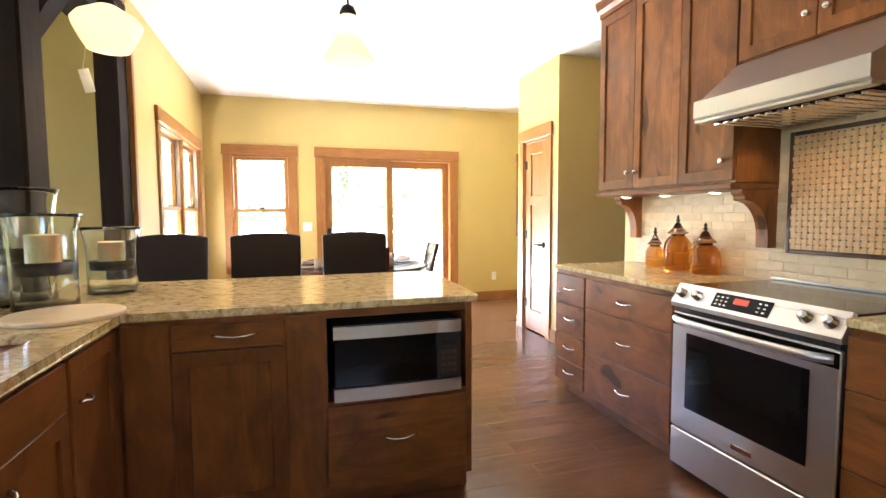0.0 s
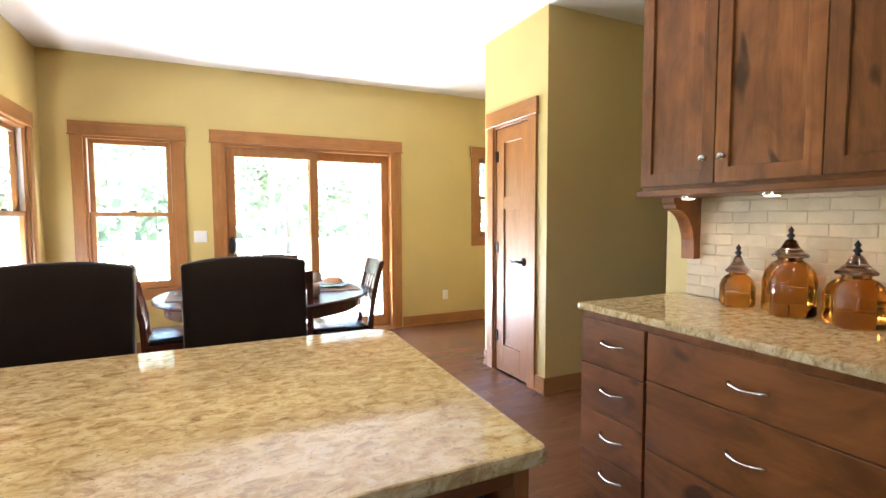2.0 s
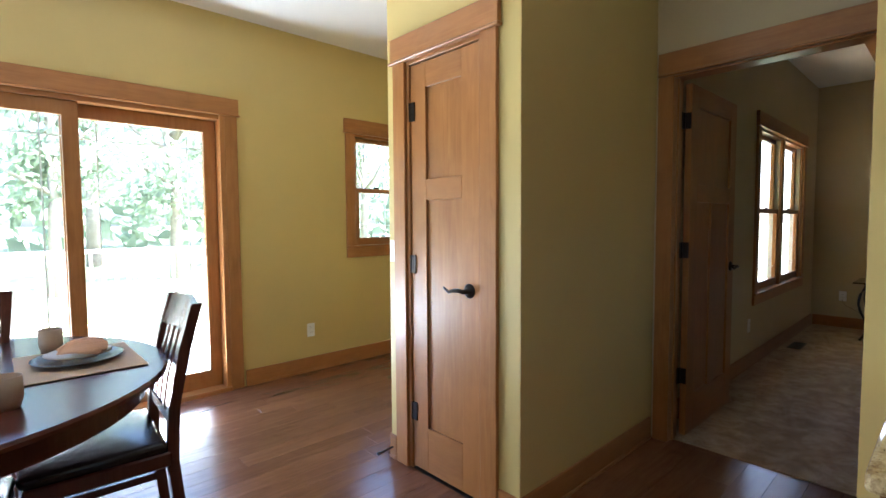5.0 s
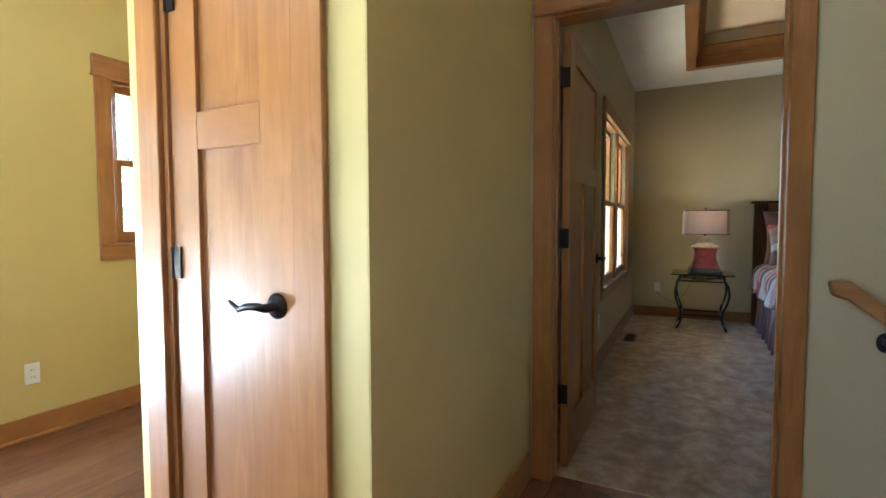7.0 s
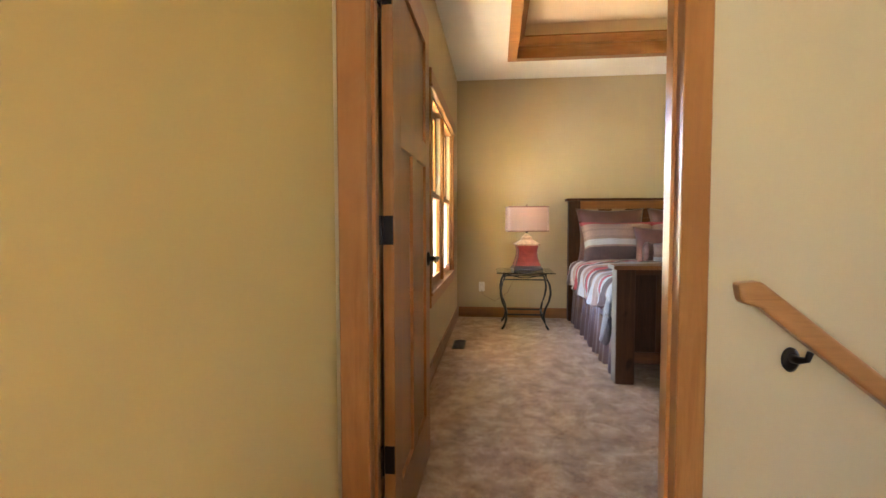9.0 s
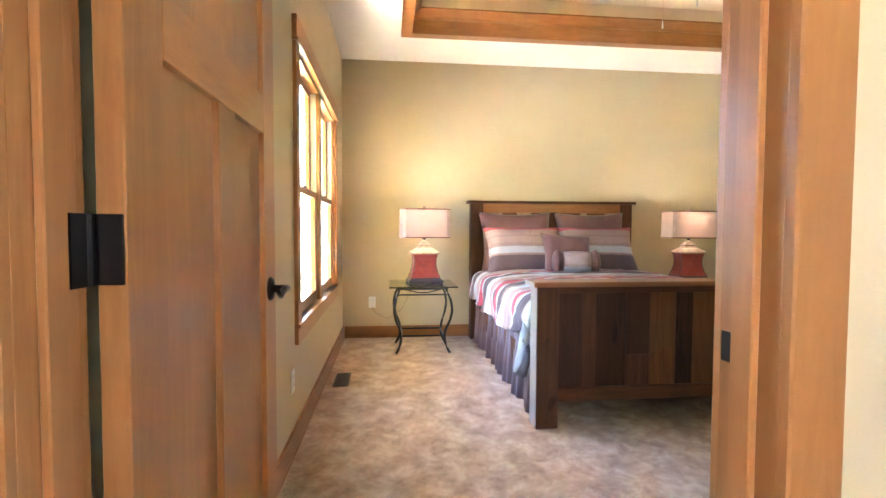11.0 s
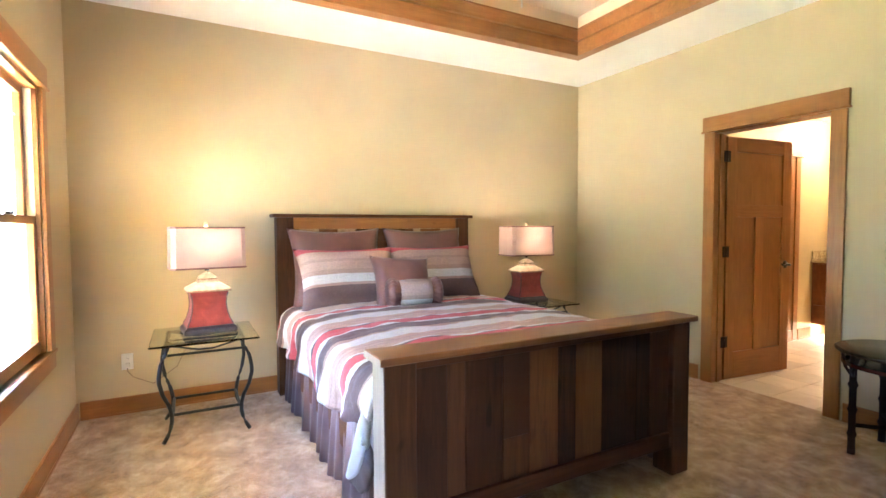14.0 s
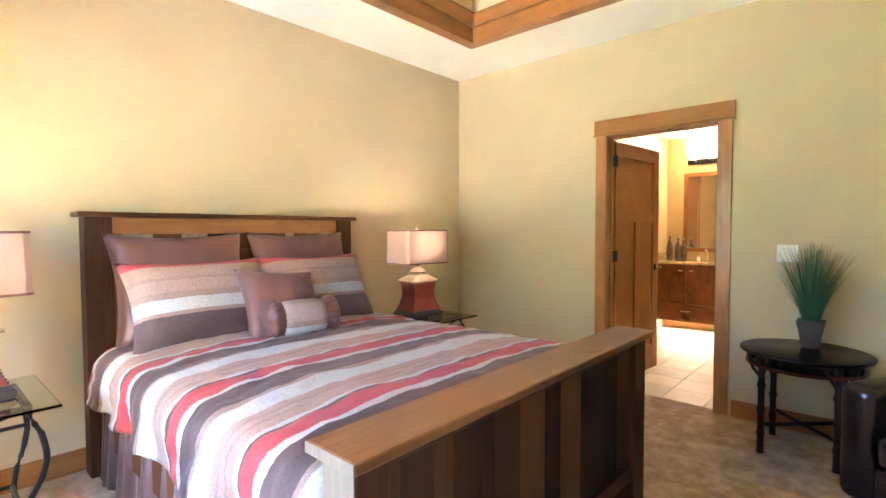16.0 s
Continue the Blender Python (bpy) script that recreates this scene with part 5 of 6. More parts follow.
plate("wall_outlet", "y", 5.05, -1, 5.83, 0.363, "white duplex outlet on the bedroom wall", "outlet", 1, True)
plate("wall_outlet", "x", 8.37, -1, 4.754, 0.368, "white outlet with a plugged lamp cord", "outlet", 1, True)
plate("light_switch", "y", 0.58, 1, 5.61, 1.144, "white double rocker light switch on the bedroom wall", "switch", 2)
r = thing("door_stop", (2.69, 5.895, 0.06), "dark spring door stop on the baseboard", "door stop")
part("spring", tube([(2.684, 5.885, 0.06), (2.60, 5.885, 0.055)], 0.006, 8), BRONZE, r)
part("tip", tube([(2.60, 5.885, 0.055), (2.585, 5.885, 0.055)], 0.009, 8), BLACK, r)

# hall: handrail and stair
r = thing("handrail", (3.90, 3.9, 0.9), "honey oak stair handrail on dark brackets", "handrail")
def rail_z(y):
    return 0.925 + (y - 3.93) * 0.80
poly = [(3.985, rail_z(3.93) + 0.035), (3.93, rail_z(3.93) + 0.040), (1.2, rail_z(1.2) + 0.030), (1.2, rail_z(1.2) - 0.030), (3.93, rail_z(3.93) - 0.028), (3.975, rail_z(3.93) - 0.015)]
part("rail", prism(poly, "x", 3.845, 3.893), RAIL, r)
mod = r.children[0].modifiers.new("bevel", "BEVEL")
mod.width, mod.segments = 0.010, 3
for y in (3.80, 2.6, 1.5):
    z = rail_z(y)
    b = part("bracket", turned(lathe([(0.022, 0), (0.022, 0.006), (0.014, 0.012), (0, 0.014)], 0, 0, 20), Matrix.Translation((3.929, y + 0.015, z - 0.070)) @ Matrix.Rotation(radians(-90), 4, "Y") @ Matrix.Diagonal((1.5, 1, 1, 1))), BRONZE, r, "dark metal rail bracket", True)
    part("arm", tube([(3.925, y + 0.015, z - 0.066), (3.895, y + 0.012, z - 0.064), (3.873, y + 0.005, z - 0.056), (3.87, y, z - 0.036)], [0.012, 0.010, 0.008, 0.008], 10), BRONZE, b, "", True)
stair = setting_root("stair", (3.38, 3.3, -0.9), "dark wooden stair going down beside the hallway", "stair")
for i in range(8):
    z, y = -0.18 * (i + 1), 3.90 - 0.27 * i
    part("tread", box(2.79, 3.93, y - 0.29, y, z - 0.03, z, 0.004), PLANK, stair)
    part("riser", box(2.79, 3.93, y - 0.02, y - 0.001, z, z + 0.15), TRIM["x"], stair)
setting("stair_bottom", box(2.79, 3.93, 0.45, 1.75, -1.55, -1.45), PLANK, "dark wooden floor at the foot of the stair", "floor")

# ---- bedroom ----
BY0, BY1, BYC = 2.075, 3.765, 2.92
bed = thing("bed", (7.1, BYC, 0), "rustic reclaimed wood queen bed with a plank headboard and footboard", "bed")
# footboard
FX = 6.0
for y in (BY0, BY1 - 0.125):
    part("post", box(FX - 0.025, FX + 0.095, y, y + 0.125, 0.006, 0.80, 0.004), BARNMID, bed)
part("cap", box(FX - 0.055, FX + 0.125, BY0 - 0.025, BY1 + 0.025, 0.801, 0.829, 0.004), CAPWOOD, bed, "honey brown footboard cap")
part("bottom_rail", box(FX - 0.008, FX + 0.055, BY0 + 0.126, BY1 - 0.126, 0.150, 0.228, 0.003), BARN["y"], bed)
# thin pale skins facing the window: its light painted on weathered post and cap
part("weathered_side", box(FX - 0.022, FX + 0.092, BY1 + 0.0005, BY1 + 0.004, 0.008, 0.799, 0.001), EDGEBARN, bed, "weathered side of the footboard post, window light painted into its pale colour")
part("cap_end", box(FX - 0.053, FX + 0.123, BY1 + 0.0255, BY1 + 0.028, 0.802, 0.828), EDGEBARN, bed, "end grain of the footboard cap, paled by a painted highlight")
part("top_rail", box(FX - 0.006, FX + 0.055, BY0 + 0.126, BY1 - 0.126, 0.762, 0.80, 0.003), BARN["y"], bed)
rb = random.Random(11)
def planks(x0, x1, ya, yb, z0, z1):
    y = ya
    while y < yb - 0.02:
        w = min(rb.choice((0.10, 0.14, 0.18, 0.23)), yb - y)
        if yb - y - w < 0.04:
            w = yb - y
        o = rb.uniform(-0.004, 0.004)
        part("plank", box(x0 + o, x1 + o, y + 0.0008, y + w - 0.0008, z0, z1, 0.002), HONEYBARN if rb.random() < 0.4 else BARNMID, bed)
        y += w
for ya, yb, za, zb, wood_ in ((3.495, 3.639, 0.229, 0.761, BARNDARK), (3.413, 3.495, 0.229, 0.761, BARNMID), (3.233, 3.413, 0.229, 0.761, BARNDARK), (3.092, 3.233, 0.229, 0.405, BARNMID),
                            (3.092, 3.233, 0.406, 0.761, BARNMID), (2.935, 3.092, 0.229, 0.761, HONEYBARN), (2.832, 2.935, 0.229, 0.761, BARNDARK), (2.668, 2.832, 0.229, 0.761, HONEYBARN),
                            (2.437, 2.668, 0.229, 0.761, BARNDARK), (2.337, 2.437, 0.229, 0.761, BARNDARK), (2.201, 2.337, 0.229, 0.761, BARNMID)):
    o = rb.uniform(-0.003, 0.003)
    part("plank", box(FX + 0.006 + o, FX + 0.035 + o, ya + 0.0008, yb - 0.0008, za, zb, 0.002), wood_, bed)
# headboard
HX = 8.20
for y in (BY0, BY1 - 0.125):
    part("post", box(HX, HX + 0.11, y, y + 0.125, 0.006, 1.375, 0.004), BARNMID, bed)
part("cap", box(HX - 0.03, HX + 0.14, BY0 - 0.03, BY1 + 0.03, 1.376, 1.402, 0.004), BARN["y"], bed, "dark headboard cap")
y = BY0 + 0.126
while y < BY1 - 0.15:
    w = min(rb.choice((0.07, 0.11, 0.15, 0.20)), BY1 - 0.126 - y)
    part("patch_board", box(HX + 0.022 + rb.uniform(-0.003, 0.003), HX + 0.062, y + 0.0008, y + w - 0.0008, 1.185, 1.2842, 0.002), rb.choice((PALEBARN, HONEYBARN, BARNMID, BARNDARK)), bed)
    y += w
part("top_rail", box(HX + 0.015, HX + 0.07, BY0 + 0.126, BY1 - 0.126, 1.285, 1.375, 0.003), CAPWOOD, bed)
planks(HX + 0.03, HX + 0.06, BY0 + 0.126, BY1 - 0.126, 0.45, 1.184)
for y in (BY0 + 0.05, BY1 - 0.08):
    part("side_rail", box(FX + 0.096, HX - 0.001, y, y + 0.03, 0.20, 0.36, 0.003), BARN["x"], bed)
tagged(part("mattress", box(6.11, 8.17, BYC - 0.765, BYC + 0.765, 0.365, 0.64, 0.05, seg=3), MATTRESS, None, "", True), "white mattress on the bed", "mattress")
tagged(part("box_spring", box(6.11, 8.17, BYC - 0.755, BYC + 0.755, 0.21, 0.364, 0.02), MATTRESS), "white box spring under the mattress", "mattress")

# comforter: draped over both sides
bm = bmesh.new()
NX, NY = 130, 100
vs = []
for i in range(NX + 1):
    x = 6.125 + (8.05 - 6.125) * i / NX
    col = []
    for j in range(NY + 1):
        u = j / NY * 2 - 1
        s = abs(u) * 1.125
        sgn = 1 if u > 0 else -1
        if s < 0.74:
            y, z = s, 0.700 + 0.028 * (1 - (s / 0.74) ** 4)
        else:
            a = min((s - 0.74) / 0.16, 1) * math.pi / 2
            y, z = 0.74 + 0.105 * math.sin(a), 0.700 - 0.105 * (1 - math.cos(a))
            if s > 0.90:
                d = s - 0.90
                hem = 1.0 - 0.10 * math.sin(x * 4.1 + sgn)
                z = 0.595 - d * 0.68 * hem
                y = 0.845 + 0.02 * d + d * 0.13 * math.sin(x * 15 + 2 * math.sin(x * 5))
        p = Vector((x, sgn * y, z))
        h = noise.noise(Vector((x * 6, u * 4, 3))) * 0.011 + noise.noise(Vector((x * 17, u * 9, 8))) * 0.006 + noise.noise(Vector((x * 30, u * 13, 2))) * 0.005 + (1 - abs(noise.noise(Vector((x * 11, u * 7, 5))))) ** 3 * 0.007 - 0.004
        edge = min(1, (x - 6.125) / 0.08)
        z_ = p.z + h - 0.05 * (1 - edge) ** 2
        if i < 32 and s > 0.92:
            z_ += 0.22 * (1 - i / 32) * (s - 0.92)
        col.append(bm.verts.new((p.x, BYC + p.y + (h if s > 0.8 else 0), z_)))
    vs.append(col)
for i in range(NX):
    for j in range(NY):
        bm.faces.new((vs[i][j], vs[i + 1][j], vs[i + 1][j + 1], vs[i][j + 1]))
quilt = thing("comforter", (0, 0, 0), "quilted comforter with red, white, tan and brown stripes", "comforter")
q = part("quilt_top", bm, QUILT, quilt, "", True)
mod = q.modifiers.new("solid", "SOLIDIFY")
mod.thickness, mod.offset = 0.022, 1


def folded_leaf(a, b, half, thick, yc, seed):
    """A soft pointed fold from a to b (x, z), hanging at yc."""
    bm = bmesh.new()
    (xa, za), (xb, zb) = a, b
    n, m_, rings = 14, 16, []
    length = math.hypot(xb - xa, zb - za)
    px, pz = -(zb - za) / length, (xb - xa) / length
    for i in range(n + 1):
        u = i / n
        w = half * (math.sin(math.pi * min(1, 0.06 + 0.72 * u)) ** 0.8)
        bow = 0.03 * math.sin(math.pi * u)
        ring = []
        for k in range(m_):
            t_ = 2 * math.pi * k / m_
            f = 1 + 0.18 * noise.noise(Vector((u * 5, t_, seed)))
            c, s_ = math.cos(t_) * w * f + bow, math.sin(t_) * thick * f * (0.4 + 0.6 * w / half)
            ring.append(bm.verts.new((xa + (xb - xa) * u + px * c, yc + s_, za + (zb - za) * u + pz * c)))
        rings.append(ring)
    for p, q_ in zip(rings, rings[1:]):
        for k in range(m_):
            bm.faces.new((p[k], p[(k + 1) % m_], q_[(k + 1) % m_], q_[k]))
    bm.faces.new(rings[0]), bm.faces.new(list(reversed(rings[-1])))
    return bm


part("folded_corner", folded_leaf((6.375, 0.22), (6.135, 0.56), 0.058, 0.022, BYC + 0.862, 4), QUILTEDGE, quilt, "pale bunched corner of the comforter", True)
part("lining", folded_leaf((6.365, 0.205), (6.12, 0.42), 0.066, 0.018, BYC + 0.852, 9), LINING, quilt, "dark brown underside of the folded corner", True)

# pleated bed skirt
sk = thing("bed_skirt", (7.1, BYC, 0.01), "gathered mauve brown bed skirt hanging to the carpet", "bed skirt")
for sgn in (-1, 1):
    bm = bmesh.new()
    low, high = [], []
    n = 260
    for i in range(n + 1):
        x = 6.13 + 2.03 * i / n
        f = math.sin(x * 31 + 2.6 * math.sin(x * 5.3)) + 0.45 * math.sin(x * 71 + math.sin(x * 11))
        slit = -1.6 * math.exp(-((x - 7.30) / 0.018) ** 2)
        low.append(bm.verts.new((x, BYC + sgn * (0.812 + 0.020 * (f + slit)), 0.012 + 0.004 * math.sin(x * 19))))
        high.append(bm.verts.new((x, BYC + sgn * (0.786 + 0.006 * (f + slit)), 0.50)))
    for i in range(n):
        bm.faces.new((low[i], low[i + 1], high[i + 1], high[i]))
    o = part("skirt_side", bm, SKIRT, sk, "", True)
    mod = o.modifiers.new("solid", "SOLIDIFY")
    mod.thickness = 0.004


def cushion(name, w, h, d, material, m, label, category, group, sag=0.11):
    """A stuffed pillow; local x is its width, z its height, y its depth."""
    bm = bmesh.new()
    n = 22
    front_, back_ = {}, {}
    for i in range(n + 1):
        for j in range(n + 1):
            u, v_ = i / n * 2 - 1, j / n * 2 - 1
            k = ((1 - u ** 4) * (1 - v_ ** 4)) ** 0.45
            x = u * w / 2 * (1 - sag * (1 - v_ * v_))
            z = v_ * h / 2 * (1 - sag * (1 - u * u))
            y = d / 2 * k + (0.014 * noise.noise(Vector((x * 9, z * 9, w * 7))) + 0.007 * noise.noise(Vector((x * 26, z * 12, w * 3)))) * k
            rim = i in (0, n) or j in (0, n)
            front_[i, j] = bm.verts.new((x, -y, z))
            back_[i, j] = front_[i, j] if rim else bm.verts.new((x, y, z))
    for i in range(n):
        for j in range(n):
            for g in (front_, back_):
                bm.faces.new((g[i, j], g[i + 1, j], g[i + 1, j + 1], g[i, j + 1]))
    ob = tagged(part(name, bm, material, None, "", True), label, category, group)
    ob.matrix_world = m
    return ob


PL, PR = 3.33, 2.56
for y in (PL, PR):
    cushion("euro_pillow", 0.74, 0.64, 0.20, SATIN, pose(8.085, y, 0.985, -16, 0, -90), "chocolate brown satin pillow against the headboard", "pillow", "euro pillows")
for y in (PL - 0.03, PR + 0.02):
    cushion("striped_pillow", 0.78, 0.53, 0.20, SHAM, pose(7.885, y, 0.905, -27, 0, -90), "striped pillow sham with a red upper border", "pillow", "striped pillows")
cushion("square_pillow", 0.47, 0.46, 0.16, SATIN, pose(7.685, 2.955, 0.875, -33, 4, -94), "brown satin square cushion with a ruffled edge", "pillow", "")
r = thing("bolster", (7.52, 2.935, 0.81), "striped bolster cushion with gathered brown satin ends", "bolster")
def roll(span, rad, n=30, ruff=0.012):
    bm = bmesh.new()
    rings = []
    for t_, rr in zip(span, rad):
        rings.append([bm.verts.new((0.0 + rr * (1 + ruff * math.sin(2.1 * k + 25 * t_)) * math.cos(2 * math.pi * k / n), t_, rr * (1 + ruff * math.sin(2.1 * k + 25 * t_)) * math.sin(2 * math.pi * k / n))) for k in range(n)])
    for a, b in zip(rings, rings[1:]):
        for k in range(n):
            bm.faces.new((a[k], a[(k + 1) % n], b[(k + 1) % n], b[k]))
    bm.faces.new(rings[0]), bm.faces.new(list(reversed(rings[-1])))
    return turned(bm, Matrix.Translation((7.51, 2.945, 0.828)) @ Matrix.Rotation(radians(-9), 4, "Z"))
mid_ = part("middle", roll([-0.115, -0.07, 0, 0.07, 0.115], [0.092, 0.096, 0.098, 0.096, 0.092]), ROLL, r, "", True)
for sg in (-1, 1):
    span = [sg * k for k in (0.1151, 0.126, 0.146, 0.168, 0.188, 0.198, 0.201)]
    part("end", roll(span, [0.094, 0.080, 0.102, 0.108, 0.092, 0.07, 0.05], 60, 0.07), SATIN, r, "gathered brown satin end", True)

# nightstands
r = thing("nightstand", (0, 0, 0), "glass-topped nightstand on curved black iron legs", "nightstand", "nightstands")
part("glass_top", box(-0.30, 0.30, -0.30, 0.30, 0.597, 0.609, 0.004), TABLEGLASS, r, "clear glass top")
for sx in (-1, 1):
    for sy in (-1, 1):
        pts = []
        for i in range(17):
            u = i / 16
            z = 0.592 * (1 - u) + 0.008
            o = float(np.interp(u, (0, 0.08, 0.2, 0.35, 0.5, 0.65, 0.78, 0.9, 1), (0.205, 0.212, 0.245, 0.258, 0.24, 0.205, 0.192, 0.205, 0.24)))
            pts.append((sx * (o - 0.02), sy * o, z))
        part("leg", tube(pts, 0.0115, 8), IRON, r, "", True)
for s in (-1, 1):
    part("top_bar", tube([(-0.20, s * 0.215, 0.588), (0.20, s * 0.215, 0.588)], 0.008, 6), IRON, r)
    part("top_bar", tube([(s * 0.20, -0.215, 0.588), (s * 0.20, 0.215, 0.588)], 0.008, 6), IRON, r)
    part("apron_bar", tube([(s * 0.195, -0.21, 0.528), (s * 0.195, 0.21, 0.528)], 0.008, 6), IRON, r)
    part("scroll", tube([(s * 0.197, k * 0.21, z) for k, z in ((-1, 0.588), (-0.6, 0.568), (-0.2, 0.548), (0.2, 0.548), (0.6, 0.568), (1, 0.588))], 0.006, 6), IRON, r, "", True)
    part("stretcher", tube([(s * 0.165, -0.188, 0.155), (s * 0.165, 0.188, 0.155)], 0.009, 6), IRON, r)
    part("stretcher", tube([(-0.165, s * 0.188, 0.155), (0.165, s * 0.188, 0.155)], 0.009, 6), IRON, r)
ns = r
ns.matrix_world = pose(7.87, 4.28, 0.006)
copy_thing(ns, pose(7.87, 1.60, 0.006))

# table lamps
r = thing("table_lamp", (0, 0, 0), "red urn table lamp with a rectangular taupe shade, lit", "table lamp", "bedside lamps")
part("base", lathe([(0.150, 0.0), (0.158, 0.012), (0.155, 0.03), (0.140, 0.042), (0.138, 0.05)], 0, 0, 4, square=0.78), LAMPBASE, r, "dark stepped lamp base")
part("body", lathe([(0.137, 0.051), (0.118, 0.09), (0.104, 0.14), (0.099, 0.19), (0.103, 0.235), (0.114, 0.268)], 0, 0, 4, square=0.78), LAMPRED, r, "distressed red lamp body")
part("cap", lathe([(0.128, 0.269), (0.130, 0.282), (0.112, 0.296), (0.095, 0.308), (0.062, 0.326), (0.052, 0.345), (0.058, 0.352), (0.040, 0.368), (0.022, 0.385)], 0, 0, 4, square=0.78), LAMPCREAM, r, "cream stepped pyramid cap")
part("stem", tube([(0, 0, 0.385), (0, 0, 0.69)], 0.005, 8), CHROME, r)
def shade_wall(z0, z1, t, k0, k1):
    bm = bmesh.new()
    rings = []
    for k, z in ((k0, z0), (k1, z1), (k1 - t, z1), (k0 - t, z0)):
        ring = []
        for cx, cy in ((1, 1), (-1, 1), (-1, -1), (1, -1)):
            for q_ in ((1, 0.88), (0.88, 1)) if cx * cy < 0 else ((0.88, 1), (1, 0.88)):
                ring.append((cx * q_[0] * (0.135 + k), cy * q_[1] * (0.215 + k), z))
        ring.sort(key=lambda p: math.atan2(p[1], p[0]))
        rings.append([bm.verts.new(p) for p in ring])
    for a, b in zip(rings, rings[1:] + rings[:1]):
        for i in range(8):
            bm.faces.new((a[i], a[(i + 1) % 8], b[(i + 1) % 8], b[i]))
    return bm
sh = part("shade", shade_wall(0.424, 0.680, 0.003, 0.004, 0.0), LINEN, r, "taupe linen shade")
part("trim", shade_wall(0.418, 0.429, 0.006, 0.006, 0.006), SATIN, sh, "dark brown band")
part("trim", shade_wall(0.676, 0.687, 0.006, 0.002, 0.002), SATIN, sh, "dark brown band")
# hidden inside the shade; cup widened to keep bulb light off the cap
part("socket", lathe([(0.012, 0.40), (0.020, 0.42), (0.022, 0.455), (0.034, 0.475), (0.034, 0.498), (0, 0.498)], 0, 0, 16), BRONZE, r, "unseen lamp socket added to shade the cap from the bulb", True)
part("harp", tube([(0, 0.0, 0.40), (0, 0.05, 0.46), (0, 0.055, 0.58), (0, 0.0, 0.675)], 0.003, 6), CHROME, r, "", True)
part("finial", lathe([(0.004, 0.688), (0.012, 0.694), (0.014, 0.704), (0.007, 0.714), (0, 0.716)], 0, 0, 14), LAMPCREAM, r, "", True)
part("bulb", lathe([(0, 0.64), (0.022, 0.635), (0.03, 0.61), (0.016, 0.55), (0.013, 0.50), (0, 0.50)], 0, 0, 16), BULB, r, "", True)
for sx in (-1, 1):
    for sy in (-1, 1):
        bm = bmesh.new()
        for i in range(15):
            z = 0.062 + 0.0135 * i
            w = float(np.interp(z, (0.051, 0.09, 0.14, 0.19, 0.235, 0.268), (0.137, 0.118, 0.104, 0.099, 0.103, 0.114)))
            bmesh.ops.create_icosphere(bm, subdivisions=1, radius=0.0062, matrix=Matrix.Translation((sx * w * 0.78, sy * w, z)))
        part("beading", bm, LAMPBASE, r, "dark beaded corner edge", True)
tl = r
tl.matrix_world = pose(7.92, 4.255, 0.616, 0, 0, 6)
copy_thing(tl, pose(7.93, 1.62, 0.616, 0, 0, -6))
LAMPW = 0.26
lamp("bedside_bulb", "POINT", pose(7.92, 4.255, 1.222), LAMPW, LAMP, radius=0.045)
lamp("bedside_bulb", "POINT", pose(7.93, 1.62, 1.222), LAMPW, LAMP, radius=0.045)
tagged(part("lamp_cord", tube([(8.36, 4.754, 0.345), (8.33, 4.752, 0.31), (8.31, 4.72, 0.27), (8.33, 4.60, 0.20), (8.345, 4.45, 0.30), (8.33, 4.36, 0.50), (8.20, 4.31, 0.612), (8.03, 4.28, 0.618)], 0.003, 6), LAMPCREAM, None, "", True), "thin pale lamp cord running behind the nightstand", "cord")
tagged(part("plug", box(8.335, 8.362, 4.738, 4.770, 0.33, 0.36, 0.004), PLASTIC), "white plug in the wall outlet", "plug")

r = thing("floor_vent", (6.98, 4.92, 0.006), "brown metal floor register in the carpet", "vent")
part("frame", box(6.82, 7.14, 4.865, 4.975, 0.0065, 0.011, 0.002), BRONZE, r)
for i in range(14):
    part("slat", box(6.835 + i * 0.021, 6.848 + i * 0.021, 4.88, 4.96, 0.011, 0.014), BLACK, r)

# corner table, plant, club chair
r = thing("side_table", (5.48, 0.93, 0), "round dark wooden side table with ringed bamboo style legs", "side table")
part("tabletop", lathe([(0, 0.578), (0.302, 0.578), (0.315, 0.585), (0.317, 0.597), (0.307, 0.602), (0, 0.602)], 5.48, 0.93, 56), CLUB, r, "glossy black tabletop", True)
part("ring", lathe([(0.27, 0.51), (0.285, 0.51), (0.285, 0.53), (0.27, 0.53), (0.27, 0.51)], 5.48, 0.93, 40), CHERRY, r)
for k in range(4):
    a = radians(43 + 90 * k)
    cx, cy = 5.48 + 0.245 * math.cos(a), 0.93 + 0.245 * math.sin(a)
    prof = [(0.019, 0.006)]
    for z in (0.12, 0.26, 0.40, 0.51):
        prof += [(0.017, z - 0.02), (0.024, z), (0.017, z + 0.02)]
    part("leg", lathe(prof + [(0.018, 0.578)], cx, cy, 14), TIMBER, r, "", True)
    for da in (-0.35, 0.35):
        b_ = a + da
        part("bracket", tube([(cx, cy, 0.44), (5.48 + 0.27 * math.cos(a + da * 0.5), 0.93 + 0.27 * math.sin(a + da * 0.5), 0.49), (5.48 + 0.28 * math.cos(b_), 0.93 + 0.28 * math.sin(b_), 0.57)], 0.009, 8), TIMBER, r, "", True)
for a in (43, 133):
    c, s = 0.24 * math.cos(radians(a)), 0.24 * math.sin(radians(a))
    part("stretcher", tube([(5.48 - c, 0.93 - s, 0.17), (5.48 + c, 0.93 + s, 0.17)], 0.012, 8), TIMBER, r)
r = thing("potted_grass", (5.46, 0.82, 0.602), "tall green ornamental grass in a grey square pot", "plant")
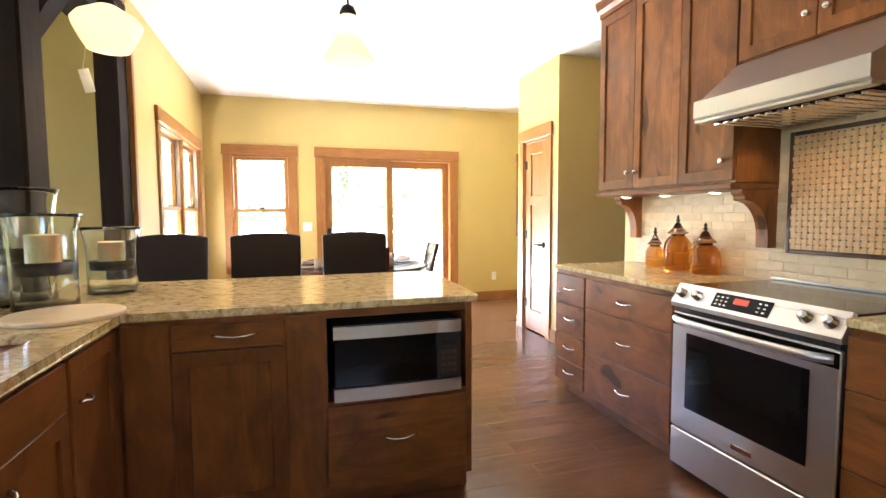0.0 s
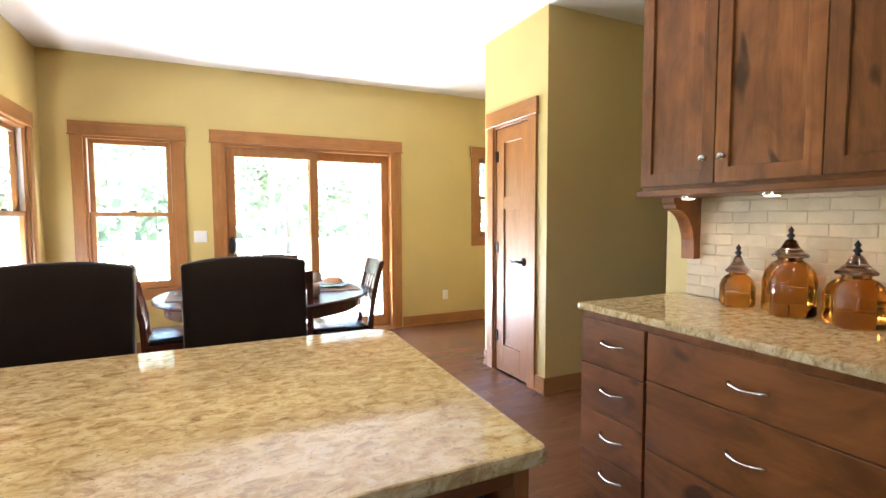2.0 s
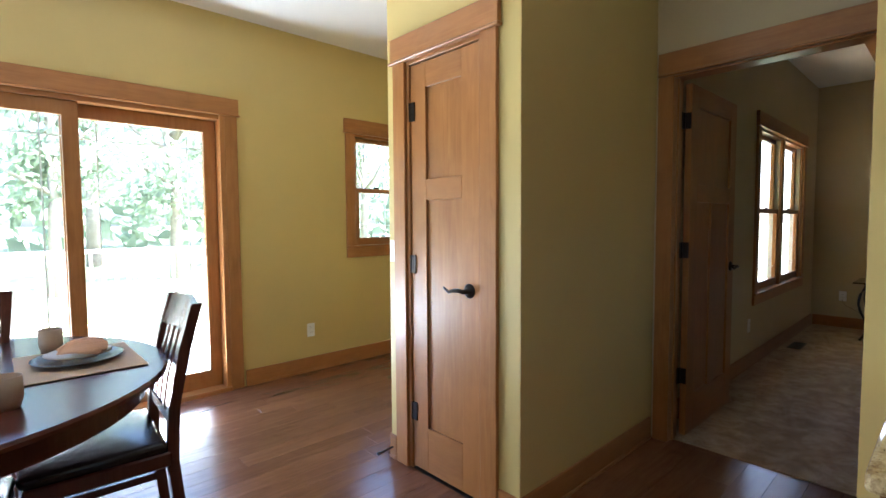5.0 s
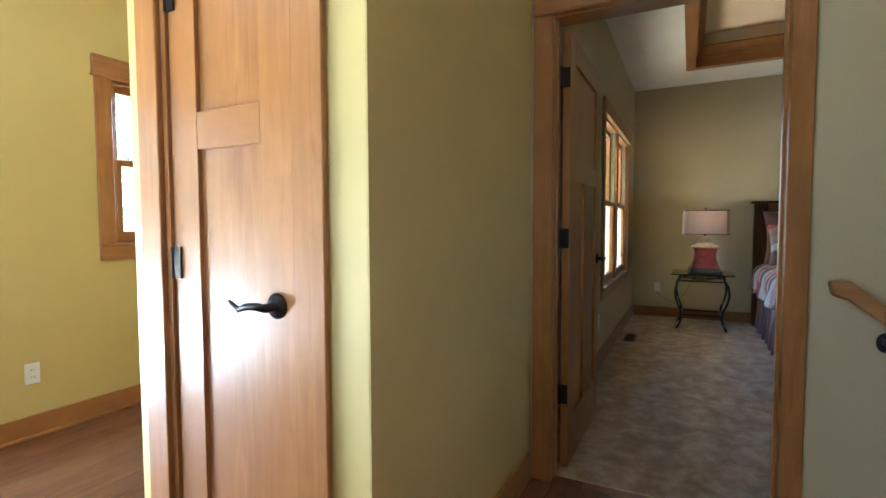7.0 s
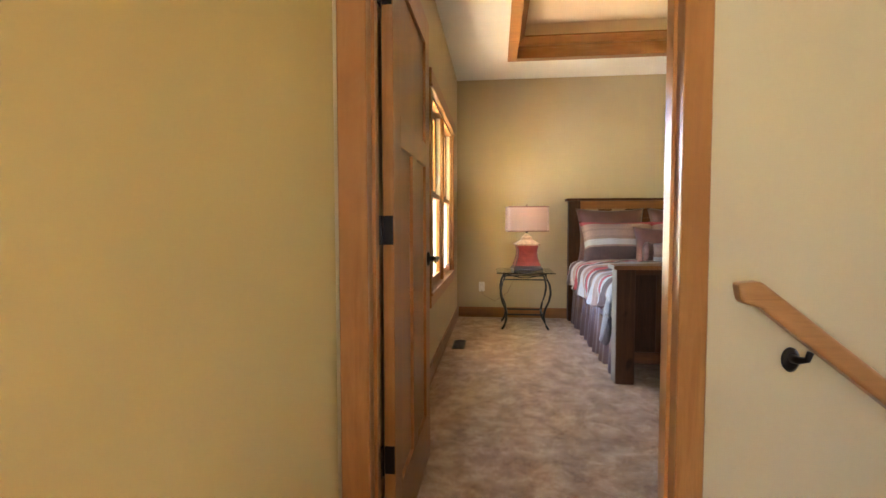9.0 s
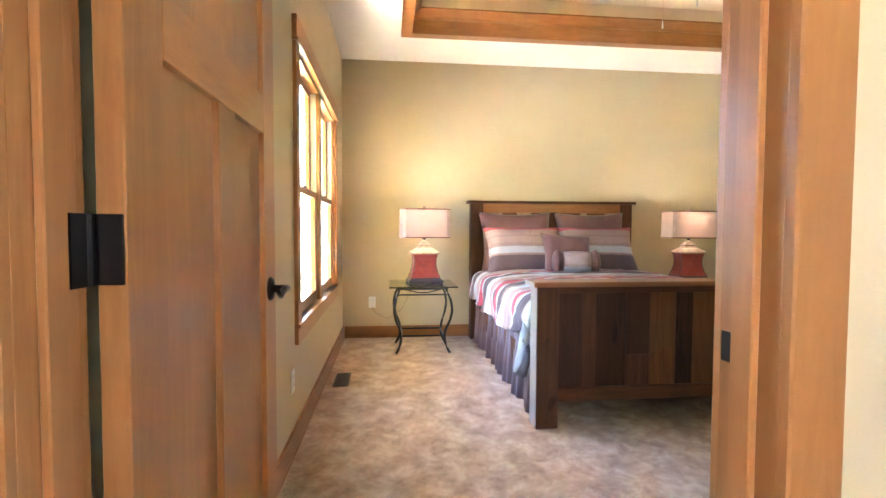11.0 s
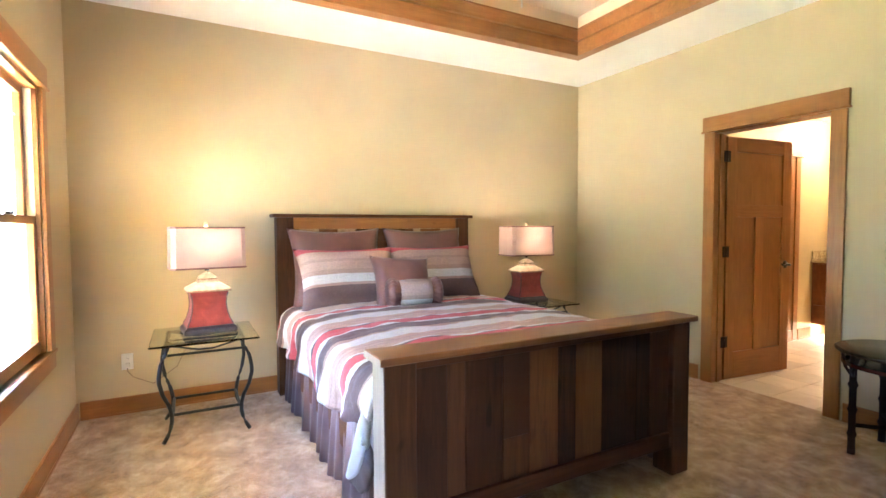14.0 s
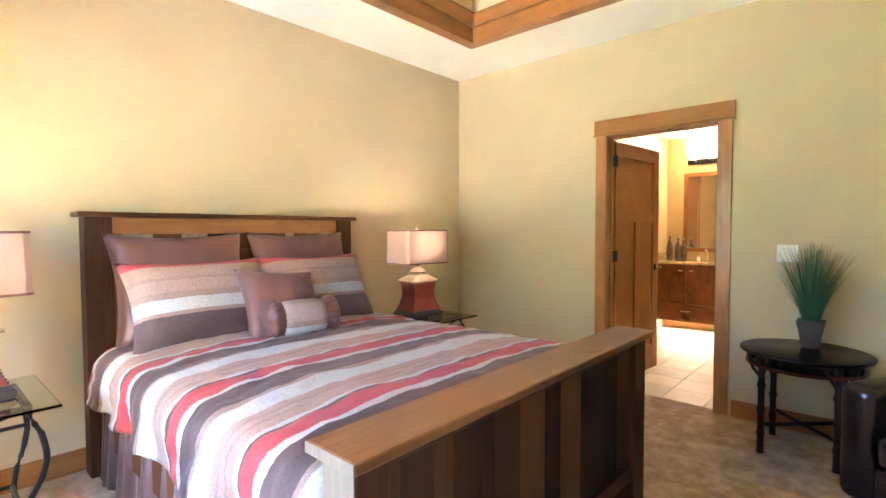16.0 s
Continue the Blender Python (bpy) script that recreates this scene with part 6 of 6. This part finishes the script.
part("pot", lathe([(0.042, 0.6025), (0.055, 0.70), (0.065, 0.742), (0.067, 0.762), (0.057, 0.762), (0.053, 0.742)], 5.46, 0.82, 4, square=1.0), POT, r)
bm = bmesh.new()
rg = random.Random(3)
for i in range(760):
    a, d = rg.uniform(0, 6.283), rg.random() ** 0.7
    hgt, lean = rg.uniform(0.30, 0.50), 0.015 + 0.17 * d ** 1.4
    bx, by = 5.46 + 0.04 * d * math.cos(a), 0.82 + 0.04 * d * math.sin(a)
    wd = rg.uniform(0.0016, 0.003)
    px, py = -math.sin(a) * wd, math.cos(a) * wd
    prev = None
    for k in range(5):
        u = k / 4
        x, y, z = bx + lean * u ** 1.4 * math.cos(a), by + lean * u ** 1.4 * math.sin(a), 0.745 + hgt * u - 0.05 * d * u * u
        t_ = 1 - 0.85 * u
        cur = (bm.verts.new((x - px * t_, y - py * t_, z)), bm.verts.new((x + px * t_, y + py * t_, z)))
        if prev:
            bm.faces.new((prev[0], prev[1], cur[1], cur[0]))
        prev = cur
tagged(part("grass_blades", bm, BLADE, r), "", kind="stuff")
r = thing("club_chair", (0, 0, 0), "dark espresso leather club chair with rounded arms", "armchair")
part("base", box(-0.38, 0.38, -0.36, 0.34, 0.07, 0.27, 0.03, seg=3), CLUB, r, "", True)
part("seat_cushion", box(-0.255, 0.255, -0.40, 0.22, 0.271, 0.43, 0.05, seg=4), CLUB, r, "", True)
for s in (-1, 1):
    part("arm", box(s * 0.26, s * 0.41, -0.39, 0.30, 0.08, 0.61, 0.055, seg=4), CLUB, r, "", True)
part("backrest", box(-0.40, 0.40, 0.20, 0.40, 0.12, 0.80, 0.06, seg=4), CLUB, r, "", True)
for sx in (-0.33, 0.33):
    for sy in (-0.32, 0.30):
        part("foot", lathe([(0.018, 0.0), (0.026, 0.07)], sx, sy, 12), TIMBER, r)
r.matrix_world = pose(4.75, 1.45, 0.006, 0, 0, 148)

# ceiling fan hub with pull chains
r = thing("ceiling_fan", (6.3, 2.85, 3.12), "bronze ceiling fan with white blades and pull chains", "ceiling fan")
part("motor", lathe([(0.07, 3.119), (0.07, 3.09), (0.016, 3.06), (0.016, 2.95), (0.10, 2.93), (0.13, 2.90), (0.13, 2.83), (0.07, 2.79), (0, 2.78)], 6.3, 2.85, 28), BRONZE, r, "", True)
for k in range(5):
    m = Matrix.Translation((6.3, 2.85, 2.835)) @ Matrix.Rotation(radians(11 + 72 * k), 4, "Z") @ Matrix.Rotation(radians(9), 4, "X")
    part("blade", turned(box(0.11, 0.63, -0.06, 0.06, -0.003, 0.003, 0.002), m), WHITE, r, "white fan blade")
part("pull_chain", tube([(6.40, 2.80, 2.81), (6.466, 2.79, 2.76), (6.466, 2.79, 2.487)], 0.0018, 5), CHROME, r)
part("pull_chain", tube([(6.34, 2.74, 2.81), (6.39, 2.60, 2.78), (6.39, 2.60, 2.60)], 0.0018, 5), CHROME, r)
for x, y, z in ((6.466, 2.79, 2.437), (6.39, 2.60, 2.55)):
    part("fob", lathe([(0, z), (0.006, z + 0.008), (0.004, z + 0.03), (0.002, z + 0.05)], x, y, 10), PLASTIC, r, "white pull fob", True)

# ---- bathroom ----
r = thing("vanity", (6.75, -2.25, 0.16), "wall-hung stained alder vanity with two doors over a drawer", "vanity")
part("body", box(6.24, 7.296, -2.497, -2.02, 0.16, 0.868), CAB["z"], r)
for a0, a1, k in ((6.56, 6.92, 6.86), (6.92, 7.28, 6.98)):
    d = front(r, "door", "y", -2.02, 1, a0, a1, 0.385, 0.858, False, "z")
    bar_pull(d, "y", -2.0, 1, k, 0.80, 0.06)
d = front(r, "drawer", "y", -2.02, 1, 6.56, 7.28, 0.17, 0.380, False)
bar_pull(d, "y", -2.0, 1, 6.92, 0.30, 0.13)
front(r, "door", "y", -2.02, 1, 6.25, 6.56, 0.17, 0.858, False, "z")
tagged(part("countertop", box(6.22, 7.297, -2.497, -1.985, 0.869, 0.905, 0.005), GRANITE), "polished beige granite vanity top", "countertop")
tagged(part("side_splash", box(7.282, 7.298, -2.48, -2.0, 0.906, 1.0, 0.003), GRANITE), "granite side splash on the vanity", "splash")
r = thing("bath_mirror", (6.7, -2.49, 1.05), "wood framed bathroom mirror above the vanity", "mirror")
part("glass", box(6.30, 7.04, -2.497, -2.489, 1.06, 1.98), MIRROR, r, "mirror glass")
for a in ((6.25, 6.30, 1.01, 2.03), (7.04, 7.09, 1.01, 2.03)):
    part("frame", box(a[0], a[1], -2.498, -2.475, a[2], a[3], 0.004), TRIM["z"], r)
for a in ((6.30, 7.04, 1.01, 1.06), (6.30, 7.04, 1.98, 2.03)):
    part("frame", box(a[0], a[1], -2.498, -2.475, a[2], a[3], 0.004), TRIM["x"], r)
r = thing("vanity_light", (6.75, -2.45, 2.2), "three-light bathroom vanity fixture, lit", "wall light")
part("backplate", box(6.45, 7.05, -2.499, -2.475, 2.14, 2.20, 0.006), BRONZE, r)
for x in (6.55, 6.75, 6.95):
    part("shade", lathe([(0.035, 2.19), (0.065, 2.22), (0.085, 2.34), (0.081, 2.34), (0.061, 2.22), (0.031, 2.19)], x, -2.39, 20), VANITYGLASS, r, "", True)
    part("bulb", lathe([(0, 2.20), (0.025, 2.22), (0.028, 2.25), (0, 2.28)], x, -2.39, 12), BULB, r, "", True)
    part("arm", tube([(x, -2.475, 2.17), (x, -2.42, 2.165), (x, -2.39, 2.19)], 0.008, 8), BRONZE, r)
lamp("vanity_bulb", "AREA", look((6.75, -2.32, 2.36), (6.75, -1.2, 1.5)), 0.42, WARM, size=0.6, size_y=0.12)
lamp("toe_light", "AREA", look((6.9, -2.2, 0.15), (6.9, -2.1, 0)), 0.15, LAMP, size=0.7, size_y=0.08)
for x, y, h in ((7.20, -2.30, 0.36), (7.12, -2.38, 0.33), (7.04, -2.32, 0.30)):
    r = thing("decorative_bottle", (x, y, 0.905), "tall dark patterned decorative bottle on the vanity", "bottle", "vanity bottles")
    part("body", lathe([(0.03, 0.9055), (0.042, 0.92), (0.045, 1.0), (0.036, 0.905 + h * 0.58), (0.015, 0.905 + h * 0.68), (0.013, 0.905 + h * 0.85), (0.016, 0.905 + h * 0.87)], x, y, 20), BOTTLE, r, "", True)
    part("stopper", lathe([(0.012, 0.905 + h * 0.87), (0.02, 0.905 + h * 0.93), (0.01, 0.905 + h), (0, 0.905 + h)], x, y, 16), VASE, r, "", True)
r = thing("faucet", (6.78, -2.40, 0.905), "brushed nickel bathroom faucet", "faucet")
part("spout", tube([(6.78, -2.40, 0.9055), (6.78, -2.40, 1.02), (6.78, -2.36, 1.05), (6.78, -2.30, 1.03)], 0.011, 10), CHROME, r, "", True)
for x in (6.68, 6.88):
    part("tap", lathe([(0.02, 0.9055), (0.015, 0.94), (0.02, 0.95), (0.012, 0.965)], x, -2.40, 14), CHROME, r, "", True)
root = setting_root("closet_frame", (7.30, -1.33, 0), "honey stained wooden door frame with flat casing", "door frame")
casing(root, "x", 7.30, -1, -1.60, -0.95 - 0.1, 2.05)
part("door_slab", box(7.292, 7.2995, -1.60, -1.05, 0.01, 2.045), TRIM["z"], root)

# ---- outdoors: deck, railing, trees ----
deck = setting_root("deck", (1.5, 9.3, -0.12), "pale wooden deck outside the sliding door, lightened to bounce daylight indoors", "deck")
for i in range(24):
    part("board", box(-2.2, 6.2, 7.78 + i * 0.145, 7.78 + i * 0.145 + 0.138, -0.15, -0.12, 0.003), DECK, deck)
part("frame", box(-2.1, 6.1, 7.80, 11.2, -0.9, -0.151), DECK, deck)
rl = thing("deck_railing", (1.5, 11.2, -0.12), "white painted deck railing with slim balusters", "railing")
for x in (-2.1, -0.5, 1.1, 2.7, 4.3, 5.9):
    part("post", box(x - 0.045, x + 0.045, 11.12, 11.21, -0.12, 0.95, 0.005), RAILWHITE, rl)
part("top_rail", box(-2.15, 5.95, 11.10, 11.23, 0.90, 0.94, 0.005), RAILWHITE, rl)
part("bottom_rail", box(-2.1, 5.9, 11.14, 11.19, -0.02, 0.03), RAILWHITE, rl)
me = None
for i in range(61):
    x = -2.1 + 0.13 * (i + 1)
    if me is None:
        ob = part("baluster", box(-0.016, 0.016, 11.15, 11.182, 0.03, 0.90), RAILWHITE, rl)
        ob.location.x = x
        me = ob.data
    else:
        ob = new("baluster", me)
        ob.parent = rl
        ob.location.x = x


def tree(x, y, h, seed):
    q = random.Random(seed)
    root = thing("tree", (x, y, -0.9), "leafy green deciduous tree in bright sun", "tree", "trees behind the deck")
    bm = tube([(x, y, -0.9), (x + 0.1, y, h * 0.3), (x + q.uniform(-0.3, 0.3), y, h * 0.6), (x, y, h * 0.85)], [0.05 * h * 0.5, 0.04 * h * 0.5, 0.025 * h * 0.5, 0.01 * h], 8)
    for k in range(7):
        a, z = q.uniform(0, 6.28), h * q.uniform(0.3, 0.7)
        tube([(x, y, z), (x + 0.13 * h * math.cos(a), y + 0.13 * h * math.sin(a), z + 0.08 * h), (x + 0.25 * h * math.cos(a), y + 0.25 * h * math.sin(a), z + 0.2 * h)], [0.012 * h, 0.008 * h, 0.003 * h], 6, bm)
    part("trunk", bm, BARK, root, "", True)
    verts, faces = [], []
    clumps = [(q.uniform(0, 6.28), q.uniform(0.05, 0.30) * h, h * q.uniform(0.22, 0.98), h * q.uniform(0.07, 0.14)) for _ in range(34)]
    for a, d, z, rr in clumps:
        d *= math.sqrt(max(0.1, 1 - ((z / h - 0.5) / 0.55) ** 2))
        for _ in range(75):
            p = Vector((q.gauss(0, 1), q.gauss(0, 1), q.gauss(0, 0.8)))
            p = p.normalized() * rr * q.random() ** 0.4 + Vector((x + d * math.cos(a), y + d * math.sin(a), z))
            u = Vector((q.gauss(0, 1), q.gauss(0, 1), q.gauss(0, 1))).normalized() * q.uniform(0.10, 0.2)
            w = u.orthogonal().normalized() * u.length * 0.6
            k = len(verts)
            verts += [p - u, p + w, p + u, p - w]
            faces.append((k, k + 1, k + 2, k + 3))
    me = bpy.data.meshes.new("crown")
    me.from_pydata(verts, [], faces)
    me.materials.append(LEAF)
    ob = new("crown", me)
    ob.parent = root
    ob.location = -Vector((x, y, -0.9))
    ob["kind"] = "stuff"


for i, (x, y, h) in enumerate(((-6, 24, 8), (-1, 27, 10), (2.5, 22, 7), (6.5, 25, 9), (11, 28, 11), (16, 26, 9), (-11, 29, 11), (5, 34, 13), (-4, 36, 14), (13, 37, 14), (20, 34, 12), (-14, 12, 9), (-17, 7, 10), (-13, 3, 8))):
    tree(x, y, h, 40 + i)
verts, faces = [], []
q = random.Random(77)
for i in range(9000):
    x, y = q.uniform(-70, 80), q.uniform(45, 62)
    z = q.random() ** 0.8 * (11 + 3 * math.sin(x * 0.2) + 2 * math.sin(x * 0.53)) - 0.9
    u = Vector((q.gauss(0, 1), q.gauss(0, 0.5), q.gauss(0, 1))).normalized() * q.uniform(0.5, 1.0)
    w = u.orthogonal().normalized() * u.length * 0.7
    p, k = Vector((x, y, z)), len(verts)
    verts += [p - u, p + w, p + u, p - w]
    faces.append((k, k + 1, k + 2, k + 3))
me = bpy.data.meshes.new("far_woods")
me.from_pydata(verts, [], faces)
me.materials.append(LEAF)
tagged(new("far_woods", me), "distant leafy green woods", "woods", "", "stuff")

# ---- floors, tiles and planks ----
setting("subfloor_kitchen", box(-6.45, 2.67, -2.05, 7.59, -0.16, -0.014), DARKGAP, "dark subfloor under the boards", "floor")
bm = box(2.67, 3.985, 3.90, 5.05, -0.16, -0.014)
box(2.67, 4.45, 5.05, 7.59, -0.16, -0.014, bm=bm)
setting("subfloor_hall", bm, DARKGAP, "dark subfloor under the boards", "floor")
floor = setting_root("floor", (1.5, 4.0, -0.014), "dark brown hickory plank floor with a satin finish", "floor")
rest = bmesh.new()
PW, count, meshes = 0.127, 0, {}
rng = random.Random(5)
y, row = -2.05, 0
while y < 7.58:
    y1 = min(y + PW, 7.59)
    ym = (y + y1) / 2
    xa, xb = -0.80 if ym > 4.76 else -6.45, 2.67
    if ym > 3.90:
        xb = 3.985 if ym < 5.05 else 2.70
    if ym > 5.91:
        xb = 4.45
    x = xa - rng.random() * 0.9
    while x < xb:
        n = rng.choice((0.62, 0.81, 1.03, 1.24, 1.52))
        p, q = max(x, xa), min(x + n, xb)
        x += n
        if q - p < 0.02:
            continue
        near = p > -0.9 and q > 0.0 and ym > 2.9
        if near and count < 300:
            key = (round(q - p, 3), round(y1 - y, 3))
            if key not in meshes:
                b = box(0, q - p - 0.0008, 0, y1 - y - 0.0008, -0.014, 0, 0.0010)
                me = bpy.data.meshes.new("plank")
                b.to_mesh(me), b.free()
                me.materials.append(PLANK)
                meshes[key] = me
            ob = new("plank", meshes[key])
            ob.parent = floor
            ob.location = Vector((p, y, 0)) - floor.location
            count += 1
        else:
            a = [rest.verts.new(c) for c in ((p, y, 0), (q - 0.0008, y, 0), (q - 0.0008, y1 - 0.0008, 0), (p, y1 - 0.0008, 0))]
            rest.faces.new(a)
    y, row = y1, row + 1
tagged(part("far_planks", rest, PLANK, floor), kind="stuff")
setting("carpet", box(3.985, 8.37, 0.52, 5.05, -0.10, 0.006), CARPET, "mottled beige cut-pile carpet", "carpet")
setting("bath_subfloor", box(5.20, 7.30, -2.50, 0.52, -0.16, -0.006), TILEJOINT, "grouted bathroom floor", "floor")
bath = setting_root("bath_floor", (6.2, -1.0, -0.006), "warm beige stone tile bathroom floor", "floor")
b = box(0, 0.297, 0, 0.297, -0.006, 0.004, 0.002)
tile = bpy.data.meshes.new("tile")
b.to_mesh(tile), b.free()
tile.materials.append(BATHTILE)
for i in range(7):
    for j in range(10):
        ob = new("tile", tile)
        ob.parent = bath
        ob.location = Vector((5.2 + i * 0.3, -2.48 + j * 0.3, 0)) - bath.location

# stone splashback, brick bond, round the mosaic panel
splash = setting_root("backsplash", (2.67, 2.6, 0.92), "tumbled cream stone subway tile backsplash", "backsplash")
part("grout_bed", box(2.6582, 2.67, 0.2, 3.87, 0.916, 2.10), TILEJOINT, splash)
meshes, th, tw, row, z = {}, 0.0505, 0.1515, 0, 0.9165
while z < 2.08:
    y = 3.87 + (tw / 2 if row % 2 else 0)
    while y > 0.25:
        a, b2 = max(y - tw, 0.2), min(y, 3.87)
        y -= tw
        if b2 - a < 0.02 or (z > 1.40 and (a > 2.76 or b2 < 2.04)) or (a > 2.10 and b2 < 2.72 and 1.07 < z + th / 2 < 1.66):
            continue
        if 1.07 < z + th / 2 < 1.66:
            if a < 2.72 <= b2:
                a = 2.72
            elif a <= 2.10 < b2:
                b2 = 2.10
        if b2 - a < 0.015:
            continue
        key = round(b2 - a, 3)
        if key not in meshes:
            bb = box(-0.012, 0, 0, b2 - a - 0.0022, 0, th - 0.0022, 0.002)
            me = bpy.data.meshes.new("tile")
            bb.to_mesh(me), bb.free()
            me.materials.append(TRAVERTINE)
            meshes[key] = me
        ob = new("tile", meshes[key])
        ob.parent = splash
        ob.location = Vector((2.668 + rng.uniform(-0.0008, 0.0008), a, z)) - splash.location
    z += th
    row += 1
mosaic = part("mosaic_panel", box(2.650, 2.664, 2.12, 2.70, 1.085, 1.645), GROUT, splash, "woven amber mosaic panel")
for a in ((2.10, 2.12, 1.065, 1.665), (2.70, 2.72, 1.065, 1.665), (2.12, 2.70, 1.065, 1.085), (2.12, 2.70, 1.645, 1.665)):
    part("pencil_border", box(2.644, 2.666, *a, 0.004), PENCIL, mosaic, "dark pencil tile border")
light_bits, dots = bmesh.new(), bmesh.new()
n = 0.029
for i in range(20):
    for j in range(19):
        yy, zz = 2.122 + i * n, 1.087 + j * n
        if (i + j) % 2:
            box(2.645, 2.651, yy, yy + n - 0.009, zz, zz + n - 0.002, bm=light_bits)
        else:
            box(2.645, 2.651, yy, yy + n - 0.002, zz, zz + n - 0.009, bm=light_bits)
        box(2.646, 2.6515, yy + n - 0.0078, yy + n - 0.0015, zz + n - 0.0078, zz + n - 0.0015, bm=dots)
tagged(part("woven_bits", light_bits, MOSAIC, mosaic), kind="stuff")
tagged(part("dark_dots", dots, MOSAICDARK, mosaic), kind="stuff")
